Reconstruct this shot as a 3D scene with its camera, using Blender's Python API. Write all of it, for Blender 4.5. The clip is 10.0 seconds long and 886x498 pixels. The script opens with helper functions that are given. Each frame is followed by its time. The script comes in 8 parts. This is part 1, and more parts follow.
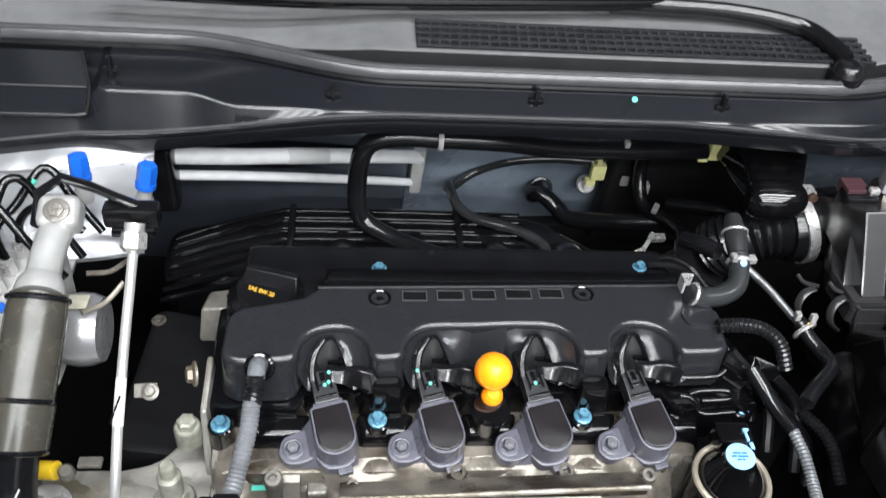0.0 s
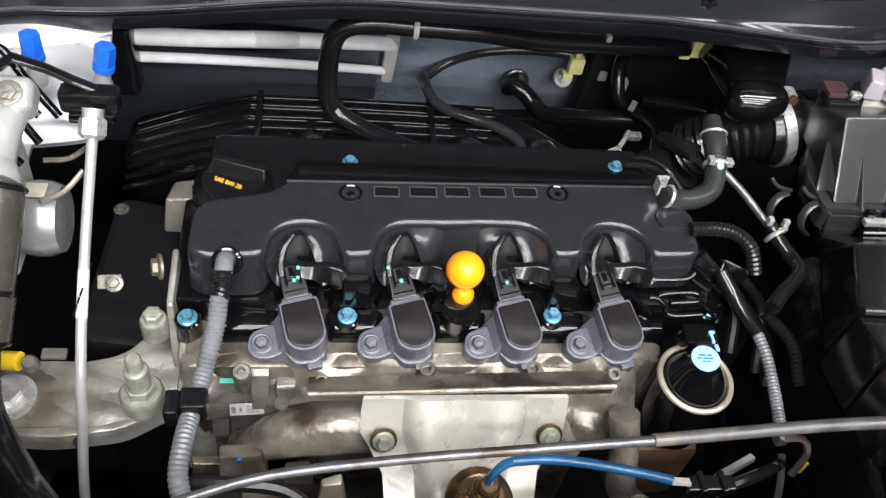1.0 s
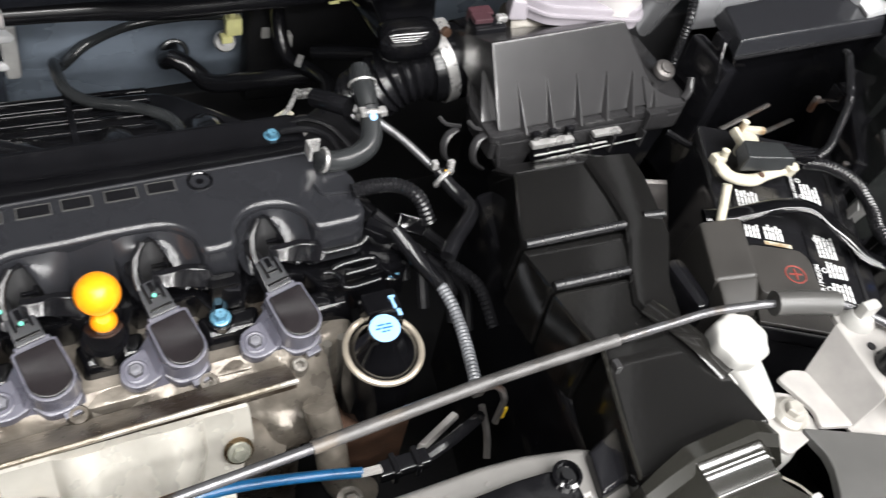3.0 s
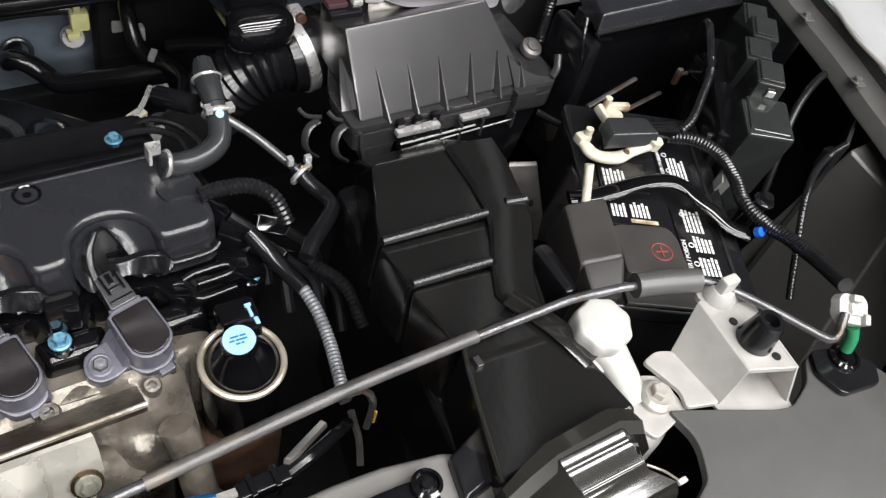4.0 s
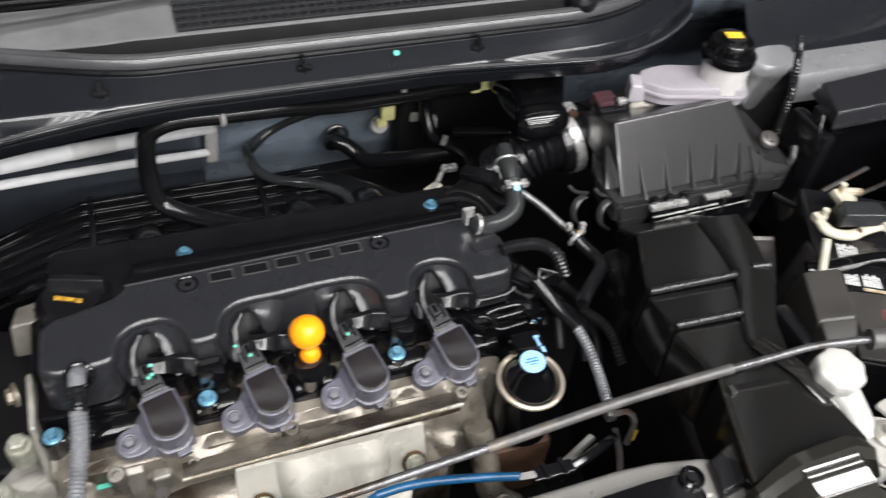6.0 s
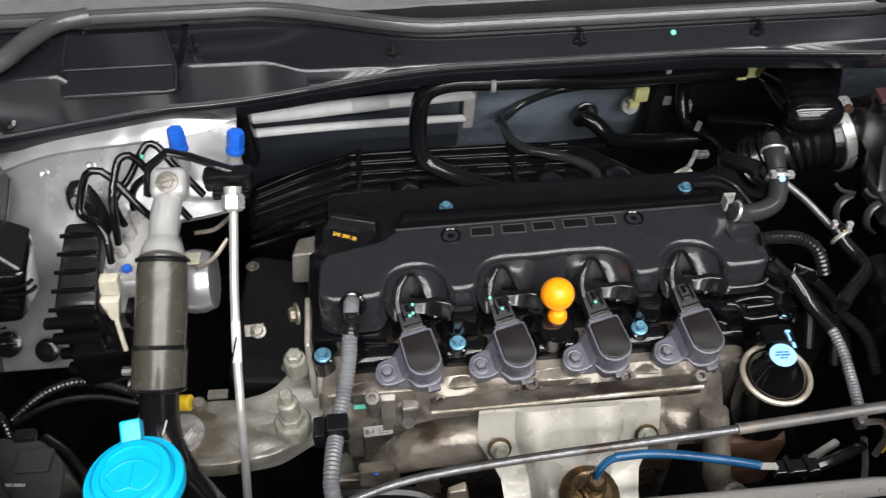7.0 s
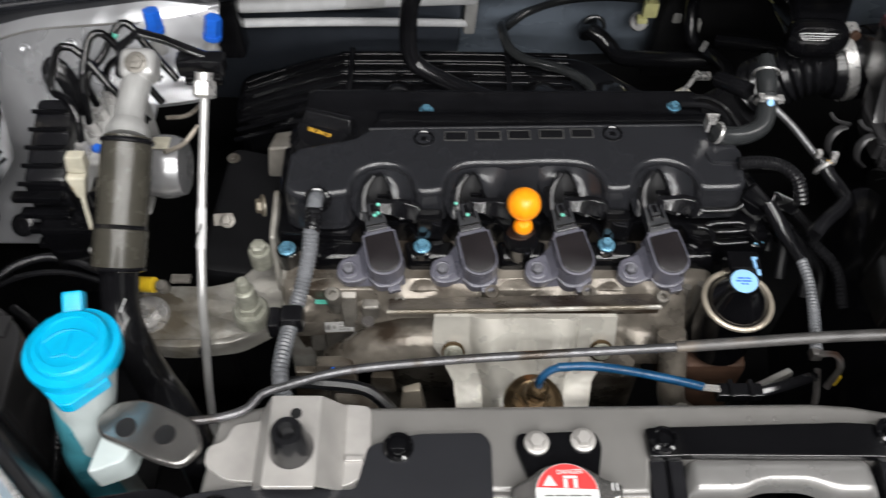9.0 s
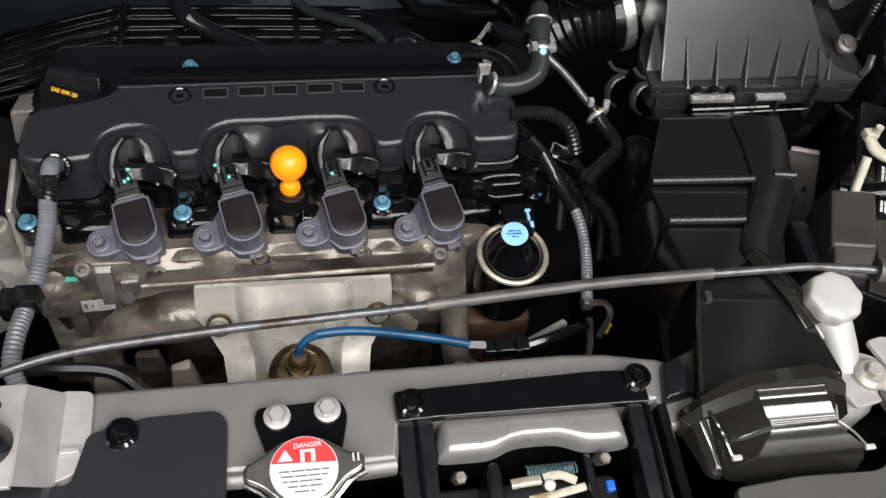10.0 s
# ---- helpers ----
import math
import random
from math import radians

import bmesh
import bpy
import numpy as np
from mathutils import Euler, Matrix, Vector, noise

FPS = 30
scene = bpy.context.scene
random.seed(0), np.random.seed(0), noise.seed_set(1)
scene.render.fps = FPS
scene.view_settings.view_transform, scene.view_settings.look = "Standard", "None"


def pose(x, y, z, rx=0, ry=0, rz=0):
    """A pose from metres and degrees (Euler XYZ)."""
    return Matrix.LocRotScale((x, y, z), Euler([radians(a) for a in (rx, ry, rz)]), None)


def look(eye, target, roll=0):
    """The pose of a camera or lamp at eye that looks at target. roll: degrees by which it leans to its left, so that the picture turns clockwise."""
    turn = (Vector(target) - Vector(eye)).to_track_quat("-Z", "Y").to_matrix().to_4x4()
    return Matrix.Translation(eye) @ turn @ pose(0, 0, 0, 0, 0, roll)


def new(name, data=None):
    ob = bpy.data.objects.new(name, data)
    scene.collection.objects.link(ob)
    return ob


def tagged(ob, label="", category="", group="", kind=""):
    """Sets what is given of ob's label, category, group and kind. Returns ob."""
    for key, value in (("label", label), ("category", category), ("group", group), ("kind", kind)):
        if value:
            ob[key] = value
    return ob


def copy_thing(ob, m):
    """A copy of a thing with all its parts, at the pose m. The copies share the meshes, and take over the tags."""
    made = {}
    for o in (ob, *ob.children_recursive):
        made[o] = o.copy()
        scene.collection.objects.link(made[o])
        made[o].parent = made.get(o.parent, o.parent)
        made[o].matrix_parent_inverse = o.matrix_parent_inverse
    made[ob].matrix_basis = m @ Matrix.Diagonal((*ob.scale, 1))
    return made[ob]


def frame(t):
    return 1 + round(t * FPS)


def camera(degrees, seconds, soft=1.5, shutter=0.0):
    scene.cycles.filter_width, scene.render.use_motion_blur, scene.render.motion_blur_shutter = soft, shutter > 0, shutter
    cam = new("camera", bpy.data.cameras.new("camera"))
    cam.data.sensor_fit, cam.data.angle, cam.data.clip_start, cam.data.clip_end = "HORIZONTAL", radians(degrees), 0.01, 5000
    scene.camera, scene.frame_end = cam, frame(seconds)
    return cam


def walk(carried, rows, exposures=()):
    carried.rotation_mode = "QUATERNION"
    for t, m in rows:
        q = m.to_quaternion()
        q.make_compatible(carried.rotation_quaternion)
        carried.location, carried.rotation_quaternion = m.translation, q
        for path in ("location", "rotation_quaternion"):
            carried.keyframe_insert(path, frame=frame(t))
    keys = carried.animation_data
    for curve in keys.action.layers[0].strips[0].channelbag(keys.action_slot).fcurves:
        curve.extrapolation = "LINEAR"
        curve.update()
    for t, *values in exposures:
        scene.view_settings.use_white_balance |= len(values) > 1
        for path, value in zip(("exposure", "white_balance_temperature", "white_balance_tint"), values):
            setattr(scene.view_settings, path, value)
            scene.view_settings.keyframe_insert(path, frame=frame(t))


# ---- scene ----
cam = camera(56.27, 10.0, soft=1.25, shutter=0.3)
PATH = [
    (0, (-0.2579, 0.0507, 1.3293), (-0.1489, 0.8004, 0.6765), 6.21),
    (0.5, (-0.2545, 0.0621, 1.3195), (-0.1404, 0.7551, 0.6076), 7.98),
    (1, (-0.2607, 0.0668, 1.3235), (-0.1105, 0.7183, 0.5798), 10.91),
    (1.5, (-0.2576, 0.0730, 1.3233), (-0.0834, 0.6961, 0.5608), 11.05),
    (2, (-0.2389, 0.0861, 1.3153), (-0.0066, 0.6883, 0.5516), 12.79),
    (2.5, (-0.1932, 0.0971, 1.3112), (0.1008, 0.6840, 0.5568), 13.22),
    (3, (-0.1417, 0.1038, 1.3066), (0.2452, 0.6482, 0.5624), 15.42),
    (3.2, (-0.1265, 0.1074, 1.3026), (0.2920, 0.6312, 0.5606), 16.85),
    (4.3, (-0.0815, 0.1063, 1.3017), (0.3882, 0.5857, 0.5604), 17.17),
    (4.5, (-0.0885, 0.1029, 1.3099), (0.3793, 0.5825, 0.5675), 16.41),
    (5, (-0.1227, 0.0776, 1.3456), (0.3137, 0.5935, 0.6085), 13.40),
    (5.5, (-0.1718, 0.0467, 1.3837), (0.2180, 0.6318, 0.6726), 9.64),
    (6, (-0.2220, 0.0286, 1.3957), (0.0608, 0.6739, 0.6860), 6.36),
    (6.2, (-0.2446, 0.0239, 1.3969), (-0.0260, 0.6874, 0.6814), 4.30),
    (7.3, (-0.2864, 0.0060, 1.4026), (-0.2705, 0.6811, 0.6650), -1.51),
    (7.5, (-0.2884, 0.0050, 1.4018), (-0.2912, 0.6715, 0.6563), -1.92),
    (8, (-0.2820, 0.0022, 1.4047), (-0.3051, 0.6529, 0.6458), -2.53),
    (8.5, (-0.2729, -0.0088, 1.4103), (-0.3168, 0.6247, 0.6377), -3.11),
    (9, (-0.2224, -0.0014, 1.3893), (-0.2132, 0.6066, 0.5954), 0.77),
    (9.5, (-0.1475, 0.0196, 1.3697), (-0.0362, 0.6065, 0.5677), 6.59),
    (10, (-0.1271, 0.0114, 1.3606), (0.0315, 0.5768, 0.5513), 9.90),
]
EXPOSURES = [(0, 0.37, 6150, 8), (0.8, 0.35, 6300, 9), (1.5, 0.35, 6450, 10), (2.5, 0.44, 6450, 10), (3, 0.45, 6450, 10), (4.5, 0.02, 6450, 10), (5.5, 0.13, 6450, 10), (6, 0.18, 6450, 10), (7.3, -0.07, 6480, 10), (8, -0.2, 6480, 10), (8.5, -0.58, 6480, 10), (9.2, -0.18, 6450, 10), (9.5, 0.0, 6450, 10), (10, -0.33, 6450, 10)]
walk(cam, [(t, look(eye, target, roll)) for t, eye, target, roll in PATH], EXPOSURES)

# ---- light ----
world = bpy.data.worlds.new("world")
world.use_nodes = True
world.node_tree.nodes["Background"].inputs[0].default_value = (0.55, 0.6, 0.7, 1)
world.node_tree.nodes["Background"].inputs[1].default_value = 0.32
scene.world = world


def area_lamp(x, y, z, sx, sy, watts, colour):
    d = bpy.data.lights.new("lamp", "AREA")
    d.shape, d.size, d.size_y, d.energy, d.color = "RECTANGLE", sx, sy, watts, colour
    ob = new("lamp", d)
    ob.location = (x, y, z)
    return ob


LAMPS = [(0.35, -0.2, 3.2, 50), (0.35, -0.9, 3.2, 55), (0.35, -1.7, 3.2, 78), (0.35, -2.8, 3.2, 130)]
for lx, ly, length, watts in LAMPS:
    area_lamp(lx, ly, 2.78, length, 0.2, watts, (1.0, 0.985, 0.965))


# ---- materials ----
def material(name, base, rough=0.5, metal=0.0, var=0.15, scale=40.0, bump=0.05, bscale=300.0, coat=0.0, dirt=None, dirt_amount=0.0,
             spec=0.5, trans=0.0, emit=0.0):
    m = bpy.data.materials.new(name)
    m.use_nodes = True
    n, k = m.node_tree.nodes, m.node_tree.links
    b = n["Principled BSDF"]
    tc = n.new("ShaderNodeTexCoord")
    info = n.new("ShaderNodeObjectInfo")
    shift = n.new("ShaderNodeVectorMath")
    shift.operation = "ADD"
    k.new(tc.outputs["Object"], shift.inputs[0])
    k.new(info.outputs["Random"], shift.inputs[1])

    def noise_at(s, detail=4.0):
        t = n.new("ShaderNodeTexNoise")
        t.inputs["Scale"].default_value, t.inputs["Detail"].default_value = s, detail
        k.new(shift.outputs[0], t.inputs["Vector"])
        return t

    big, fine = noise_at(scale), noise_at(bscale, 2.0)
    ramp = n.new("ShaderNodeMapRange")
    ramp.inputs["From Min"].default_value, ramp.inputs["From Max"].default_value = 0.3, 0.7
    ramp.inputs["To Min"].default_value, ramp.inputs["To Max"].default_value = 1 - var, 1 + var
    k.new(big.outputs["Fac"], ramp.inputs["Value"])
    mul = n.new("ShaderNodeMix")
    mul.data_type, mul.blend_type = "RGBA", "MULTIPLY"
    mul.inputs["Factor"].default_value = 1.0
    mul.inputs["A"].default_value = (*base, 1)
    k.new(ramp.outputs["Result"], mul.inputs["B"])
    colour = mul.outputs["Result"]
    if dirt:
        spots = noise_at(scale * 0.45, 6.0)
        edge = n.new("ShaderNodeMapRange")
        edge.inputs["From Min"].default_value, edge.inputs["From Max"].default_value = 0.62 - 0.3 * dirt_amount, 0.72 - 0.2 * dirt_amount
        k.new(spots.outputs["Fac"], edge.inputs["Value"])
        mix = n.new("ShaderNodeMix")
        mix.data_type = "RGBA"
        mix.inputs["B"].default_value = (*dirt, 1)
        k.new(edge.outputs["Result"], mix.inputs["Factor"])
        k.new(colour, mix.inputs["A"])
        colour = mix.outputs["Result"]
    k.new(colour, b.inputs["Base Color"])
    rr = n.new("ShaderNodeMapRange")
    rr.inputs["From Min"].default_value, rr.inputs["From Max"].default_value = 0.3, 0.7
    rr.inputs["To Min"].default_value, rr.inputs["To Max"].default_value = max(0.02, rough - 0.2 * var), min(1, rough + 0.2 * var)
    k.new(big.outputs["Fac"], rr.inputs["Value"])
    k.new(rr.outputs["Result"], b.inputs["Roughness"])
    b.inputs["Metallic"].default_value = metal
    b.inputs["Specular IOR Level"].default_value = spec
    b.inputs["Coat Weight"].default_value = coat
    b.inputs["Transmission Weight"].default_value = trans
    if emit:
        b.inputs["Emission Color"].default_value = (*base, 1)
        b.inputs["Emission Strength"].default_value = emit
    if bump:
        bp = n.new("ShaderNodeBump")
        bp.inputs["Strength"].default_value, bp.inputs["Distance"].default_value = bump, 0.25 / bscale
        k.new(fine.outputs["Fac"], bp.inputs["Height"])
        k.new(bp.outputs["Normal"], b.inputs["Normal"])
    return m


M = {
    "cover": material("matte_charcoal_plastic", (0.0155, 0.016, 0.0185), 0.22, bump=0.1, bscale=1500, var=0.05),
    "black": material("black_plastic", (0.006, 0.006, 0.007), 0.15, bump=0.05, bscale=500),
    "gloss": material("glossy_black_plastic", (0.003, 0.003, 0.0036), 0.085, bump=0.03, bscale=120, dirt=(0.007, 0.0068, 0.0065), dirt_amount=0.05),
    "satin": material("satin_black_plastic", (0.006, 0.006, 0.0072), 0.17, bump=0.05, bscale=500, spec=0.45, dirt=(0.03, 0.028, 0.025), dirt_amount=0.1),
    "box": material("dark_grey_plastic", (0.024, 0.0235, 0.0245), 0.24, bump=0.1, bscale=1200, var=0.05, coat=0.12),
    "rubber": material("black_rubber", (0.006, 0.006, 0.007), 0.2, bump=0.06, bscale=700, spec=0.5),
    "rubber_grey": material("grey_rubber", (0.021, 0.0225, 0.0235), 0.2, bump=0.06, bscale=700),
    "loom": material("grey_conduit", (0.13, 0.135, 0.145), 0.28, var=0.2),
    "loom_black": material("black_conduit", (0.008, 0.008, 0.009), 0.2),
    "cap": material("coil_cap_resin", (0.013, 0.011, 0.012), 0.08, bump=0.05, bscale=900),
    "coil": material("coil_grey_plastic", (0.085, 0.084, 0.105), 0.28, bump=0.1, bscale=900),
    "alu": material("cast_aluminium", (0.175, 0.163, 0.145), 0.36, 0.4, 0.35, 35, 0.6, 200, dirt=(0.06, 0.05, 0.038), dirt_amount=0.36),
    "alu_dirty": material("stained_cast_aluminium", (0.2, 0.178, 0.15), 0.32, 0.45, 0.45, 34, 0.45, 150, dirt=(0.05, 0.036, 0.025), dirt_amount=0.42),
    "alu_bright": material("bright_aluminium", (0.4, 0.4, 0.41), 0.25, 0.6, 0.08, 60, 0.05, 500),
    "alu_satin": material("satin_aluminium", (0.43, 0.425, 0.415), 0.25, 0.2, 0.1, 60, 0.08, 600),
    "shield": material("heat_shield_steel", (0.47, 0.45, 0.405), 0.28, 0.3, 0.14, 30, 0.2, 45, dirt=(0.33, 0.29, 0.23), dirt_amount=0.2),
    "zinc": material("zinc_steel", (0.62, 0.61, 0.6), 0.28, 0.7, 0.15, 80),
    "steel_dark": material("dark_steel", (0.16, 0.15, 0.145), 0.4, 0.8, 0.2, 60, dirt=(0.1, 0.05, 0.03), dirt_amount=0.3),
    "brass": material("heat_tinted_steel", (0.16, 0.11, 0.06), 0.26, 0.8, 0.35, 60),
    "rust": material("rusty_cast_iron", (0.06, 0.032, 0.02), 0.6, 0.2, 0.4, 60, 0.4, 300, spec=0.3),
    "paint": material("silver_body_paint", (0.5, 0.505, 0.515), 0.3, 0.35, 0.02, 60, 0.0, 900, coat=0.4),
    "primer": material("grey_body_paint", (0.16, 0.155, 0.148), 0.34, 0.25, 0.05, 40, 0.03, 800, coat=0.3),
    "wall_metal": material("silver_inner_panel", (0.46, 0.465, 0.485), 0.28, 0.7, 0.12, 9, 0.3, 14, coat=0.05, dirt=(0.16, 0.13, 0.12), dirt_amount=0.12),
    "firewall": material("firewall_paint", (0.29, 0.345, 0.42), 0.26, 0.3, 0.35, 9, 0.06, 300, dirt=(0.07, 0.08, 0.095), dirt_amount=0.35),
    "galv": material("galvanised_bracket", (0.375, 0.36, 0.345), 0.34, 0.35, 0.1, 50, 0.06, 400),
    "rod": material("grey_painted_rod", (0.095, 0.095, 0.1), 0.2, 0.55, 0.25, 70, dirt=(0.05, 0.04, 0.032), dirt_amount=0.25),
    "sleeve": material("worn_grey_sleeve", (0.055, 0.053, 0.052), 0.36, 0.0, 0.35, 60, 0.3, 400, dirt=(0.1, 0.085, 0.07), dirt_amount=0.25),
    "chrome": material("polished_steel", (0.75, 0.74, 0.72), 0.12, 1.0, 0.08, 60, 0.02),
    "blue": material("blue_plastic_cap", (0.012, 0.1, 0.5), 0.3, 0.0, 0.12, 200, 0.1, 900),
    "bluebolt": material("blue_bolt_coating", (0.1, 0.24, 0.34), 0.3, 0.4, 0.25, 300),
    "cyan": material("cyan_plastic", (0.0, 0.33, 0.56), 0.35, 0.0, 0.06, 80, 0.06, 900),
    "wire_blue": material("blue_wire_sleeve", (0.006, 0.06, 0.15), 0.3, 0.0, 0.15, 90),
    "orange": material("orange_plastic", (1.0, 0.31, 0.006), 0.3, 0.0, 0.05, 90, 0.03, 700),
    "yellow": material("yellow_plastic", (0.75, 0.5, 0.02), 0.45),
    "pale_yellow": material("pale_yellow_clip", (0.62, 0.6, 0.28), 0.5),
    "cream": material("cream_plastic", (0.4, 0.375, 0.3), 0.5, 0.0, 0.15, 120, dirt=(0.22, 0.15, 0.08), dirt_amount=0.2),
    "white": material("white_plastic", (0.33, 0.325, 0.31), 0.36, 0.0, 0.06, 60, 0.08, 500),
    "print": material("white_print", (0.55, 0.55, 0.55), 0.6, 0.0, 0.06),
    "red": material("red_print", (0.72, 0.03, 0.03), 0.5, 0.0, 0.06),
    "redmark": material("dull_red_print", (0.22, 0.04, 0.03), 0.5, 0.0, 0.06),
    "green": material("green_plastic", (0.015, 0.17, 0.07), 0.45),
    "mint": material("mint_paint_dot", (0.1, 0.5, 0.38), 0.5),
    "label_blue": material("pale_blue_label", (0.24, 0.46, 0.75), 0.45, 0.0, 0.05),
    "gold": material("gold_print", (0.75, 0.42, 0.03), 0.5),
    "res": material("milky_plastic", (0.46, 0.44, 0.44), 0.35, 0.0, 0.06, 40, 0.05, 400),
    "maroon": material("maroon_connector", (0.05, 0.022, 0.027), 0.4),
    "glass": material("dark_windscreen", (0.01, 0.011, 0.012), 0.05, 0.0, 0.02, 10, 0.0),
    "battery": material("battery_case", (0.007, 0.007, 0.008), 0.18, bump=0.06, bscale=500, dirt=(0.035, 0.033, 0.03), dirt_amount=0.1),
    "batcap": material("battery_cover_grey", (0.03, 0.028, 0.026), 0.42, bump=0.1, bscale=900),
    "floor": material("grey_epoxy_floor", (0.12, 0.12, 0.12), 0.3, 0.0, 0.1, 3, 0.03, 60),
    "roomwall": material("pale_wall_paint", (0.2, 0.2, 0.195), 0.8, 0.0, 0.03, 3, 0.05, 200),
    "bounce_white": material("white_bounce_wall", (0.75, 0.75, 0.74), 0.7, 0.0, 0.03, 3, 0.05, 200),
    "lamp": material("lamp_diffuser", (1.0, 0.98, 0.95), 0.6, 0.0, 0.0, 5, 0.0, emit=6.0),
    "olive": material("olive_grey_sleeve", (0.045, 0.042, 0.034), 0.26, 0.0, 0.15, 60, 0.15, 900),
    "milk": material("milky_washer_plastic", (0.4, 0.45, 0.45), 0.35, 0.0, 0.12, 30, 0.04, 300),
    "fluid": material("washer_fluid_tint", (0.05, 0.22, 0.27), 0.3, 0.0, 0.25, 20, 0.04, 300),
    "cyan_dark": material("moulded_cyan_line", (0.0, 0.3, 0.55), 0.4),
    "olive_gloss": material("glossy_olive_black", (0.014, 0.0135, 0.0115), 0.11, 0.0, 0.05, 30, 0.0, 60, spec=0.7, coat=0.3),
    "steel_cap": material("dark_polished_steel", (0.3, 0.29, 0.28), 0.22, 0.9, 0.1, 60),
    "coil_bolt": material("grey_bolt", (0.13, 0.13, 0.145), 0.4, 0.6),
    "tape": material("black_cloth_tape", (0.007, 0.007, 0.008), 0.32, bump=0.2, bscale=700, spec=0.4),
    "cowl": material("cowl_plastic", (0.009, 0.0098, 0.0122), 0.17, bump=0.06, bscale=900, var=0.04),
    # much lighter base than the cowl's front face
    "cowl_top": material("grey_cowl_plastic", (0.13, 0.13, 0.133), 0.24, bump=0.1, bscale=900, var=0.1),
    # grey of the rubber seals, also used for painted highlight lines on the cowl
    "seal_and_highlight": material("grey_seal_and_highlight", (0.05, 0.05, 0.053), 0.24, bump=0.06, bscale=700),
    "rim_steel": material("tan_zinc_steel", (0.42, 0.37, 0.3), 0.3, 0.5, 0.15, 60),
    "edge": material("soft_gloss_black", (0.009, 0.009, 0.01), 0.27, bump=0.03, bscale=300),
    "alu_pipe": material("plain_aluminium_pipe", (0.92, 0.925, 0.94), 0.16, 0.15, 0.06, 60, 0.05, 600),
    "tank": material("milky_violet_plastic", (0.27, 0.25, 0.275), 0.3, 0.0, 0.08, 40, 0.05, 400),
    "panel_grey": material("grey_moulded_plastic", (0.055, 0.054, 0.052), 0.36, 0.0, 0.08, 40, 0.15, 1200),
    # darker than primer, for the right fender flange
    "flange_grey": material("dark_grey_paint", (0.1, 0.098, 0.093), 0.3, 0.3, 0.12, 30, 0.05, 300),
    "duct": material("dusty_black_plastic", (0.0075, 0.0073, 0.0072), 0.13, 0.0, 0.12, 12, 0.04, 200, dirt=(0.013, 0.0125, 0.0115), dirt_amount=0.15),
    "teal_spring": material("blue_green_spring", (0.09, 0.15, 0.16), 0.35, 0.4, 0.1, 60),
    "green_zinc": material("weathered_green_zinc", (0.25, 0.25, 0.21), 0.4, 0.3, 0.3, 120, 0.3, 300),
    "matte": material("matte_black_plastic", (0.007, 0.007, 0.008), 0.55, bump=0.1, bscale=700, spec=0.2),
    "mount_alu": material("pale_cast_aluminium", (0.34, 0.325, 0.295), 0.34, 0.35, 0.3, 30, 0.5, 200, dirt=(0.14, 0.12, 0.09), dirt_amount=0.3),
    "alu_tube": material("drawn_aluminium_tube", (0.46, 0.457, 0.45), 0.3, 0.45, 0.08, 60, 0.05, 600),
    "relay_grey": material("dark_green_grey_plastic", (0.017, 0.0185, 0.018), 0.11, bump=0.04, bscale=300),
    "pillow": material("silver_grey_pressing", (0.27, 0.265, 0.26), 0.28, 0.5, 0.06, 40, 0.04, 600),
    "insul": material("dark_blue_insulation", (0.07, 0.08, 0.1), 0.32, 0.3, 0.15, 16, bump=0.1, bscale=150, spec=0.5),
    "ridge_glint": material("pale_ridge_glint", (0.3, 0.285, 0.25), 0.14, 0.7, 0.1, 30, 0.02, 60),
    "felt": material("dark_hood_felt", (0.03, 0.03, 0.032), 0.9, bump=0.2, bscale=500, spec=0.15),
    # near-black base for tray and walls; in hollows and holes it paints the shade
    "pit": material("dark_tray_and_shade", (0.012, 0.012, 0.0128), 0.5, bump=0.1, bscale=200, spec=0.2),
}


# ---- builders ----
def corner_normals(bm, sharp):
    """Normals that keep large faces flat and let narrow bevels turn between them."""
    bm.normal_update()
    area = {f: f.calc_area() for f in bm.faces}
    limit = math.cos(sharp)
    out = []
    for f in bm.faces:
        f.smooth = True
        for loop in f.loops:
            s = Vector()
            for g in loop.vert.link_faces:
                if g.normal.dot(f.normal) > limit:
                    s += g.normal * area[g]
            out.append(s.normalized() if s.length > 0 else f.normal.copy())
    return out


def make(name, bm, mat, base=(0, 0, 0), sharp=0.7):
    bmesh.ops.translate(bm, verts=bm.verts, vec=-Vector(base))
    bmesh.ops.recalc_face_normals(bm, faces=bm.faces)
    normals = corner_normals(bm, sharp)
    me = bpy.data.meshes.new(name)
    bm.to_mesh(me)
    bm.free()
    me.normals_split_custom_set(normals)
    me.materials.append(M[mat])
    return new(name, me)


def single(name, bm, mat, label, category, base=(0, 0, 0), group="", kind=""):
    ob = make(name, bm, mat, base)
    ob.location = base
    return tagged(ob, label, category, group, kind)


def thing(name, label, category, base=(0, 0, 0), group="", kind=""):
    ob = new(name)
    ob.empty_display_size = 0.02
    ob.location = base
    return tagged(ob, label, category, group, kind)


def origin_of(ob):
    p = Vector(ob.location)
    while ob.parent:
        ob = ob.parent
        p += Vector(ob.location)
    return p


def part(name, bm, mat, parent, label="", sharp=0.7):
    ob = make(name, bm, mat, origin_of(parent), sharp)
    ob.parent = parent
    return tagged(ob, label) if label else ob


def bevelled(bm, w, seg=2, edges=None, angle=0.35):
    if w > 0:
        bm.normal_update()
        es = edges or [e for e in bm.edges if len(e.link_faces) == 2 and e.calc_face_angle(0) > angle]
        bmesh.ops.bevel(bm, geom=es, offset=w, segments=seg, profile=0.5, affect="EDGES", clamp_overlap=True)
    return bm


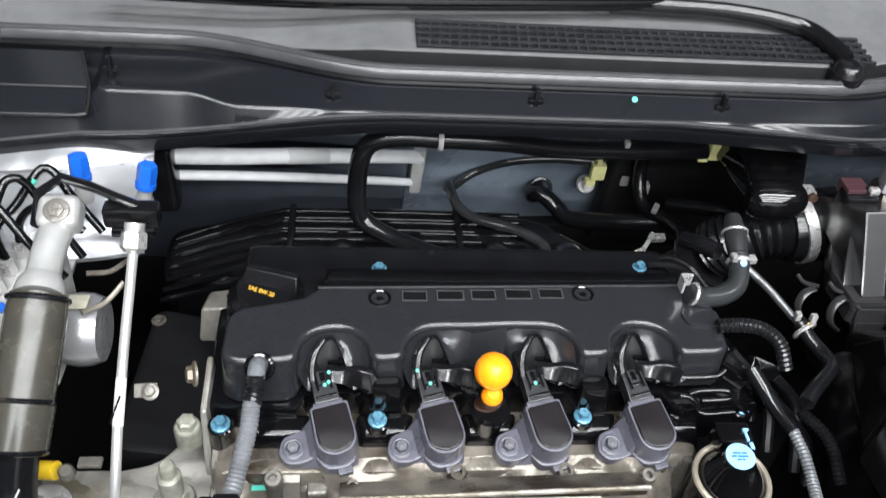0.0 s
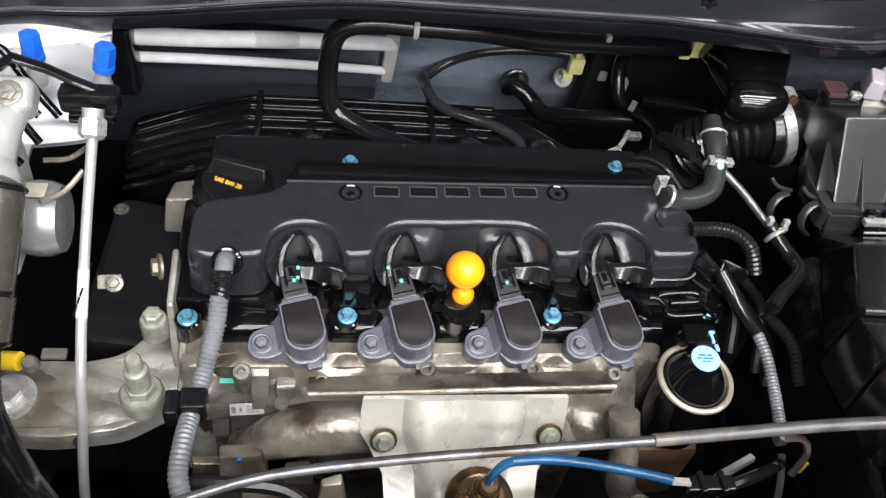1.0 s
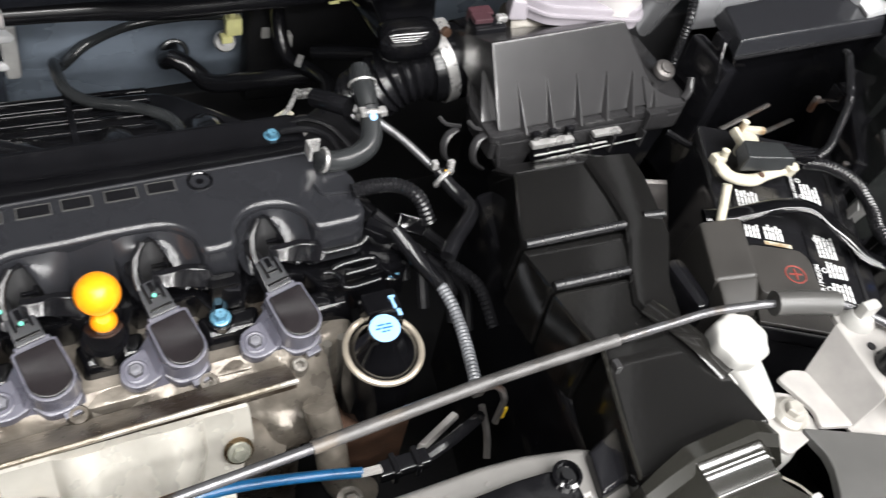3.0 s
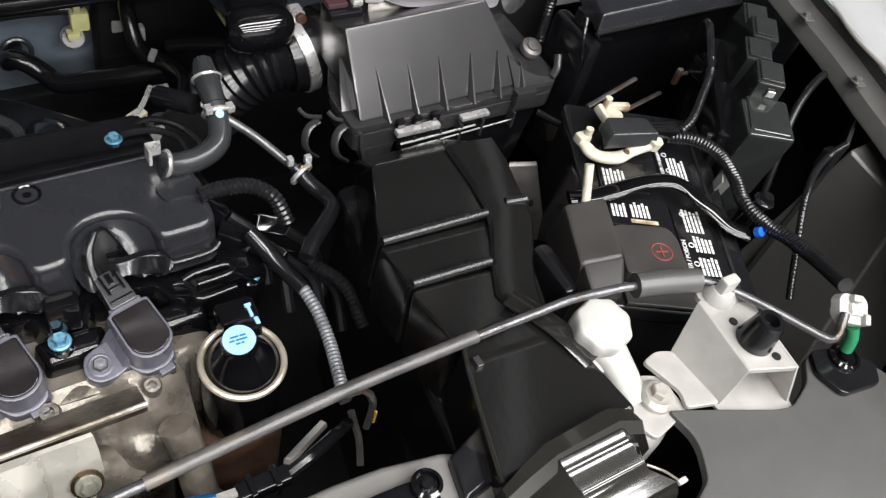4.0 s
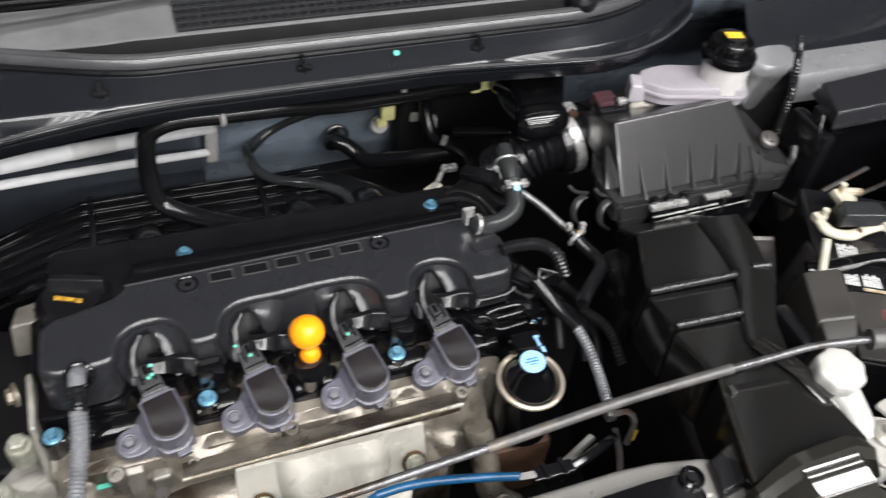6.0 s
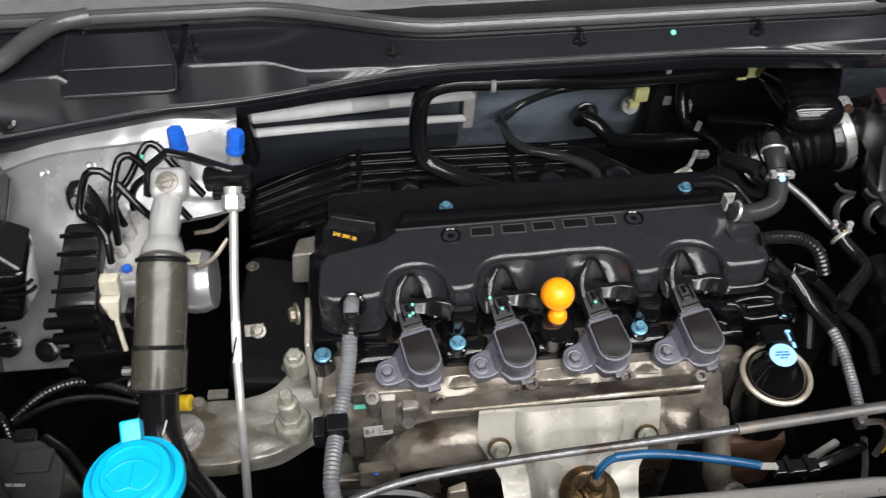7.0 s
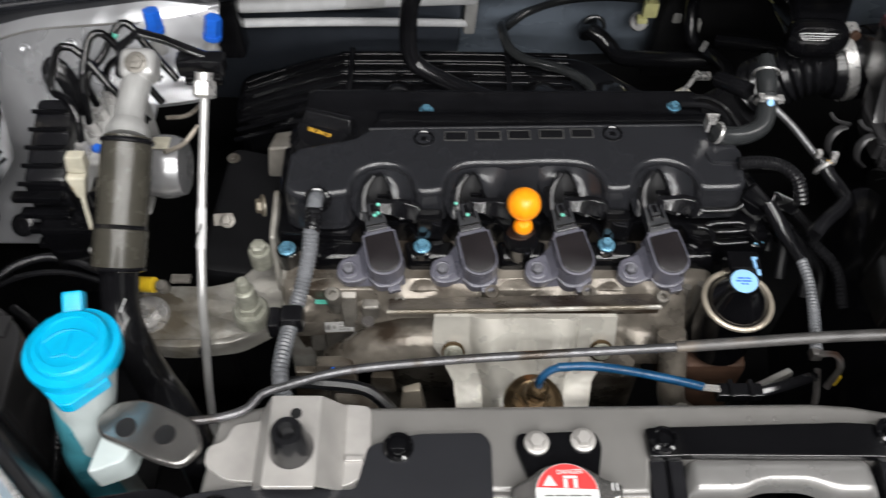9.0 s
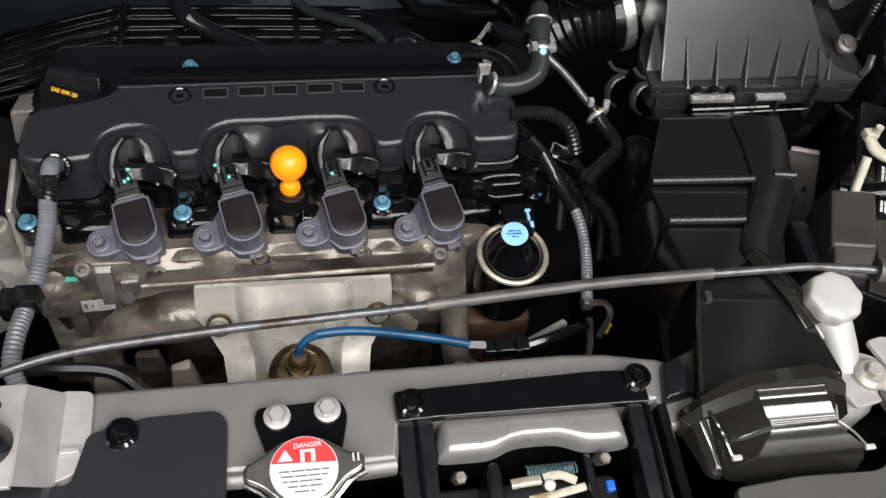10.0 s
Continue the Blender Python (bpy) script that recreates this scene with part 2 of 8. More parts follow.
def join(*bms):
    out = bms[0]
    for b in bms[1:]:
        me = bpy.data.meshes.new("tmp")
        b.to_mesh(me)
        b.free()
        out.from_mesh(me)
        bpy.data.meshes.remove(me)
    return out


def hexa(pts, w=0.0, seg=2):
    """Eight corners: four below, four above, both counter-clockwise."""
    bm = bmesh.new()
    v = [bm.verts.new(p) for p in pts]
    for f in ((3, 2, 1, 0), (4, 5, 6, 7), (0, 1, 5, 4), (1, 2, 6, 5), (2, 3, 7, 6), (3, 0, 4, 7)):
        bm.faces.new([v[i] for i in f])
    return bevelled(bm, w, seg)


def box(x0, x1, y0, y1, z0, z1, w=0.0, seg=2, taper=0.0):
    t = taper
    return hexa([(x0, y0, z0), (x1, y0, z0), (x1, y1, z0), (x0, y1, z0),
                 (x0 + t, y0 + t, z1), (x1 - t, y0 + t, z1), (x1 - t, y1 - t, z1), (x0 + t, y1 - t, z1)], w, seg)


def prism(outline, z0, z1, w=0.0, seg=2, flare=0.0):
    """Upright prism over an outline in x, y (z a number or a function of x, y). flare: outward offset of the foot."""
    bm = bmesh.new()
    n = len(outline)
    cx, cy = sum(p[0] for p in outline) / n, sum(p[1] for p in outline) / n
    at = lambda z, x, y: z(x, y) if callable(z) else z
    lo = []
    for x, y in outline:
        d = Vector((x - cx, y - cy))
        d = d.normalized() * flare if d.length else d
        lo.append(bm.verts.new((x + d.x, y + d.y, at(z0, x, y))))
    hi = [bm.verts.new((x, y, at(z1, x, y))) for x, y in outline]
    bm.faces.new(hi)
    bm.faces.new(lo[::-1])
    for i in range(n):
        j = (i + 1) % n
        bm.faces.new((lo[i], lo[j], hi[j], hi[i]))
    if w:
        bm.normal_update()
        tops = {f for f in bm.faces if all(v in hi for v in f.verts)}
        es = [e for e in bm.edges if any(f in tops for f in e.link_faces)]
        bevelled(bm, w, seg, es)
    return bm


def rounded(outline, r, n=4):
    """Corners of an outline rounded off."""
    out = []
    for i, p in enumerate(outline):
        a, b, c = Vector(outline[i - 1]), Vector(p), Vector(outline[(i + 1) % len(outline)])
        da, dc = (a - b), (c - b)
        k = min(r, da.length * 0.45, dc.length * 0.45)
        s, e = b + da.normalized() * k, b + dc.normalized() * k
        for j in range(n + 1):
            t = j / n
            out.append(tuple((1 - t) ** 2 * s + 2 * t * (1 - t) * b + t * t * e))
    return out


def smooth_path(pts, step):
    """Catmull-Rom through points, sampled about every step metres."""
    P = [Vector(p) for p in pts]
    if len(P) == 2:
        n = max(1, int((P[1] - P[0]).length / step))
        return [P[0].lerp(P[1], i / n) for i in range(n + 1)]
    P = [2 * P[0] - P[1]] + P + [2 * P[-1] - P[-2]]
    out = []
    for i in range(1, len(P) - 2):
        a, b, c, d = P[i - 1:i + 3]
        n = max(2, int((c - b).length / step))
        for j in range(n):
            t = j / n
            out.append(0.5 * (2 * b + (c - a) * t + (2 * a - 5 * b + 4 * c - d) * t * t + (3 * b - a - 3 * c + d) * t ** 3))
    out.append(P[-2])
    return out


def tube(pts, r, seg=12, step=0.006, ribs=0.0, depth=0.16, radii=None, straight=False, flat=1.0):
    """A tube swept along points; ribs: their pitch, for corrugated conduit; radii: one for each given point."""
    path = [Vector(p) for p in pts] if straight else smooth_path(pts, ribs / 2 if ribs else step)
    bm = bmesh.new()
    n = len(path)
    rings, up = [], None
    for i, p in enumerate(path):
        d = (path[min(i + 1, n - 1)] - path[max(i - 1, 0)]).normalized()
        if up is None:
            up = d.orthogonal().normalized() if abs(d.z) > 0.95 else d.cross(Vector((0, 0, 1))).normalized()
        up = (up - d * up.dot(d)).normalized()
        side = d.cross(up)
        rad = r
        if radii:
            f = i / max(1, n - 1) * (len(radii) - 1)
            k = min(int(f), len(radii) - 2)
            rad = radii[k] + (radii[k + 1] - radii[k]) * (f - k)
        if ribs and i % 2:
            rad *= 1 - depth
        rings.append([bm.verts.new(p + rad * (math.cos(a) * up + flat * math.sin(a) * side)) for a in (2 * math.pi * j / seg for j in range(seg))])
    for a, b in zip(rings, rings[1:]):
        for j in range(seg):
            bm.faces.new((a[j], a[(j + 1) % seg], b[(j + 1) % seg], b[j]))
    bm.faces.new(rings[0][::-1])
    bm.faces.new(rings[-1])
    return bm


def lathe(profile, origin, axis=(0, 0, 1), seg=24, squash=1.0):
    """Radius and height pairs turned round an axis through origin."""
    bm = bmesh.new()
    q = Vector((0, 0, 1)).rotation_difference(Vector(axis).normalized())
    rings = []
    for r, h in profile:
        rings.append([bm.verts.new(Vector(origin) + q @ Vector((max(r, 1e-5) * math.cos(a), squash * max(r, 1e-5) * math.sin(a), h)))
                      for a in (2 * math.pi * j / seg for j in range(seg))])
    for a, b in zip(rings, rings[1:]):
        for j in range(seg):
            bm.faces.new((a[j], a[(j + 1) % seg], b[(j + 1) % seg], b[j]))
    bm.faces.new(rings[0][::-1])
    bm.faces.new(rings[-1])
    return bm


def hexbolt(origin, axis=(0, 0, 1), r=0.006, h=0.005, flange=True):
    bm = bmesh.new()
    if flange:
        bm = join(bm, lathe([(r * 1.5, 0), (r * 1.5, h * 0.25), (r * 1.1, h * 0.45)], origin, axis, 16))
    head = lathe([(r, 0), (r, h * 0.85), (r * 0.85, h)], origin, axis, 6)
    return join(bm, head)


def torus(origin, R, r, axis=(0, 0, 1), seg=32, n=8):
    pts = []
    q = Vector((0, 0, 1)).rotation_difference(Vector(axis).normalized())
    bm = bmesh.new()
    rings = []
    for i in range(seg):
        a = 2 * math.pi * i / seg
        c = Vector((math.cos(a), math.sin(a), 0))
        rings.append([bm.verts.new(Vector(origin) + q @ (c * (R + r * math.cos(b)) + Vector((0, 0, r * math.sin(b))))) for b in (2 * math.pi * j / n for j in range(n))])
    for i in range(seg):
        a, b = rings[i], rings[(i + 1) % seg]
        for j in range(n):
            bm.faces.new((a[j], b[j], b[(j + 1) % n], a[(j + 1) % n]))
    return bm


def placed(bm, m):
    bmesh.ops.transform(bm, matrix=m, verts=bm.verts)
    return bm


def sheet(grid, thick):
    """A sheet of given thickness (down) over a grid of points, rows of equal length."""
    bm = bmesh.new()
    top = [[bm.verts.new(p) for p in row] for row in grid]
    for a, b in zip(top, top[1:]):
        for j in range(len(a) - 1):
            bm.faces.new((a[j], a[j + 1], b[j + 1], b[j]))
    bmesh.ops.recalc_face_normals(bm, faces=bm.faces)
    geom = bmesh.ops.extrude_face_region(bm, geom=list(bm.faces))
    bmesh.ops.translate(bm, vec=(0, 0, -thick), verts=[v for v in geom["geom"] if isinstance(v, bmesh.types.BMVert)])
    return bm


def words(text, size, m, depth=0.0003):
    c = bpy.data.curves.new("text", "FONT")
    c.body, c.size, c.extrude, c.align_x, c.align_y = text, size, depth, "CENTER", "CENTER"
    ob = bpy.data.objects.new("text", c)
    me = bpy.data.meshes.new_from_object(ob)
    bm = bmesh.new()
    bm.from_mesh(me)
    bpy.data.objects.remove(ob)
    bpy.data.meshes.remove(me)
    return placed(bm, m)


def bars(rows, m, seed, h=0.0012, gap=0.0026, depth=0.0004):
    """Plain bars in place of print: rows of (start, end) spans in x, one below the other."""
    rnd = random.Random(seed)
    bm = bmesh.new()
    for i, (x0, x1) in enumerate(rows):
        x = x0
        while x < x1 - 0.001:
            e = min(x1, x + rnd.uniform(0.003, 0.009))
            bm = join(bm, box(x, e, -i * gap - h, -i * gap, 0, depth))
            x = e + 0.0009
    return placed(bm, m)

# ---- the room ----
single("floor", box(-4, 4, -4, 5, -0.1, 0), "floor", "grey painted workshop floor under the car", "floor", kind="structure")
single("wall_north", box(-4, 4, 5, 5.15, 0, 2.9), "roomwall", "plain pale grey workshop wall", "wall", kind="structure")
# unseen wall, made whiter than the others to brighten front-facing surfaces
single("wall_south", box(-4, 4, -4.15, -4, 0, 2.9), "bounce_white", "unseen white wall added to bounce light into the bay", "wall", kind="structure")
single("wall_east", box(4, 4.15, -4, 5, 0, 2.9), "roomwall", "plain pale grey workshop wall", "wall", kind="structure")
single("wall_west", box(-4.15, -4, -4, 5, 0, 2.9), "roomwall", "plain pale grey workshop wall", "wall", kind="structure")
single("ceiling", box(-4.1, 4.1, -4.1, 5.1, 2.9, 3.0), "roomwall", "plain pale grey workshop ceiling", "ceiling", kind="structure")
for lx, ly, length, watts in LAMPS:
    fl = thing("ceiling_light", "long white ceiling light panel with a bright diffuser", "ceiling light", (lx, ly, 2.9), "ceiling lights")
    part("frame", box(lx - length / 2 - 0.05, lx + length / 2 + 0.05, ly - 0.14, ly + 0.14, 2.83, 2.9, 0.01), "roomwall", fl)
    part("diffuser", box(lx - length / 2, lx + length / 2, ly - 0.1, ly + 0.1, 2.812, 2.829, 0.004), "lamp", fl, "glowing white diffuser")

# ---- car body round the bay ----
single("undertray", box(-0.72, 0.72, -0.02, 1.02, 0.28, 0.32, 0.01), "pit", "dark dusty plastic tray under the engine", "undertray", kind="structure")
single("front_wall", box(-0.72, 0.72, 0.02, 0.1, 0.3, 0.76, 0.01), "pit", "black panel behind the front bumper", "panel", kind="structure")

# bay sides and lower firewall are near-black all over, unlike the panels above
for sx, nm in ((-1, "left"), (1, "right")):
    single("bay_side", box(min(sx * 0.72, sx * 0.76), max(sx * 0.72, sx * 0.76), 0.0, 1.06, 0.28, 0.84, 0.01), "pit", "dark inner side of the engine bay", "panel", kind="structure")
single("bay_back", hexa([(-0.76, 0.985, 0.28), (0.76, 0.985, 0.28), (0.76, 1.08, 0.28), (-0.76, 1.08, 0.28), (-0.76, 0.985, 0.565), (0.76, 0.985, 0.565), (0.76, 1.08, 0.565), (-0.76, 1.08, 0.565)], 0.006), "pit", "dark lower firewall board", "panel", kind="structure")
single("firewall_insulation", hexa([(-0.62, 0.975, 0.5), (-0.192, 0.975, 0.5), (-0.192, 1.0, 0.5), (-0.62, 1.0, 0.5), (-0.62, 0.925, 0.755), (-0.185, 0.925, 0.755), (-0.185, 0.95, 0.77), (-0.62, 0.95, 0.77)], 0.006), "insul", "dark insulation panel on the firewall", "panel", kind="structure")

# firewall: lower board, upper slope and the shelf below the cowl
fw = bmesh.new()
prof = [(1.01, 0.56), (0.995, 0.63), (0.965, 0.70), (0.93, 0.78), (0.88, 0.84), (0.80, 0.895), (0.79, 0.93)]
grid = []
for i in range(25):
    x = -0.78 + i * 1.56 / 24
    grid.append([(x, y + 0.006 * math.sin(9 * x) * (0.5 < z < 0.85), z) for y, z in prof])
single("firewall", sheet(grid, 0.012), "firewall", "blue-grey painted steel firewall behind the engine", "firewall", kind="structure")
# left inner panel: wheel house, fold and shelf
def fold_z(x):
    return 0.867 - 0.09 * max(0, -x - 0.51) - 0.85 * max(0, -x - 0.62) ** 1.5 - 0.05 * max(0, x + 0.5)


def panel_back(x):
    return 4.0 * max(0, x + 0.53) ** 2


grid, shelf = [], []
for i in range(27):
    x = -0.73 + 0.285 * i / 26
    z1, back = fold_z(x), panel_back(x)
    row, s0 = [], 0.62 * min(1, max(0, (x + 0.535) / 0.035))
    for k in range(0, 9):
        s = s0 + (1 - s0) * k / 8
        row.append((x, 0.527 + (0.158 + back) * s - 0.012 * math.sin(math.pi * s), 0.712 + (z1 - 0.712) * s + 0.012 * math.sin(math.pi * s)))
    grid.append(row)
    shelf.append([(x, 0.685 + back, z1), (x, 0.687 + back, z1 + 0.002), (x, 0.692 + back, z1 + 0.006), (x, 0.702 + back, z1 + 0.012), (x, 0.716 + back, z1 + 0.017), (x, 0.735 + back, z1 + 0.018), (x, 0.86, z1 + 0.012)])
single("inner_panel", sheet(grid, 0.004), "wall_metal", "silver painted inner fender panel with punched dimples", "panel", kind="structure")
single("fold_seam", tube([(-0.725 + 0.2 * i / 12, 0.684 + panel_back(-0.725 + 0.2 * i / 12), fold_z(-0.725 + 0.2 * i / 12) + 0.0012) for i in range(13)], 0.0011, 6, 0.02), "primer", "dark seam along the panel fold", "seam", kind="structure")
single("upper_shelf", sheet(shelf, 0.004), "wall_metal", "silver painted shelf above the inner fender panel", "panel", kind="structure")
single("corner_post", hexa([(-0.735, 0.60, 0.70), (-0.715, 0.60, 0.70), (-0.715, 0.72, 0.70), (-0.735, 0.72, 0.70), (-0.735, 0.64, 0.90), (-0.70, 0.64, 0.90), (-0.70, 0.72, 0.90), (-0.735, 0.72, 0.90)], 0.004), "wall_metal", "silver panel post with rusty sealer beside the fender", "panel", kind="structure")
single("sealer_strip", tube([(-0.664, 0.706, 0.905), (-0.672, 0.70, 0.885), (-0.682, 0.692, 0.868), (-0.688, 0.686, 0.86)], 0.005, 8, 0.006, flat=0.5), "rust", "rust brown seam sealer on the silver panel", "sealer", kind="structure")
for dx, dz in ((-0.684, fold_z(-0.684) - 0.012), (-0.637, fold_z(-0.637) - 0.01), (-0.589, fold_z(-0.589) - 0.01), (-0.653, 0.795)):
    s = (dz - 0.712) / (fold_z(dx) - 0.712)
    dy = 0.527 + 0.158 * s - 0.012 * math.sin(math.pi * s)
    single("dimple", lathe([(0.0056, -0.001), (0.0054, 0.0008), (0.0042, 0.0014), (0.003, 0.0004), (0.0, 0.0)], (dx, dy - 0.002, dz + 0.001), (0, -0.72, 0.69), 14), "wall_metal",
           "small round dimple pressed into the silver panel", "dimple", group="panel dimples", kind="structure")
single("wheel_house", sheet([[(x, y, 0.62 - 2.2 * (y - 0.34) ** 2 - 0.6 * (x + 0.7) ** 2) for y in (0.1, 0.2, 0.3, 0.4, 0.5)] for x in (-0.78, -0.68, -0.58, -0.5)], 0.006),
       "matte", "black wheel arch liner below the inner panel", "wheel arch", kind="structure")

# left fender edge: silver skin, channel and dark seal strip
edge = [(-0.725, 0.75), (-0.70, 0.653), (-0.678, 0.538), (-0.662, 0.448), (-0.645, 0.393), (-0.607, 0.328), (-0.562, 0.267), (-0.544, 0.25), (-0.492, 0.202), (-0.43, 0.14), (-0.36, 0.06)]
pts = [(p.x, p.y) for p in smooth_path([(x, y, 0) for x, y in edge], 0.02)]


def along(pts, offs):
    """Rows of points beside a plan line: offs are (outward, height)."""
    rows = []
    for i, (x, y) in enumerate(pts):
        a, b = Vector(pts[max(i - 1, 0)]), Vector(pts[min(i + 1, len(pts) - 1)])
        d = (b - a).normalized()
        nrm = Vector((d.y, -d.x))
        rows.append([(x + nrm.x * o, y + nrm.y * o, h) for o, h in offs])
    return rows


left = lambda offs: along(pts, [(-o, h) for o, h in offs])
out_sign = 1 if left([(0.1, 0)])[5][0][0] > pts[5][0] else -1
skin = thing("left_fender", "silver painted front fender edge beside the engine bay", "fender", (-0.6, 0.35, 0.9), kind="structure")
for nm, run, mm in (("skin", [p for p in pts if p[1] < 0.53], "paint"), ("rear_skin", [p for p in pts if p[1] > 0.5], "wall_metal")):
    part(nm, sheet(along(run, [(-out_sign * o, h) for o, h in ((0.0, 0.898), (-0.006, 0.905), (-0.03, 0.908), (-0.09, 0.902), (-0.16, 0.86), (-0.22, 0.76), (-0.24, 0.5))]), 0.003), mm, skin)
part("flange", sheet(left([(out_sign * o, h) for o, h in ((0.008, 0.886), (0.003, 0.888), (0.002, 0.897))]), 0.003), "box", skin, "dark grey flange")
front_pts = [p for p in pts if p[1] < 0.66]
low_pts = [p for p in pts if p[1] < 0.43]
for nm, o, h, r, mm in (("bright_bead", 0.0, 0.8985, 0.0018, "zinc"), ("groove_line", -0.012, 0.9058, 0.0013, "box"), ("groove_line", -0.026, 0.9078, 0.0011, "primer"), ("groove_line", -0.052, 0.9055, 0.0013, "primer")):
    part(nm, tube([q[0] for q in along(low_pts, [(-out_sign * o, h)])], r, 8), mm, skin)
# inner side is near-black towards the front, grey towards the rear
for sel, w, mm, lb in ((lambda y: y < 0.56, 0.5, "satin", "dark inner side"), (lambda y: y > 0.54, 1.0, "primer", "grey inner side")):
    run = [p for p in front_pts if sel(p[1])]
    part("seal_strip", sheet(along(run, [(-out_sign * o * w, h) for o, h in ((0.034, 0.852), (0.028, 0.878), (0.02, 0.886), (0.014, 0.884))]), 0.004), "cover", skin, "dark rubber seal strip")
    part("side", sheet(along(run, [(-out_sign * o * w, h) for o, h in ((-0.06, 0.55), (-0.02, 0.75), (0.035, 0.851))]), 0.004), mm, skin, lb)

# right fender edge
edge = [(0.72, 0.75), (0.687, 0.60), (0.651, 0.48), (0.633, 0.42), (0.609, 0.357), (0.594, 0.315), (0.565, 0.25), (0.51, 0.17), (0.42, 0.06)]
pts = [(p.x, p.y) for p in smooth_path([(x, y, 0) for x, y in edge], 0.02)]
sg = 1 if along(pts, [(0.1, 0)])[5][0][0] > pts[5][0] else -1
right = lambda offs: along(pts, [(sg * o, h) for o, h in offs])
skin = thing("right_fender", "pale silver front fender edge beside the battery", "fender", (0.6, 0.4, 0.9), kind="structure")
part("skin", sheet(right(((0.0, 0.945), (0.01, 0.952), (0.04, 0.954), (0.1, 0.94), (0.16, 0.88), (0.2, 0.7))), 0.003), "paint", skin)
part("flange", sheet(right(((-0.024, 0.915), (-0.019, 0.926), (-0.004, 0.9285), (0.001, 0.931), (0.001, 0.944))), 0.003), "flange_grey", skin, "dark grey flange")
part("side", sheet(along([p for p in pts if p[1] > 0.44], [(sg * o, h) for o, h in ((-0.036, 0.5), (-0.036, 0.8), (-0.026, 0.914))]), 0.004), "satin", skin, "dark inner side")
part("skin_edge", tube([(q[0][0] + 0.004 * math.sin(i * 1.1), q[0][1], q[0][2]) for i, q in enumerate(right([(-0.0005, 0.9445)]))], 0.0022, 8, 0.008), "galv", skin, "bright wavy skin edge")
for y in (0.385, 0.475):
    part("fixing_tab", placed(join(box(-0.008, 0.008, -0.005, 0.005, 0.0, 0.002, 0.0008), lathe([(0.0035, 0.002), (0.0035, 0.005), (0.002, 0.006)], (0, 0, 0), (0, 0, 1), 8)), pose(0.596 + 0.33 * (y - 0.385), y, 0.931, 0, 8, 70)), "flange_grey", skin, "bare metal fixing tab")

hood = thing("hood", "raised hood with a dark insulated underside", "hood", (0, 1.0, 1.05))
part("skin", hexa([(-0.68, 0.99, 1.03), (0.68, 0.99, 1.03), (0.68, 1.0, 1.035), (-0.68, 1.0, 1.035), (-0.60, 0.50, 1.84), (0.60, 0.50, 1.84), (0.60, 0.51, 1.845), (-0.60, 0.51, 1.845)], 0.002), "paint", hood)
part("insulation", hexa([(-0.6, 0.945, 1.08), (0.6, 0.945, 1.08), (0.6, 0.955, 1.085), (-0.6, 0.955, 1.085), (-0.53, 0.515, 1.78), (0.53, 0.515, 1.78), (0.53, 0.525, 1.785), (-0.53, 0.525, 1.785)], 0.002), "felt", hood, "dark felt underside")

# ---- cowl ----
cowl = thing("cowl_panel", "black plastic cowl panel below the windscreen", "cowl", (-0.1, 0.75, 0.9))


def lip(x):
    if x < -0.5:
        return 0.8755 + 0.0185 * min(1, max(0, (x + 0.67) / 0.17))
    if x < -0.2:
        return 0.894 + 0.029 * (0.5 - 0.5 * math.cos(math.pi * (x + 0.5) / 0.3))
    return 0.923 - 0.014 * max(0, x - 0.05) / 0.2


def rail_y(x):
    s = min(1, max(0, (x + 0.43) / 0.21))
    y = 0.79 - 0.05 * (3 * s * s - 2 * s ** 3)
    return y + 2.2 * max(0, x - 0.2) ** 2


def lip_y(x):
    return 0.70 + 2.4 * max(0, x - 0.22) ** 2 - 0.012 * max(0, -x - 0.5) / 0.2


xs = [-0.725 + 0.01 * i for i in range(114)]
rows = []
for x in xs:
    ly, ry, lz = lip_y(x), rail_y(x), lip(x)
    k = min(1, max(0, (x + 0.41) / 0.05))
    k = 3 * k * k - 2 * k ** 3
    low = 0.009 if -0.605 < x < -0.492 else 0.0
    mid = 0.931 - 0.006 * k - low
    led = 0.02 - 0.011 * k
    rows.append([(x, ly + 0.007, lz - 0.019), (x, ly, lz - 0.004), (x, ly, lz), (x, ly + 0.004, lz + 0.003), (x, ly + led - 0.003, mid - 0.003), (x, ly + led, mid), (x, ly + led + 0.004, mid + 0.0012),
                 (x, ry - 0.012, 0.937 - low), (x, ry - 0.004, 0.94 - low), (x, ry, 0.942)])
part("front_face", sheet(rows, 0.003), "cowl", cowl)
part("seal", tube([(x, rail_y(x), 0.946) for x in xs], 0.0085, 14, 0.02), "seal_and_highlight", cowl, "grey rubber hood seal")
part("seal_lip", tube([(x, rail_y(x) - 0.0035, 0.9535) for x in xs], 0.0022, 8, 0.02), "seal_and_highlight", cowl)
# thin lighter line paints the highlight along the cowl lip
part("lip_bead", tube([(x, lip_y(x) + 0.0015, lip(x) + 0.0022) for x in xs], 0.0016, 8, 0.02), "seal_and_highlight", cowl)
part("seal_bead", tube([(x, rail_y(x) - 0.008, 0.941) for x in xs], 0.0035, 8, 0.02), "rubber", cowl, "thin black rubber bead")
part("corner_seal", tube([(-0.585, 0.79, 0.948), (-0.615, 0.775, 0.95), (-0.636, 0.742, 0.951), (-0.654, 0.708, 0.951), (-0.69, 0.692, 0.951), (-0.74, 0.698, 0.951)], 0.0095, 12, 0.01), "seal_and_highlight", cowl, "grey rubber seal at the corner")
rows, wall = [], []
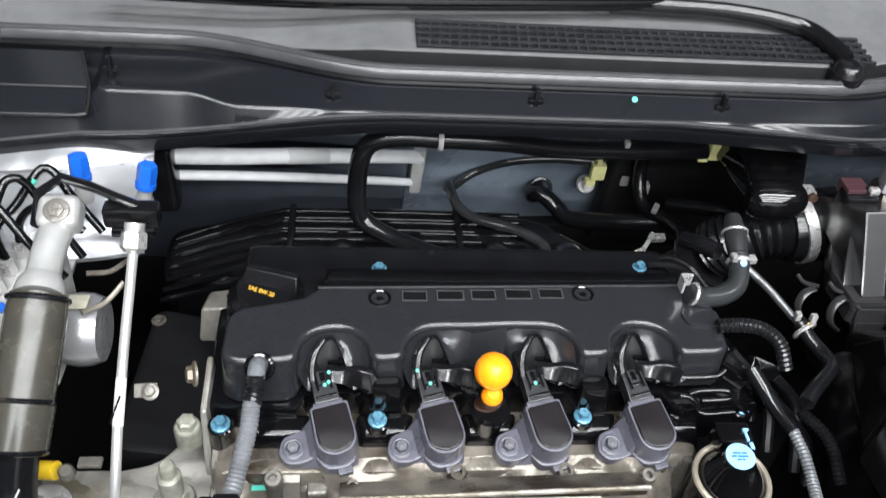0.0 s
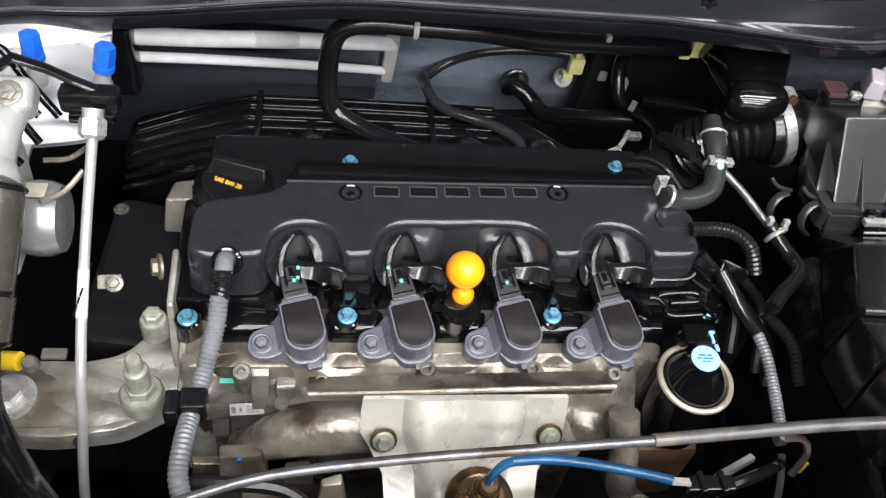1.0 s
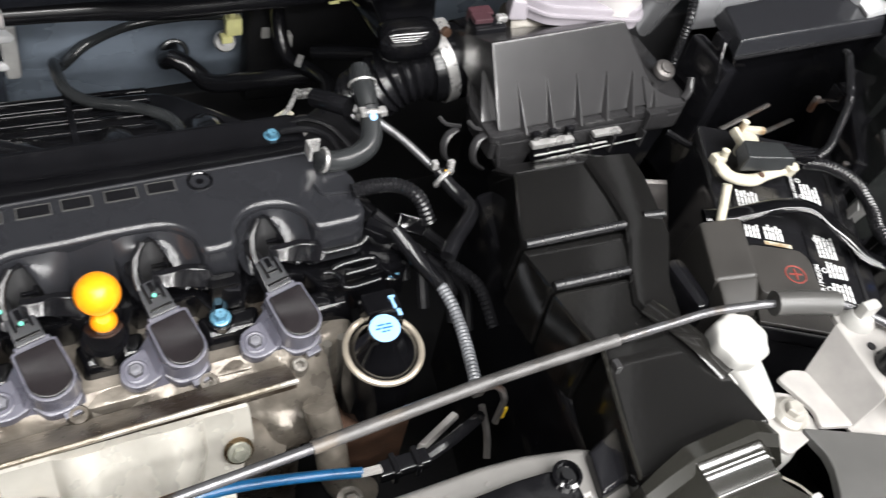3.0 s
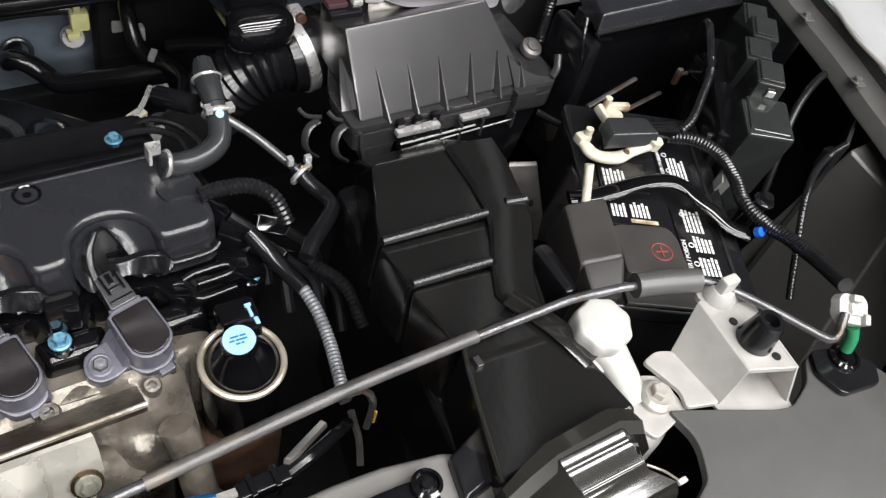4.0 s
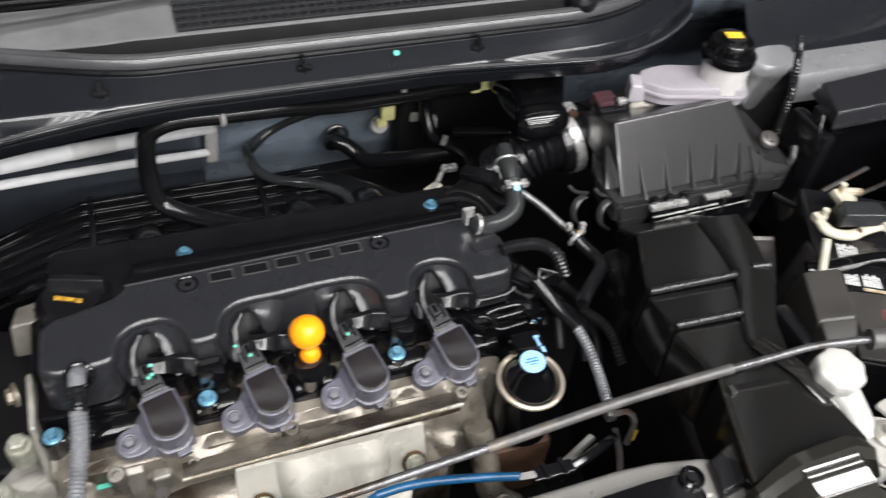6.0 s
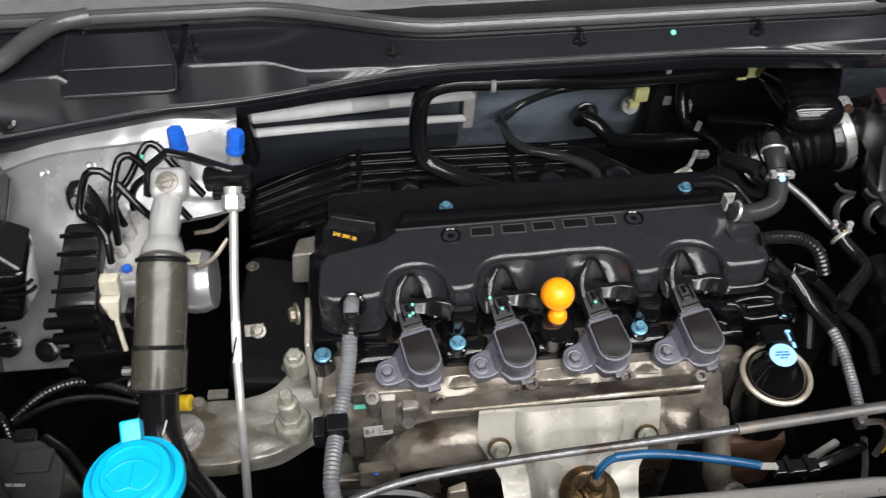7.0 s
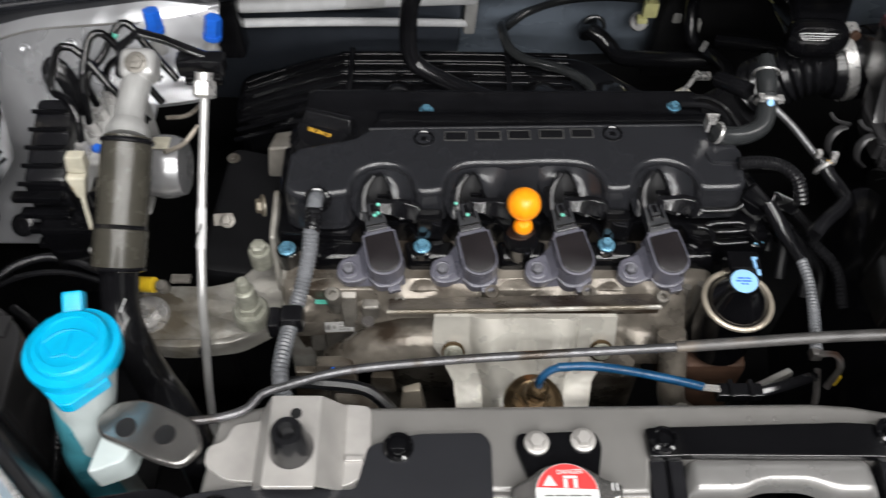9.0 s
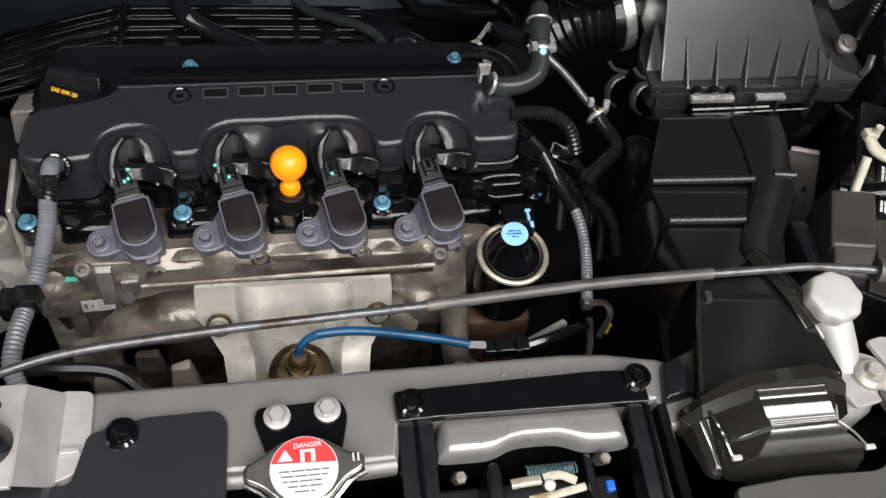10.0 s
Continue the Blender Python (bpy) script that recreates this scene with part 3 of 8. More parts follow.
for x in xs:
    ry = rail_y(x)
    dip = min(1, max(0, (x + 0.36) / 0.12))
    wall.append([(x, ry + 0.006, 0.943), (x, ry + 0.014, 0.938), (x, ry + 0.0165, 0.9385 + 0.021 * dip)])
    rows.append([(x, ry + 0.017, 0.9395 + 0.0205 * dip), (x, ry + 0.019, 0.941 + 0.0205 * dip), (x, 0.80, 0.946 + 0.016 * dip), (x, 0.84, 0.954 + 0.012 * dip), (x, 0.88, 0.967 + 0.006 * dip), (x, 0.92, 0.99)])
part("channel", sheet(wall, 0.002), "pit", cowl, "dark water channel behind the seal")
part("top", sheet(rows, 0.003), "cowl_top", cowl, "grey plastic top of the cowl")
gr = part("grille", box(-0.2, 0.26, 0.7605, 0.8085, 0.9605, 0.9632), "pit", cowl, "black mesh air intake grille")
for y, w in ((0.762, 0.0022), (0.774, 0.0029), (0.7855, 0.0025), (0.7965, 0.0025), (0.807, 0.0026)):
    part("bar", box(-0.2, 0.26, y - w, y + w, 0.9634, 0.965 + 0.06 * (y - 0.76), 0.0006), "cover", gr)
for i in range(48):
    x = -0.198 + i * 0.0096
    part("cross_bar", hexa([(x - 0.0018, 0.76, 0.9634), (x + 0.0018, 0.76, 0.9634), (x + 0.0055, 0.808, 0.9634), (x + 0.0019, 0.808, 0.9634),
                            (x - 0.0014, 0.76, 0.9645), (x + 0.0014, 0.76, 0.9645), (x + 0.0051, 0.808, 0.9672), (x + 0.0023, 0.808, 0.9672)]), "cover", gr)
rows = []
for s in range(9):
    f = 1 - s / 8
    x, nib = -0.494 - 0.108 * f, 0.0035 if s == 8 else 0.0
    rows.append([(x, 0.6985 + nib, 0.9135), (x, 0.7, 0.9165 + nib * 0.5), (x, 0.7215, 0.928), (x, 0.7235, 0.9292), (-0.508 - 0.094 * f, 0.765, 0.942)])
for x0, x1 in ((-0.6035, -0.6035), (-0.4925, -0.507)):
    part("flap_gap", tube([(x0, 0.6995, 0.9165), (x0, 0.7215, 0.9288), (x1, 0.765, 0.9425)], 0.0014, 6, 0.02), "pit", cowl, "dark gap beside the flap")
# lighter lines paint the highlights on the flap's crease and lower edge
part("flap_crease", join(tube([(-0.601, 0.7225, 0.93), (-0.496, 0.7225, 0.93)], 0.0008, 6, 0.02), tube([(-0.6, 0.6985, 0.9158), (-0.502, 0.6985, 0.9158), (-0.496, 0.7015, 0.9175)], 0.0008, 6, 0.02)), "seal_and_highlight", cowl)
flap = part("access_flap", sheet(rows, 0.0012), "cowl", cowl, "black lift-out cowl flap")
for cx in (-0.475, -0.277, -0.088, 0.095):
    cz, cy = (0.943, 0.735) if cx < -0.4 else (0.934, 0.72)
    c = part("clip", join(box(cx - 0.002, cx + 0.002, cy - 0.004, cy + 0.004, cz - 0.012, cz + 0.012, 0.0008), box(cx - 0.007, cx + 0.007, cy - 0.003, cy + 0.003, cz - 0.003, cz + 0.001, 0.0008)), "black", cowl)
part("push_pin", lathe([(0.009, 0), (0.009, 0.003), (0.006, 0.005), (0.005, 0.003)], (-0.664, 0.7, 0.889), (0, -0.6, 0.8), 18), "black", cowl)
part("paint_dot", lathe([(0.003, 0), (0.002, 0.0008)], (0.004, 0.713, 0.942), (0, -0.6, 0.8), 10), "mint", cowl, "mint green paint dot")
single("windscreen", hexa([(-0.75, 0.925, 0.985), (0.75, 0.925, 0.985), (0.75, 1.75, 1.38), (-0.75, 1.75, 1.38),
                           (-0.75, 0.92, 0.99), (0.75, 0.92, 0.99), (0.75, 1.745, 1.385), (-0.75, 1.745, 1.385)]), "glass", "dark sloping windscreen glass above the cowl", "windscreen", kind="structure")
single("dashboard", box(-0.75, 0.75, 1.0, 1.7, 0.9, 0.96, 0.02), "satin", "black dashboard behind the windscreen", "dashboard", kind="structure")
wiper = thing("wiper_arm", "black windscreen wiper arm lying on the cowl", "wiper", (0.15, 0.80, 0.96))
part("arm", tube([(0.224, 0.756, 0.968), (0.218, 0.775, 0.972), (0.196, 0.81, 0.976), (0.131, 0.828, 0.98), (0.054, 0.832, 0.981), (0.0, 0.83, 0.982)], 0.0075, 10, 0.008, flat=1.3), "black", wiper)
part("blade_holder", tube([(0.055, 0.833, 0.984), (-0.095, 0.815, 0.985), (-0.3, 0.80, 0.985), (-0.5, 0.80, 0.987)], 0.0065, 8, 0.02, flat=1.2), "gloss", wiper)
part("pivot_cap", lathe([(0.018, 0), (0.018, 0.012), (0.012, 0.02), (0.004, 0.022)], (0.226, 0.752, 0.95), (0, -0.2, 1), 18), "satin", wiper)

# ---- engine ----
head = thing("engine", "stained cast aluminium cylinder head with casting bosses", "engine", (-0.15, 0.5, 0.5))
part("casting", box(-0.368, 0.005, 0.44, 0.62, 0.45, 0.748, 0.012), "alu_dirty", head)
rnd = random.Random(4)
lumps = [(rnd.uniform(-0.36, 0.01), rnd.uniform(0, 1), rnd.uniform(0.006, 0.016), rnd.uniform(0.002, 0.007)) for k in range(46)]
rows = []
for i in range(75):
    x, row = -0.365 + i * 0.38 / 74, []
    for j in range(17):
        s = j / 16
        d = sum(h * math.exp(-(((x - lx) / r) ** 2 + ((s - ls) * 0.075 / r) ** 2)) for lx, ls, r, h in lumps)
        d += 0.004 * math.cos((x + 0.0095) * 2 * math.pi / 0.088)
        row.append((x, 0.402 + 0.05 * s - d * 0.7 + 0.03 * min(1, max(0, (-0.25 - x) / 0.03)) * (1 - s), 0.695 + 0.056 * s ** 0.8 + d * 0.7))
    rows.append(row)
part("front_ledge", sheet(rows, 0.012), "alu_dirty", head, "lumpy brown stained casting")
part("exhaust_casting", tube([(-0.325, 0.412, 0.672), (-0.3, 0.408, 0.69), (-0.27, 0.41, 0.702), (-0.22, 0.414, 0.708), (-0.14, 0.414, 0.708), (-0.08, 0.412, 0.70), (-0.04, 0.415, 0.68)], 0.028, 16, 0.01, radii=[0.012, 0.02, 0.026, 0.028, 0.028, 0.028, 0.028, 0.027], flat=0.9), "alu_dirty", head, "brown stained exhaust casting")
part("pillar", hexa([(-0.375, 0.435, 0.58), (-0.345, 0.432, 0.58), (-0.342, 0.475, 0.58), (-0.375, 0.475, 0.58), (-0.371, 0.452, 0.742), (-0.349, 0.45, 0.742), (-0.346, 0.478, 0.745), (-0.371, 0.478, 0.745)], 0.005), "mount_alu", head, "pale cast pillar")
part("side_boss", box(-0.325, -0.268, 0.44, 0.47, 0.56, 0.735, 0.008), "alu_dirty", head)
for bx, by, bz, r in ((-0.318, 0.436, 0.745, 0.008), (-0.255, 0.43, 0.742, 0.006), (-0.012, 0.43, 0.75, 0.007), (-0.17, 0.437, 0.748, 0.008), (-0.08, 0.437, 0.748, 0.008)):
    part("boss", lathe([(r, -0.04), (r, 0.004), (r * 0.8, 0.008), (r * 0.45, 0.008), (r * 0.4, 0.002)], (bx, by, bz), (0, -0.3, 1), 14), "alu", head)
for fx, fy, fz, fw in ((-0.34, 0.438, 0.71, 0.008), (-0.316, 0.436, 0.675, 0.016), (-0.283, 0.43, 0.705, 0.009)):
    part("casting_block", hexa([(fx - fw, fy - 0.006, fz - 0.06), (fx + fw, fy - 0.006, fz - 0.06), (fx + fw, fy + 0.02, fz - 0.06), (fx - fw, fy + 0.02, fz - 0.06), (fx - fw, fy, fz + 0.028), (fx + fw, fy + 0.002, fz + 0.026), (fx + fw, fy + 0.02, fz + 0.03), (fx - fw, fy + 0.02, fz + 0.032)], 0.003), "alu", head)
rnd = random.Random(11)
for fx, fy, fz, fw, fh, mm in ((-0.316, 0.392, 0.69, 0.02, 0.02, "alu_dirty"), (-0.296, 0.355, 0.675, 0.024, 0.026, "alu_dirty"), (-0.338, 0.35, 0.672, 0.014, 0.016, "rust"), (-0.272, 0.385, 0.682, 0.012, 0.016, "alu"), (-0.245, 0.372, 0.668, 0.012, 0.03, "rim_steel"), (-0.345, 0.398, 0.66, 0.016, 0.03, "alu_dirty")):
    jit = [(rnd.uniform(-0.003, 0.003), rnd.uniform(-0.003, 0.003), rnd.uniform(-0.003, 0.003)) for k in range(8)]
    cs = [(-1, -1, -2), (1, -1, -2), (1, 1, -2), (-1, 1, -2), (-0.85, -0.8, 1), (0.85, -0.8, 1), (0.85, 0.8, 1), (-0.85, 0.8, 1)]
    part("casting_lug", hexa([(fx + a * fw + p, fy + c * fw * 0.5 + q, fz + d * fh * 0.5 + r) for (a, c, d), (p, q, r) in zip(cs, jit)], 0.0025), mm, head)
part("blue_mark", box(-0.3205, -0.3175, 0.3835, 0.3855, 0.6995, 0.7012), "blue", head)
part("tab", hexa([(-0.311, 0.43, 0.70), (-0.298, 0.43, 0.70), (-0.298, 0.436, 0.70), (-0.311, 0.436, 0.70), (-0.312, 0.436, 0.742), (-0.297, 0.436, 0.742), (-0.297, 0.442, 0.745), (-0.312, 0.442, 0.745)], 0.001), "alu", head, "folded metal tab")
part("port_plug", lathe([(0.006, 0), (0.006, 0.002), (0.004, 0.002), (0.0035, -0.004)], (-0.287, 0.428, 0.715), (0, -0.8, 0.6), 14), "steel_dark", head)
lab = part("data_label", placed(box(-0.014, 0.014, -0.006, 0.006, 0, 0.0006), pose(-0.316, 0.4315, 0.699, 70, 0, 3)), "alu_satin", head, "small white printed data label")
part("print", placed(join(box(-0.0125, -0.009, -0.003, 0.003, 0, 0.0004), box(-0.006, -0.004, -0.002, 0.002, 0, 0.0004), *[box(0.0 + 0.0035 * k, 0.0025 + 0.0035 * k, r, r + 0.0012, 0, 0.0004) for k in range(3) for r in (-0.0035, -0.0005, 0.0025)]), pose(-0.316, 0.431, 0.6994, 70, 0, 3)), "primer", lab, "grey print marks")
part("paint_mark", box(-0.336, -0.32, 0.434, 0.4385, 0.7345, 0.7355), "mint", head, "mint paint mark")
part("end_casting", hexa([(0.0, 0.425, 0.64), (0.05, 0.43, 0.64), (0.055, 0.48, 0.64), (0.0, 0.48, 0.64), (0.0, 0.445, 0.752), (0.038, 0.452, 0.75), (0.05, 0.48, 0.745), (0.0, 0.48, 0.755)], 0.008), "alu_dirty", head)
for bx, by in ((0.006, 0.444), (0.016, 0.4455), (0.03, 0.4485)):
    part("casting_rib", tube([(bx, by - 0.016, 0.66), (bx, by - 0.005, 0.71), (bx, by, 0.748)], 0.0042, 8, 0.01), "alu", head)
for bx, by, bz, mm in ((0.0, 0.392, 0.722, "bluebolt"), (-0.006, 0.298, 0.722, "bluebolt"), (-0.004, 0.327, 0.72, "alu")):
    part("flange_bolt", hexbolt((bx, by, bz), (0, -0.5, 0.85), 0.007, 0.008), mm, head, "coated flange bolt")
part("gasket_edge", tube([(-0.265, 0.404, 0.767), (-0.2, 0.404, 0.769), (-0.1, 0.404, 0.773), (-0.022, 0.404, 0.776)], 0.0022, 8, 0.02), "mount_alu", head, "worn steel edge")
part("gasket_strip", hexa([(-0.265, 0.405, 0.755), (-0.022, 0.405, 0.764), (-0.022, 0.43, 0.752), (-0.265, 0.43, 0.743),
                           (-0.265, 0.406, 0.765), (-0.022, 0.406, 0.774), (-0.022, 0.432, 0.756), (-0.265, 0.432, 0.747)]), "alu_dirty", head, "brown stained strip")


def front_y(x):
    return 0.4975 + 0.0215 * (x + 0.36)


low = thing("lower_valve_cover", "glossy black lower cover with bolt bosses", "engine cover", (-0.14, 0.54, 0.74))
BOLTS = [(-0.362, 0.474, 0.770), (-0.235, 0.477, 0.770), (-0.060, 0.479, 0.770), (0.087, 0.491, 0.766)]
COILX = [-0.272, -0.185, -0.0965, -0.0095]
out = [(-0.378, 0.488), (-0.378, 0.60), (-0.34, 0.625), (0.07, 0.628), (0.088, 0.60), (0.098, 0.52), (0.098, 0.486), (0.03, 0.478)]
for cx in COILX[::-1]:
    out += [(cx + 0.03, 0.484), (cx + 0.022, 0.50), (cx - 0.022, 0.50), (cx - 0.03, 0.484)]
part("tray", prism(out, 0.735, 0.775, 0.004), "gloss", low)
for ax, aw in ((-0.315, 0.026), (-0.2285, 0.024), (-0.1405, 0.024), (-0.053, 0.024), (0.026, 0.02)):
    part("apron", hexa([(ax - aw, 0.462, 0.738), (ax + aw, 0.462, 0.738), (ax + aw + 0.004, 0.486, 0.738), (ax - aw - 0.004, 0.486, 0.738), (ax - aw * 0.75, 0.4685, 0.762), (ax + aw * 0.75, 0.4685, 0.762), (ax + aw, 0.486, 0.7665), (ax - aw, 0.486, 0.7665)], 0.004, 3), "gloss", low)
part("rear_tray", box(-0.36, 0.06, 0.585, 0.675, 0.74, 0.792, 0.01), "black", low)
for bx, by, bz in BOLTS + [(0.0275, 0.644, 0.7915), (-0.232, 0.638, 0.7915)]:
    boss = part("boss", lathe([(0.0108, -0.036), (0.0105, 0.0), (0.009, 0.001), (0.009, -0.003)], (bx, by, bz - 0.002), (0, -0.1, 1), 20), "gloss", low)
    part("bolt", hexbolt((bx, by, bz - 0.002), (0, -0.1, 1), 0.0053, 0.008), "bluebolt", boss, "blue-coated hexagon bolt")
part("side_lip", tube([(0.024, 0.5035, 0.7945), (0.03, 0.4995, 0.795), (0.058, 0.5, 0.796), (0.066, 0.504, 0.799)], 0.0028, 10, 0.005), "gloss", low)
for xa, xb in ((-0.243, -0.218), (-0.068, -0.042)):
    part("centre_lip", tube([(xa, front_y(xa) - 0.004, 0.789), (xa + 0.006, front_y(xa) - 0.006, 0.7885), (xb - 0.006, front_y(xb) - 0.006, 0.7885), (xb, front_y(xb) - 0.004, 0.7895)], 0.0026, 10, 0.004), "gloss", low)
part("ladder_bracket", join(tube([(0.024, 0.486, 0.787), (0.031, 0.4835, 0.788), (0.036, 0.4765, 0.787), (0.035, 0.472, 0.786), (0.04, 0.4675, 0.7855), (0.066, 0.469, 0.786)], 0.0028, 10, 0.004), tube([(0.031, 0.4865, 0.788), (0.04, 0.489, 0.789), (0.064, 0.49, 0.789), (0.0685, 0.487, 0.7885), (0.067, 0.4815, 0.788), (0.04, 0.4795, 0.788)], 0.003, 10, 0.004)), "gloss", low, "glossy looped bracket")
part("stay", tube([(0.07, 0.482, 0.786), (0.084, 0.474, 0.776)], 0.0018, 8), "gloss", low)
for cx in (-0.228, -0.14, -0.053):
    part("web", box(cx - 0.012, cx + 0.012, 0.484, 0.498, 0.765, 0.80, 0.003), "gloss", low)

cover = thing("valve_cover", "matte charcoal plastic engine cover with four coil arches", "engine cover", (-0.15, 0.54, 0.78))


def loft(outline, profile, cap=True):
    """Rings inside a plan outline: profile gives (inset, z), z a number or a function of x, y."""
    bm = bmesh.new()
    n = len(outline)
    turn_ = sum(outline[i - 1][0] * outline[i][1] - outline[i][0] * outline[i - 1][1] for i in range(n))
    side = 1 if turn_ > 0 else -1
    inward = []
    for i in range(n):
        d = Vector(outline[(i + 1) % n]) - Vector(outline[i - 1])
        d.normalize()
        inward.append(Vector((-d.y, d.x)) * side)
    rings = []
    for inset, z in profile:
        ring = []
        for (x, y), k in zip(outline, inward):
            px, py = x + k.x * inset, y + k.y * inset
            ring.append(bm.verts.new((px, py, z(px, py) if callable(z) else z)))
        rings.append(ring)
    for lo, hi in zip(rings, rings[1:]):
        for i in range(n):
            j = (i + 1) % n
            bm.faces.new((lo[i], lo[j], hi[j], hi[i]))
    if cap:
        bm.faces.new(rings[-1])
    return bm


def even(outline, step, rounds=2):
    """A closed outline walked in even steps, its corners eased."""
    pts_, out_ = [Vector(p) for p in outline], []
    for i, p in enumerate(pts_):
        q = pts_[(i + 1) % len(pts_)]
        k = max(1, int((q - p).length / step))
        out_ += [p.lerp(q, j / k) for j in range(k)]
    for _ in range(rounds):
        out_ = [(out_[i - 1] + 2 * p + out_[(i + 1) % len(out_)]) / 4 for i, p in enumerate(out_)]
    return [(p.x, p.y) for p in out_]


def arch_point(n, a):
    """The rim of coil arch n at an angle; the two middle arches open into one recess."""
    cx = COILX[n]
    open_ = (n == 1 and math.cos(a) > 0) or (n == 2 and math.cos(a) < 0)
    lift = 1.0 if open_ else max(0.0, math.sin(a)) ** 0.75
    return (cx + 0.0005 + 0.0295 * math.cos(a), front_y(cx) + 0.0015 + 0.0315 * lift)


out = [(-0.362, 0.504), (-0.360, 0.545), (-0.354, 0.553), (-0.325, 0.5605), (-0.300, 0.5665), (-0.292, 0.573), (-0.286, 0.5805), (0.048, 0.5875), (0.06, 0.58), (0.066, 0.566), (0.0665, 0.56), (0.0665, 0.512), (0.06, 0.5065)]
for n in (3, 2, 1, 0):
    cx = COILX[n]
    if n != 1:
        out.append((cx + 0.034, front_y(cx) + 0.0005))
    for k in range(13):
        out.append(arch_point(n, math.pi * k / 12))
    if n != 2:
        out.append((cx - 0.034, front_y(cx)))
out += [(-0.335, 0.4965), (-0.353, 0.4975)]


def top_z(x, y):
    return 0.8235 - 0.0045 * max(0, (0.558 - y) / 0.06) ** 2


FILLET = [(0.0052 * (1 - math.cos(math.radians(a))), 0.0052 * (math.sin(math.radians(a)) - 1)) for a in range(0, 91, 15)]
part("shell", loft(even(out, 0.0025, 6), [(0.004, 0.776), (-0.0025, 0.7795), (-0.0012, 0.7885)] + [(i, lambda x, y, d=d: top_z(x, y) + d) for i, d in FILLET]), "cover", cover, "", 0.9)
for n, cx in enumerate(COILX):
    fy = front_y(cx)
    inner = [(-0.0185, -0.003, -0.036), (-0.0185, 0.004, -0.028), (-0.0165, 0.012, -0.018), (-0.0125, 0.020, -0.009), (-0.0075, 0.0262, -0.0045), (-0.003, 0.028, -0.0035),
             (0.001, 0.0262, -0.005), (0.005, 0.020, -0.0105), (0.0095, 0.012, -0.0185), (0.0135, 0.004, -0.0265), (0.0165, -0.003, -0.034)]
    rows, hole = [], []
    side = 1 if n == 1 else -1 if n == 2 else 0
    open_side = [(0.0, 0.033, 0.8165), (0.010, 0.033, 0.8165), (0.02, 0.0325, 0.816), (0.0295, 0.0315, 0.811), (0.0295, 0.0285, 0.803), (0.0295, 0.025, 0.793)]
    for k, (ix, iy, iz) in enumerate(inner):
        px, py = arch_point(n, math.pi - math.pi * k / 10)
        o = Vector((px, py - 0.0005, 0.8155))
        q = Vector((cx + ix, fy + iy, 0.8185 + iz))
        if k in (0, 10):
            o.y, o.z = fy + 0.002, 0.80
        if (k - 5) * side > 0:
            ex, ey, ez = open_side[abs(k - 5)]
            o = Vector((cx + side * ex, fy + ey, ez))
        rows.append([o + Vector((0, 0.0015, 0.0025)), o, o.lerp(q, 0.35) + Vector((0, 0.0, -0.005)), o.lerp(q, 0.7) + Vector((0, 0, -0.0045)), q, q + Vector((0, 0.0, 0.0016)), q + Vector((0.0012 if ix < 0 else -0.0012, 0.002, 0.0)), q + Vector((0, 0.004, -0.006))])
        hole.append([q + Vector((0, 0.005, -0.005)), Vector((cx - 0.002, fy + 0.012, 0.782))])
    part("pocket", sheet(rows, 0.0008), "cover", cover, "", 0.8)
    # near-black sheet closes the arch: shade of the hollow put into colour
    part("pocket_back", sheet(hole, 0.0008), "pit", cover, "dark sheet painted as the shade in the arch hollow")
mid = (front_y(COILX[1]) + front_y(COILX[2])) / 2
part("recess_wall", sheet([[(x, mid + ey, ez) for ey, ez in ((0.0345, 0.8185), (0.0335, 0.8165), (0.0315, 0.811), (0.0285, 0.803), (0.025, 0.793), (0.021, 0.782))] for x in (COILX[1] + 0.028, -0.155, -0.1405, -0.126, COILX[2] - 0.028)], 0.001), "cover", cover)
part("corner_skirt", loft(even([(-0.3625, 0.5), (-0.36, 0.54), (-0.302, 0.54), (-0.302, 0.4975), (-0.31, 0.4925), (-0.35, 0.4915)], 0.004), [(0.003, 0.7745), (-0.001, 0.777), (0.0, 0.783), (0.002, 0.80), (0.008, 0.8165)]), "cover", cover)
part("rear_step", prism([(-0.285, 0.5815), (0.046, 0.5885), (0.05, 0.61), (-0.28, 0.612)], 0.78, 0.8175, 0.004), "gloss", cover, "glossy black rear step")
for cx, cy in ((-0.2335, 0.5655), (-0.0515, 0.5725)):
    part("fixing_recess", lathe([(0.0098, -0.002), (0.0098, 0.0009), (0.0088, 0.0013), (0.0078, 0.0006), (0.0074, -0.001), (0.004, -0.001), (0.003, 0.0)], (cx, cy, 0.8235), (0, 0, 1), 28), "gloss", cover, "round recessed fixing")
for i, wd in enumerate((0.022, 0.024, 0.022, 0.024, 0.022)):
    x0 = -0.214 + i * 0.0305
    y0, y1 = 0.5625 + 0.0018 * i * 0.6, 0.5745 + 0.0018 * i * 0.6
    # outlines are paler than the cover: glints of the letter edges in colour
    emb = join(box(x0, x0 + wd, y0, y0 + 0.0009, 0.8232, 0.8239), box(x0, x0 + wd, y1 - 0.0009, y1, 0.8232, 0.8239),
               box(x0, x0 + 0.0009, y0 + 0.001, y1 - 0.001, 0.8232, 0.8239), box(x0 + wd - 0.0009, x0 + wd, y0 + 0.001, y1 - 0.001, 0.8232, 0.8239))
    part("emblem", emb, "panel_grey", cover, "raised plain outline, pale like glints on letter edges")
    part("emblem_field", box(x0 + 0.0012, x0 + wd - 0.0012, y0 + 0.0012, y1 - 0.0012, 0.8231, 0.8238), "black", cover)
part("rear_crease", tube([(-0.287, 0.5795, 0.8222), (-0.1, 0.5835, 0.8222), (0.046, 0.5865, 0.8222)], 0.0014, 6, 0.03), "cover", cover)
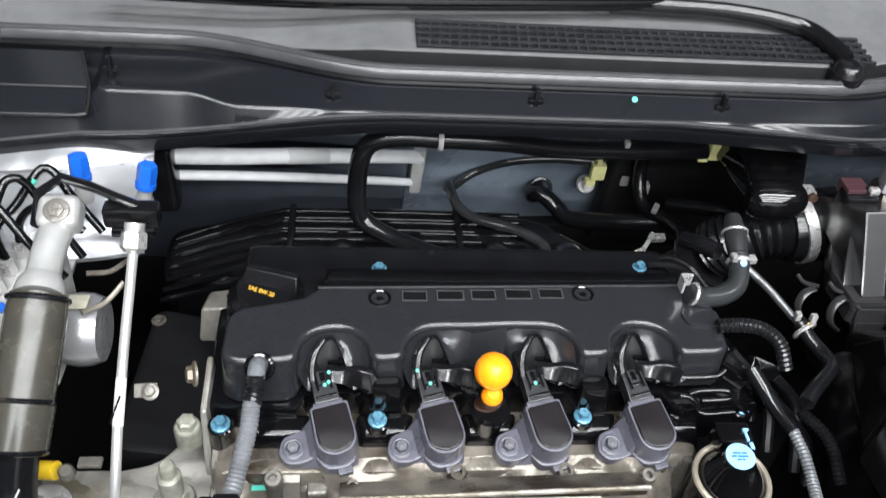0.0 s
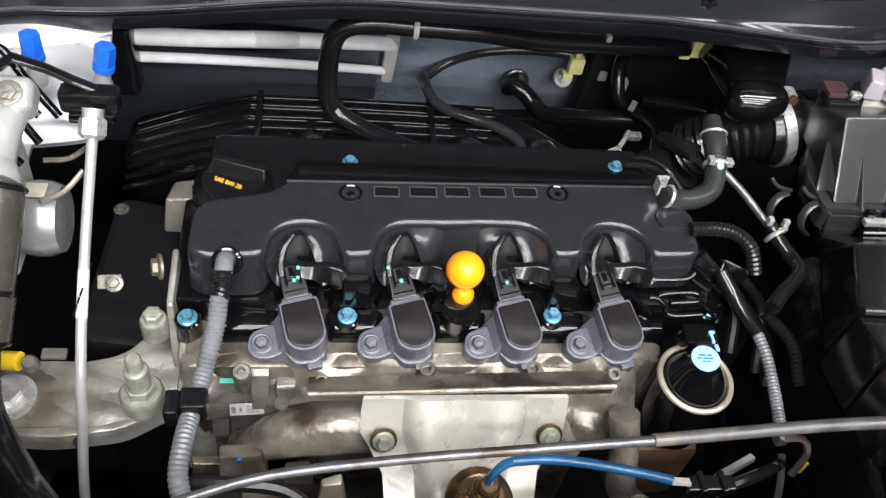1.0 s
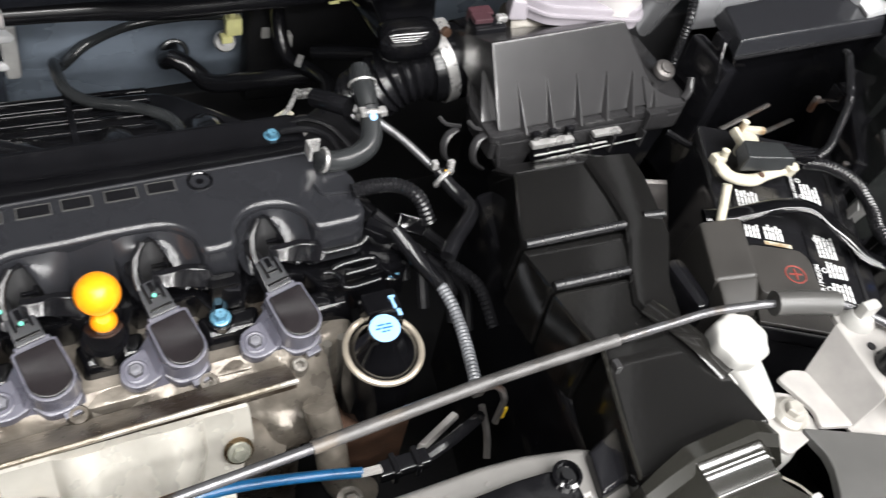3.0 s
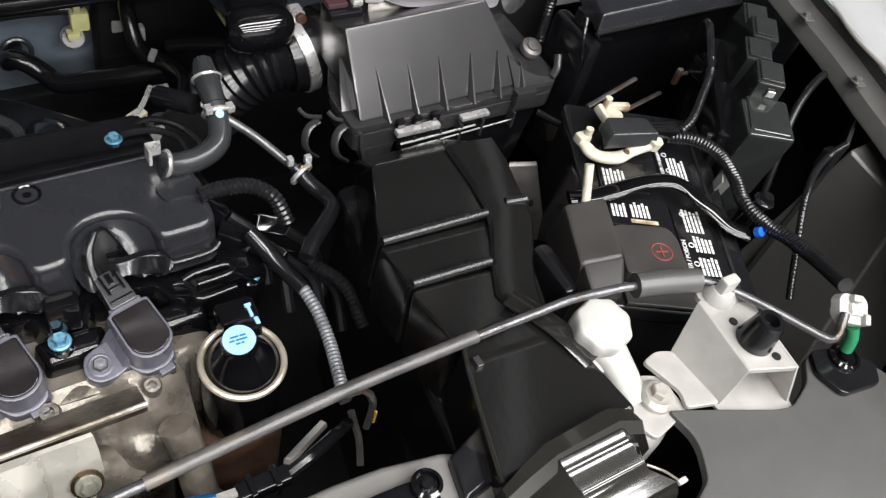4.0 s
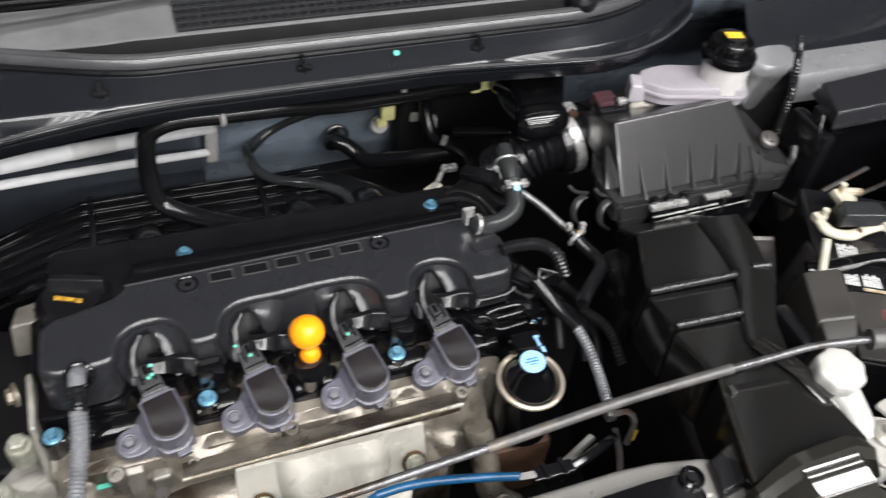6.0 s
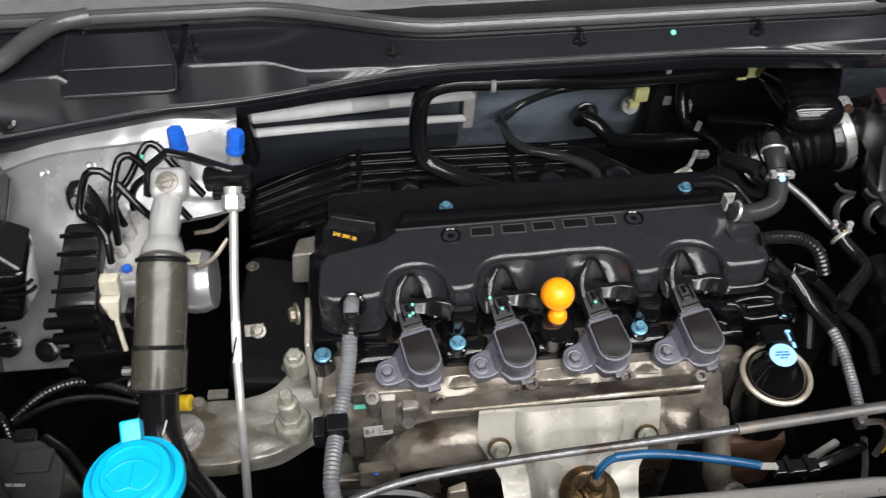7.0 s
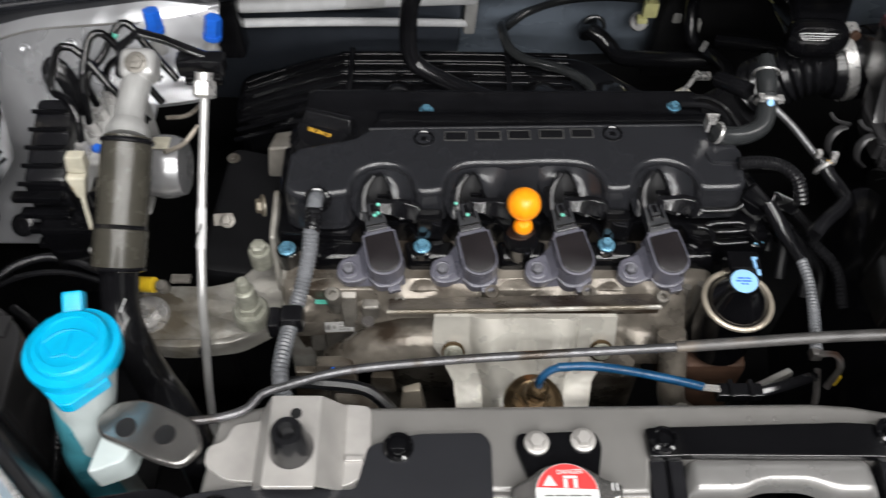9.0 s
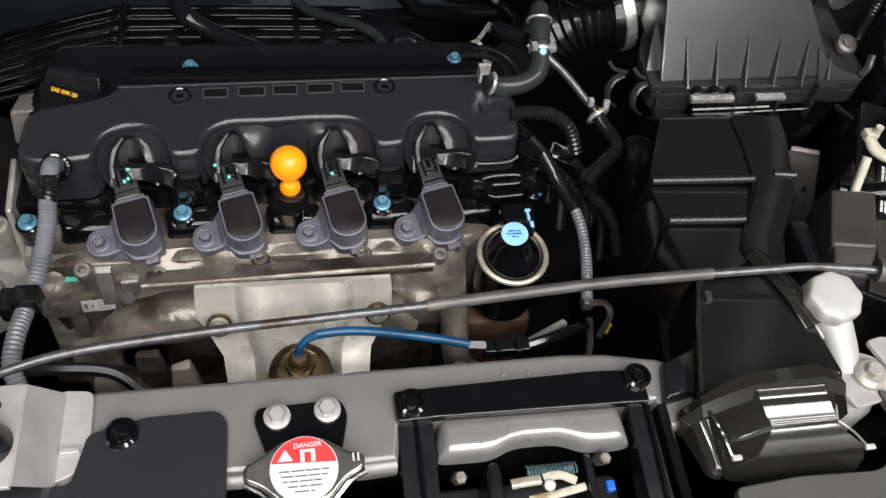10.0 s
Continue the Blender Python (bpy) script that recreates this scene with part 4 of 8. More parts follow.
part("side_notch", prism(rounded([(0.036, 0.5345), (0.0665, 0.5335), (0.0665, 0.553), (0.04, 0.557), (0.032, 0.549)], 0.006), 0.8225, 0.8248, 0.0015), "cover", cover)

oil = thing("oil_filler_cap", "black oil filler cap with a raised grip and gold print", "oil cap", (-0.334, 0.60, 0.79))
part("disc", lathe([(0.0335, -0.012), (0.0345, -0.006), (0.0345, 0.002), (0.033, 0.0055), (0.029, 0.008), (0.0275, 0.0115), (0.0255, 0.0135), (0.012, 0.0142)], (-0.335, 0.601, 0.789), (0, -0.05, 1), 36), "black", oil)
for i in range(28):
    a = 2 * math.pi * i / 28
    part("grip_rib", placed(box(-0.0012, 0.0012, -0.0008, 0.0008, -0.009, 0.003, 0.0004), pose(-0.335 + 0.0347 * math.cos(a), 0.601 + 0.0347 * math.sin(a), 0.788, 0, 0, math.degrees(a) + 90)), "black", oil)
part("grip", placed(hexa([(-0.027, -0.009, 0), (0.027, -0.009, 0), (0.027, 0.0085, 0), (-0.027, 0.0085, 0), (-0.0235, -0.001, 0.0125), (0.0245, -0.001, 0.0125), (0.0245, 0.005, 0.0125), (-0.0235, 0.005, 0.0125)], 0.0015), pose(-0.330, 0.6075, 0.8015, 0, 0, -17)), "black", oil, "dark grey grip bar")
part("print", words("SAE 0W-20", 0.0054, pose(-0.338, 0.5925, 0.8045, 40, 0, -24)), "gold", oil, "gold oil grade print")
single("filler_neck", box(-0.375, -0.295, 0.575, 0.64, 0.745, 0.782, 0.014), "black", "black neck below the oil filler cap", "filler neck", (-0.334, 0.6, 0.745))

dip = thing("dipstick", "bright orange ball handle of the oil dipstick", "dipstick", (-0.142, 0.487, 0.77))
part("ball", lathe([(0.0001, -0.0155)] + [(0.0158 * math.cos(a), 0.0158 * math.sin(a)) for a in [math.radians(d) for d in range(-75, 90, 15)]] + [(0.0001, 0.0158)], (-0.1415, 0.4905, 0.8145), (0, -0.55, 0.83), 28), "orange", dip)
part("disc_mark", torus((-0.1425, 0.4825, 0.8198), 0.0118, 0.0007, (-0.1, -0.8, 0.55), 32, 6), "orange", dip)
part("collar", lathe([(0.006, -0.008), (0.0085, -0.004), (0.0092, 0.0), (0.0085, 0.005), (0.005, 0.009)], (-0.1412, 0.482, 0.793), (0, -0.35, 0.94), 20), "orange", dip)
part("tube", lathe([(0.013, -0.04), (0.015, -0.012), (0.017, 0.0), (0.014, 0.004), (0.008, 0.004)], (-0.1428, 0.474, 0.787), (0, -0.2, 1), 20), "gloss", dip, "glossy black guide tube")


# ignition coils: built once, then copied along the engine
def build_coil():
    c = thing("ignition_coil", "grey plastic ignition coil with a dark resin cap and plug", "ignition coil", (0, 0, 0), "ignition coils")
    body = [(-0.0155, 0.0185), (-0.0135, 0.0198), (0.0135, 0.0198), (0.0155, 0.0185), (0.0163, -0.007)] + [(0.0163 * math.cos(math.radians(a)), -0.009 + 0.0143 * math.sin(math.radians(a))) for a in range(-15, -180, -15)] + [(-0.0163, -0.007)]
    part("body", prism(body, -0.02, 0.0, 0.0012, 2, 0.0018), "coil", c)
    inner = [(x * 0.87, (y + 0.0025) * 0.875 - 0.0025) for x, y in body]
    part("cap_groove", prism([(x * 1.03, (y + 0.0025) * 1.025 - 0.0025) for x, y in inner], -0.002, 0.0005), "gloss", c)
    part("resin_cap", prism(inner, -0.004, 0.0013, 0.0009), "cap", c, "flat dark resin cap")
    part("skirt", hexa([(-0.031, -0.017, -0.034), (0.015, -0.026, -0.034), (0.017, 0.016, -0.034), (-0.03, 0.012, -0.034),
                        (-0.0165, -0.011, -0.011), (0.0155, -0.012, -0.013), (0.0155, 0.016, -0.011), (-0.0162, 0.0165, -0.011)], 0.002), "coil", c)
    part("toe", prism(rounded([(-0.02, -0.012), (0.016, -0.01), (0.014, -0.0235), (0.004, -0.0285), (-0.012, -0.026)], 0.005), -0.034, -0.022, 0.003), "coil", c)
    ear = part("ear", prism(rounded([(-0.047, -0.004), (-0.042, -0.014), (-0.03, -0.017), (-0.015, -0.014), (-0.015, 0.012), (-0.03, 0.0105), (-0.041, 0.0085)], 0.009), -0.032, -0.0205, 0.002), "coil", c)
    part("washer", lathe([(0.0088, 0), (0.0088, 0.0012), (0.0075, 0.0018), (0.0062, 0.0012)], (-0.034, -0.003, -0.0205), (0, 0, 1), 20), "coil", ear)
    part("bolt", join(lathe([(0.0055, 0), (0.0055, 0.004), (0.0046, 0.0052)], (-0.034, -0.003, -0.02), (0, 0, 1), 6), lathe([(0.0025, 0.004), (0.0024, 0.0056), (0.001, 0.0058)], (-0.034, -0.003, -0.02), (0, 0, 1), 10)), "coil_bolt", ear, "grey hexagon bolt")
    part("neck", box(-0.0125, 0.0125, 0.0185, 0.0245, -0.018, -0.0025, 0.002), "coil", c)
    plug = part("plug", hexa([(-0.0105, 0.022, -0.014), (0.0105, 0.022, -0.014), (0.0095, 0.049, -0.014), (-0.0095, 0.049, -0.014), (-0.0105, 0.022, -0.001), (0.0105, 0.022, -0.001), (0.009, 0.049, 0.002), (-0.009, 0.049, 0.002)], 0.0012), "cover", c, "dark electrical plug")
    part("latch", join(box(-0.0065, -0.0045, 0.031, 0.0475, 0.001, 0.0032, 0.0005), box(0.0045, 0.0065, 0.031, 0.0475, 0.001, 0.0032, 0.0005), box(-0.004, 0.004, 0.0345, 0.0365, 0.0005, 0.0022, 0.0004), box(-0.002, 0.002, 0.0385, 0.047, 0.0008, 0.0028, 0.0005), box(-0.0085, 0.0085, 0.0255, 0.0275, 0.0, 0.0015, 0.0004)), "gloss", plug)
    part("lead", tube([(-0.003, 0.0475, -0.006), (-0.005, 0.058, -0.004), (-0.004, 0.068, -0.006), (0.002, 0.074, -0.016)], 0.0042, 8, 0.006), "tape", c, "taped lead")
    part("foot", box(-0.003, 0.009, -0.032, -0.025, -0.031, -0.024, 0.001), "coil", c)
    return c


coil = build_coil()
turn = Matrix.Rotation(math.radians(16), 4, "X") @ Matrix.Rotation(math.radians(14), 4, "Z")
for n, cx in enumerate(COILX):
    m = Matrix.Translation((cx + 0.0015, 0.4575, 0.787)) @ turn
    if n == 0:
        coil.matrix_basis = m
    else:
        copy_thing(coil, m)
for n, cx in enumerate(COILX):
    hb = thing("lead_holder", "glossy black lead holder inside the coil arch", "bracket", (cx, 0.51, 0.78), "lead holders")
    fy = front_y(cx)
    rows = []
    for k in range(13):
        u = k / 12
        x = cx - 0.006 + 0.043 * u
        y = fy - 0.001 + 0.0015 * math.sin(u * 6.5) - 0.007 * max(0, u - 0.55) - 0.001
        zt = 0.8075 - 0.002 * u - 0.0028 * math.sin(u * 7.0) - (0.004 if k == 12 else 0)
        zb = 0.7955 - 0.004 * math.exp(-((u - 0.86) / 0.13) ** 2) + 0.001 * math.sin(u * 9) + (0.003 if k in (0, 12) else 0)
        rows.append([(x, y + 0.006, zt - 0.0005), (x, y + 0.0015, zt), (x, y, zt - 0.0012), (x, y - 0.0055, zb + 0.0012), (x, y - 0.0045, zb), (x, y + 0.001, zb - 0.001)])
    part("bridge", sheet(rows, 0.0012), "black", hb, "glossy retainer strap", 0.9)
    part("lip", tube([(cx + 0.0, fy + 0.003, 0.791), (cx + 0.018, fy - 0.002, 0.79), (cx + 0.03, fy - 0.007, 0.787), (cx + 0.037, fy - 0.004, 0.790)], 0.002, 8, 0.004), "gloss", hb)
    part("sleeved_wire", tube([(cx - 0.0165, fy - 0.006, 0.799), (cx - 0.0175, fy + 0.003, 0.805), (cx - 0.0145, fy + 0.014, 0.8125), (cx - 0.0085, fy + 0.024, 0.8165)], 0.003, 10, 0.004, flat=0.5), "rubber", hb, "sleeved wire")
    part("catch", join(box(cx - 0.005, cx + 0.006, fy + 0.010, fy + 0.013, 0.8005, 0.8035, 0.0008), box(cx - 0.001, cx + 0.010, fy + 0.004, fy + 0.007, 0.7975, 0.8005, 0.0008), box(cx + 0.004, cx + 0.007, fy + 0.009, fy + 0.015, 0.80, 0.806, 0.0008)), "gloss", hb)
for cx, cy, cz in ((-0.2755, 0.4975, 0.8055), (-0.2785, 0.489, 0.8), (-0.2755, 0.491, 0.801), (-0.2035, 0.4965, 0.8085), (-0.1925, 0.489, 0.801), (-0.1045, 0.489, 0.801)):
    single("paint_spot", lathe([(0.0018, 0), (0.0012, 0.001)], (cx, cy, cz), (0, -0.6, 0.8), 7), "mint", "mint green inspection paint spot on a coil plug", "paint spot", group="paint spots")

# heat shield and oxygen sensor
sh = thing("heat_shield", "pale pressed steel exhaust heat shield with two bolts", "heat shield", (-0.14, 0.37, 0.7))
rows = []
for i in range(41):
    s = i / 40
    row = []
    for j, (y, z, half) in enumerate(((0.403, 0.7665, 0.081), (0.400, 0.766, 0.082), (0.396, 0.752, 0.083), (0.389, 0.735, 0.083), (0.382, 0.722, 0.075), (0.368, 0.705, 0.064), (0.352, 0.69, 0.062), (0.325, 0.672, 0.061), (0.28, 0.655, 0.06))):
        x = -0.1415 + (2 * s - 1) * half
        u = abs(2 * s - 1)
        bulge = (0.016 * max(0, 1 - (u / 0.6) ** 6) - 0.007 * math.exp(-(u / 0.22) ** 2)) * min(1, j / 3)
        row.append((x, y - bulge, z + bulge * 0.8))
    rows.append(row)
part("pressing", sheet(rows, 0.0015), "shield", sh)
for bx, bz, by in ((-0.206, 0.731, 0.386), (-0.071, 0.731, 0.388)):
    w = part("washer", lathe([(0.011, 0), (0.011, 0.0015), (0.007, 0.002)], (bx, by - 0.003, bz + 0.002), (0, -0.85, 0.5), 18), "brass", sh, "heat-tinted washer")
    part("bolt", hexbolt((bx, by - 0.005, bz + 0.003), (0, -0.85, 0.5), 0.0058, 0.006), "green_zinc", w)
ox = thing("oxygen_sensor", "heat-tinted oxygen sensor with a blue sleeved lead", "sensor", (-0.138, 0.32, 0.75))
part("collar", lathe([(0.026, 0.0), (0.025, 0.003), (0.018, 0.007), (0.014, 0.006)], (-0.139, 0.322, 0.752), (0, -0.15, 1), 28), "brass", ox)
part("hex", lathe([(0.0125, 0.0), (0.0125, 0.012), (0.011, 0.014)], (-0.139, 0.321, 0.757), (0, -0.15, 1), 6), "brass", ox)
part("body", lathe([(0.0085, 0.0), (0.0085, 0.006), (0.0075, 0.007), (0.0075, 0.014), (0.0085, 0.015), (0.0085, 0.021), (0.006, 0.024)], (-0.139, 0.319, 0.77), (0, -0.15, 1), 20), "brass", ox)
part("lead", tube([(-0.139, 0.3165, 0.79), (-0.1385, 0.3175, 0.802), (-0.131, 0.322, 0.8085), (-0.121, 0.324, 0.8105)], 0.0032, 8, 0.003), "wire_blue", ox)
part("sleeve", tube([(-0.125, 0.324, 0.81), (-0.10, 0.324, 0.8115), (-0.07, 0.321, 0.81), (-0.035, 0.316, 0.805), (-0.009, 0.312, 0.80)], 0.0036, 12, 0.005), "wire_blue", ox, "blue lead sleeve")
part("bare_wires", join(tube([(-0.01, 0.3125, 0.8005), (0.004, 0.312, 0.799)], 0.002, 6), tube([(-0.01, 0.31, 0.801), (0.004, 0.309, 0.8)], 0.002, 6)), "galv", ox, "white wires")
part("connector", join(box(0.003, 0.04, 0.305, 0.317, 0.786, 0.798, 0.002), box(0.012, 0.016, 0.303, 0.319, 0.784, 0.8005, 0.001), box(0.028, 0.032, 0.303, 0.319, 0.784, 0.8005, 0.001), tube([(0.038, 0.311, 0.792), (0.06, 0.318, 0.79), (0.085, 0.33, 0.78), (0.1, 0.34, 0.765)], 0.0045, 8, 0.006)), "black", ox, "black connector")

egr = thing("egr_valve", "black valve with a steel rim and pale blue label", "valve", (0.045, 0.418, 0.68))
part("base", lathe([(0.0305, -0.07), (0.0305, -0.004), (0.027, 0.0)], (0.0495, 0.4135, 0.771), (0, -0.06, 1), 36), "gloss", egr)
part("rim", torus((0.0495, 0.4135, 0.772), 0.0298, 0.0026, (0, -0.08, 1), 44, 8), "rim_steel", egr, "tan steel rim")
part("dome", lathe([(0.0275, -0.002), (0.026, 0.003), (0.0225, 0.009), (0.014, 0.025), (0.0118, 0.031), (0.0118, 0.034)], (0.0485, 0.4132, 0.771), (-0.1, -0.05, 1), 36), "gloss", egr)
lab = part("label", lathe([(0.0115, 0), (0.0115, 0.001), (0.0112, 0.0012)], (0.0452, 0.4113, 0.8045), (-0.06, -0.12, 1), 30), "label_blue", egr, "round pale blue label")
part("print", bars([(-0.0055, 0.0055), (-0.007, 0.007), (-0.003, 0.003)], pose(0.0452, 0.4145, 0.8062, 7, -3, -4), 9, 0.0013, 0.0028), "blue", lab)
part("plug", join(box(0.042, 0.072, 0.434, 0.456, 0.77, 0.792, 0.004), box(0.05, 0.07, 0.425, 0.436, 0.776, 0.79, 0.003)), "gloss", egr)
part("clip", join(box(0.0635, 0.0662, 0.435, 0.4445, 0.7905, 0.7932, 0.0008), box(0.0622, 0.0675, 0.4435, 0.446, 0.792, 0.795, 0.0008), box(0.0655, 0.069, 0.4285, 0.435, 0.788, 0.791, 0.0008)), "label_blue", egr, "blue retaining clip")
single("valve_mount", box(0.012, 0.08, 0.39, 0.45, 0.60, 0.692, 0.01), "rust", "rusty brown iron housing below the valve", "housing", (0.045, 0.42, 0.6))
single("pipe_flange", tube([(-0.005, 0.40, 0.74), (0.0, 0.385, 0.71), (0.005, 0.365, 0.67), (0.03, 0.36, 0.64)], 0.013, 12), "alu_dirty", "stained cast pipe beside the valve", "pipe", (0, 0.38, 0.66))
single("link_arm", hexa([(0.05, 0.338, 0.745), (0.056, 0.335, 0.745), (0.092, 0.352, 0.745), (0.088, 0.358, 0.745), (0.051, 0.34, 0.751), (0.056, 0.337, 0.751), (0.091, 0.353, 0.751), (0.088, 0.357, 0.751)], 0.001), "galv", "pale metal link below the prop rod", "link", (0.07, 0.35, 0.745))

# intake side behind the cover
im = thing("intake_manifold", "black ribbed plastic intake manifold behind the engine cover", "manifold", (-0.15, 0.75, 0.6))
part("plenum", prism(rounded([(-0.47, 0.74), (-0.36, 0.72), (0.10, 0.70), (0.085, 0.755), (-0.03, 0.855), (-0.32, 0.87), (-0.47, 0.82)], 0.02), 0.5, 0.686, 0.012, 3), "black", im)
for k, y in enumerate((0.742, 0.76, 0.778, 0.797, 0.816, 0.836, 0.855)):
    dz = 0.6885
    part("rib", tube([(-0.46, y - 0.045 - 0.002 * k, dz), (-0.40, y - 0.024, dz), (-0.345, y - 0.003, dz), (-0.33, y, dz), (-0.2, y, dz), (-0.1, y - 0.002, dz), (-0.05, y - 0.003, dz)], 0.0032, 8, 0.02), "gloss", im)
for x in (-0.33, -0.13):
    part("cross_rib", box(x - 0.004, x + 0.004, 0.735, 0.862, 0.684, 0.694, 0.002), "black", im)
for i in range(4):
    cx = -0.27 + i * 0.0885
    part("runner", tube([(cx, 0.64, 0.70), (cx, 0.69, 0.72), (cx, 0.75, 0.70), (cx, 0.80, 0.66)], 0.024, 12, 0.02), "black", im)

# ---- wiring and hoses on the engine ----
lw = thing("wiring_loom", "grey corrugated wiring loom dropping from the engine cover", "wiring loom", (-0.34, 0.4, 0.76))
part("boot", tube([(-0.330, 0.50, 0.812), (-0.3305, 0.488, 0.824), (-0.331, 0.477, 0.822)], 0.0072, 14, 0.004), "loom", lw)
part("grommet", torus((-0.330, 0.4945, 0.815), 0.0095, 0.0028, (0, -0.8, 0.6), 24, 8), "gloss", lw, "black rubber grommet")
part("black_section", tube([(-0.331, 0.479, 0.824), (-0.3315, 0.470, 0.815), (-0.333, 0.46, 0.812)], 0.0078, 14, ribs=0.004), "loom_black", lw, "black corrugated section")
part("conduit", tube([(-0.333, 0.463, 0.812), (-0.3355, 0.445, 0.797), (-0.342, 0.417, 0.781), (-0.348, 0.388, 0.775), (-0.351, 0.36, 0.778), (-0.352, 0.335, 0.775), (-0.347, 0.318, 0.765)], 0.0074, 16, ribs=0.0034, depth=0.12), "loom", lw)
clip = part("clip", box(-0.357, -0.337, 0.381, 0.399, 0.768, 0.788, 0.003), "black", lw, "black plastic clamp")
part("clamp_block", box(-0.368, -0.3565, 0.378, 0.399, 0.764, 0.785, 0.003), "black", clip)
part("tail", tube([(-0.345, 0.335, 0.765), (-0.32, 0.33, 0.772), (-0.28, 0.325, 0.77), (-0.255, 0.31, 0.755)], 0.0055, 8, 0.006), "tape", lw, "taped branch")

pcv = thing("breather_hose", "grey rubber breather hose with steel spring clamps", "hose", (0.08, 0.58, 0.82))
part("hose", tube([(0.044, 0.566, 0.832), (0.054, 0.5655, 0.828), (0.075, 0.569, 0.826), (0.092, 0.578, 0.829), (0.0985, 0.592, 0.836), (0.1, 0.606, 0.844)], 0.0095, 14, 0.004), "rubber_grey", pcv)
part("clamp", join(torus((0.047, 0.566, 0.831), 0.0095, 0.0018, (1, -0.05, -0.3), 20, 6), box(0.034, 0.046, 0.5735, 0.5755, 0.834, 0.848, 0.0008), box(0.034, 0.0365, 0.5635, 0.5735, 0.834, 0.848, 0.0006)), "zinc", pcv, "steel spring clamp")
up = part("upper_clamp", join(torus((0.0995, 0.60, 0.8405), 0.0105, 0.0022, (0.1, 0.9, 0.5), 20, 6), box(0.088, 0.094, 0.592, 0.6, 0.846, 0.852, 0.001), box(0.106, 0.112, 0.592, 0.6, 0.844, 0.85, 0.001)), "zinc", pcv, "steel spring clamp with a blue dot")
part("dot", lathe([(0.0035, 0), (0.002, 0.001)], (0.0985, 0.5905, 0.8475), (0, -0.7, 0.7), 10), "label_blue", up)
part("valve", tube([(0.1, 0.606, 0.844), (0.101, 0.625, 0.852), (0.104, 0.645, 0.856)], 0.0095, 12, 0.004, radii=[0.009, 0.0105, 0.01, 0.008]), "rubber_grey", pcv, "dark plastic valve")
part("valve_ring", torus((0.1015, 0.628, 0.8525), 0.0115, 0.0012, (0.1, 0.9, 0.4), 20, 6), "zinc", pcv)
part("stub", tube([(0.088, 0.62, 0.835), (0.078, 0.635, 0.83), (0.07, 0.655, 0.82)], 0.009, 10), "black", pcv)

wp = thing("coolant_pipe", "steel pipe and curved rubber hose beside the engine", "hose", (0.14, 0.53, 0.8))
part("pipe", tube([(0.102, 0.594, 0.841), (0.122, 0.576, 0.83), (0.14, 0.553, 0.818), (0.147, 0.541, 0.816)], 0.0038, 10, 0.006), "rod", wp, "bare steel pipe")
part("hose", tube([(0.145, 0.544, 0.8165), (0.151, 0.53, 0.811), (0.158, 0.515, 0.808), (0.157, 0.499, 0.811), (0.145, 0.485, 0.813), (0.128, 0.47, 0.814), (0.116, 0.457, 0.812)], 0.0066, 14, 0.004), "rubber", wp)
c = part("clamp", join(torus((0.1475, 0.538, 0.8145), 0.0098, 0.0022, (0.4, -0.8, -0.3), 20, 6), box(0.137, 0.142, 0.541, 0.547, 0.822, 0.83, 0.001), box(0.152, 0.158, 0.541, 0.546, 0.82, 0.828, 0.001)), "zinc", wp, "steel spring clamp")
part("dot", box(0.146, 0.149, 0.533, 0.537, 0.8235, 0.825), "gold", c)
sl = thing("sensor_lead", "thin black corrugated lead behind the engine cover", "cable", (0.05, 0.64, 0.8))
part("lead", tube([(0.034, 0.64, 0.799), (0.048, 0.637, 0.802), (0.062, 0.634, 0.801), (0.074, 0.622, 0.8), (0.078, 0.605, 0.795)], 0.0034, 8, ribs=0.003), "loom_black", sl)
cd = thing("short_conduit", "black corrugated conduit leaving the engine cover", "conduit", (0.09, 0.53, 0.82))
part("conduit", tube([(0.06, 0.531, 0.826), (0.08, 0.531, 0.8275), (0.1, 0.528, 0.826), (0.115, 0.518, 0.818), (0.122, 0.505, 0.80)], 0.0068, 12, ribs=0.004), "loom_black", cd)
rw = thing("wiring_loom", "grey sleeved wiring loom dropping beside the valve", "wiring loom", (0.11, 0.44, 0.77))
part("boot", tube([(0.09, 0.505, 0.80), (0.1, 0.485, 0.79), (0.108, 0.465, 0.785), (0.113, 0.45, 0.783)], 0.008, 10, 0.006, radii=[0.007, 0.0075, 0.007, 0.006]), "black", rw, "black taped boot")
part("conduit", tube([(0.113, 0.452, 0.783), (0.1155, 0.43, 0.779), (0.1145, 0.405, 0.774), (0.109, 0.38, 0.775), (0.104, 0.36, 0.776)], 0.0052, 12, ribs=0.0034, depth=0.14), "loom", rw)
part("heater_pipe", tube([(0.13, 0.475, 0.78), (0.15, 0.45, 0.77), (0.155, 0.42, 0.75)], 0.006, 10, ribs=0.004), "loom_black", rw)
part("bracket", join(box(0.1, 0.11, 0.354, 0.364, 0.766, 0.778, 0.002), tube([(0.105, 0.356, 0.775), (0.116, 0.352, 0.782), (0.122, 0.345, 0.772), (0.116, 0.338, 0.75)], 0.003, 6, 0.005), tube([(0.108, 0.35, 0.76), (0.11, 0.335, 0.74), (0.105, 0.32, 0.73)], 0.003, 6, 0.005)), "steel_dark", rw, "rusty clip bracket")
part("tag", box(0.121, 0.123, 0.338, 0.340, 0.752, 0.768, 0.0005), "yellow", rw, "yellow tag")
ch = thing("connector_cluster", "black electrical connectors and taped leads beside the head", "connector", (0.09, 0.47, 0.76))
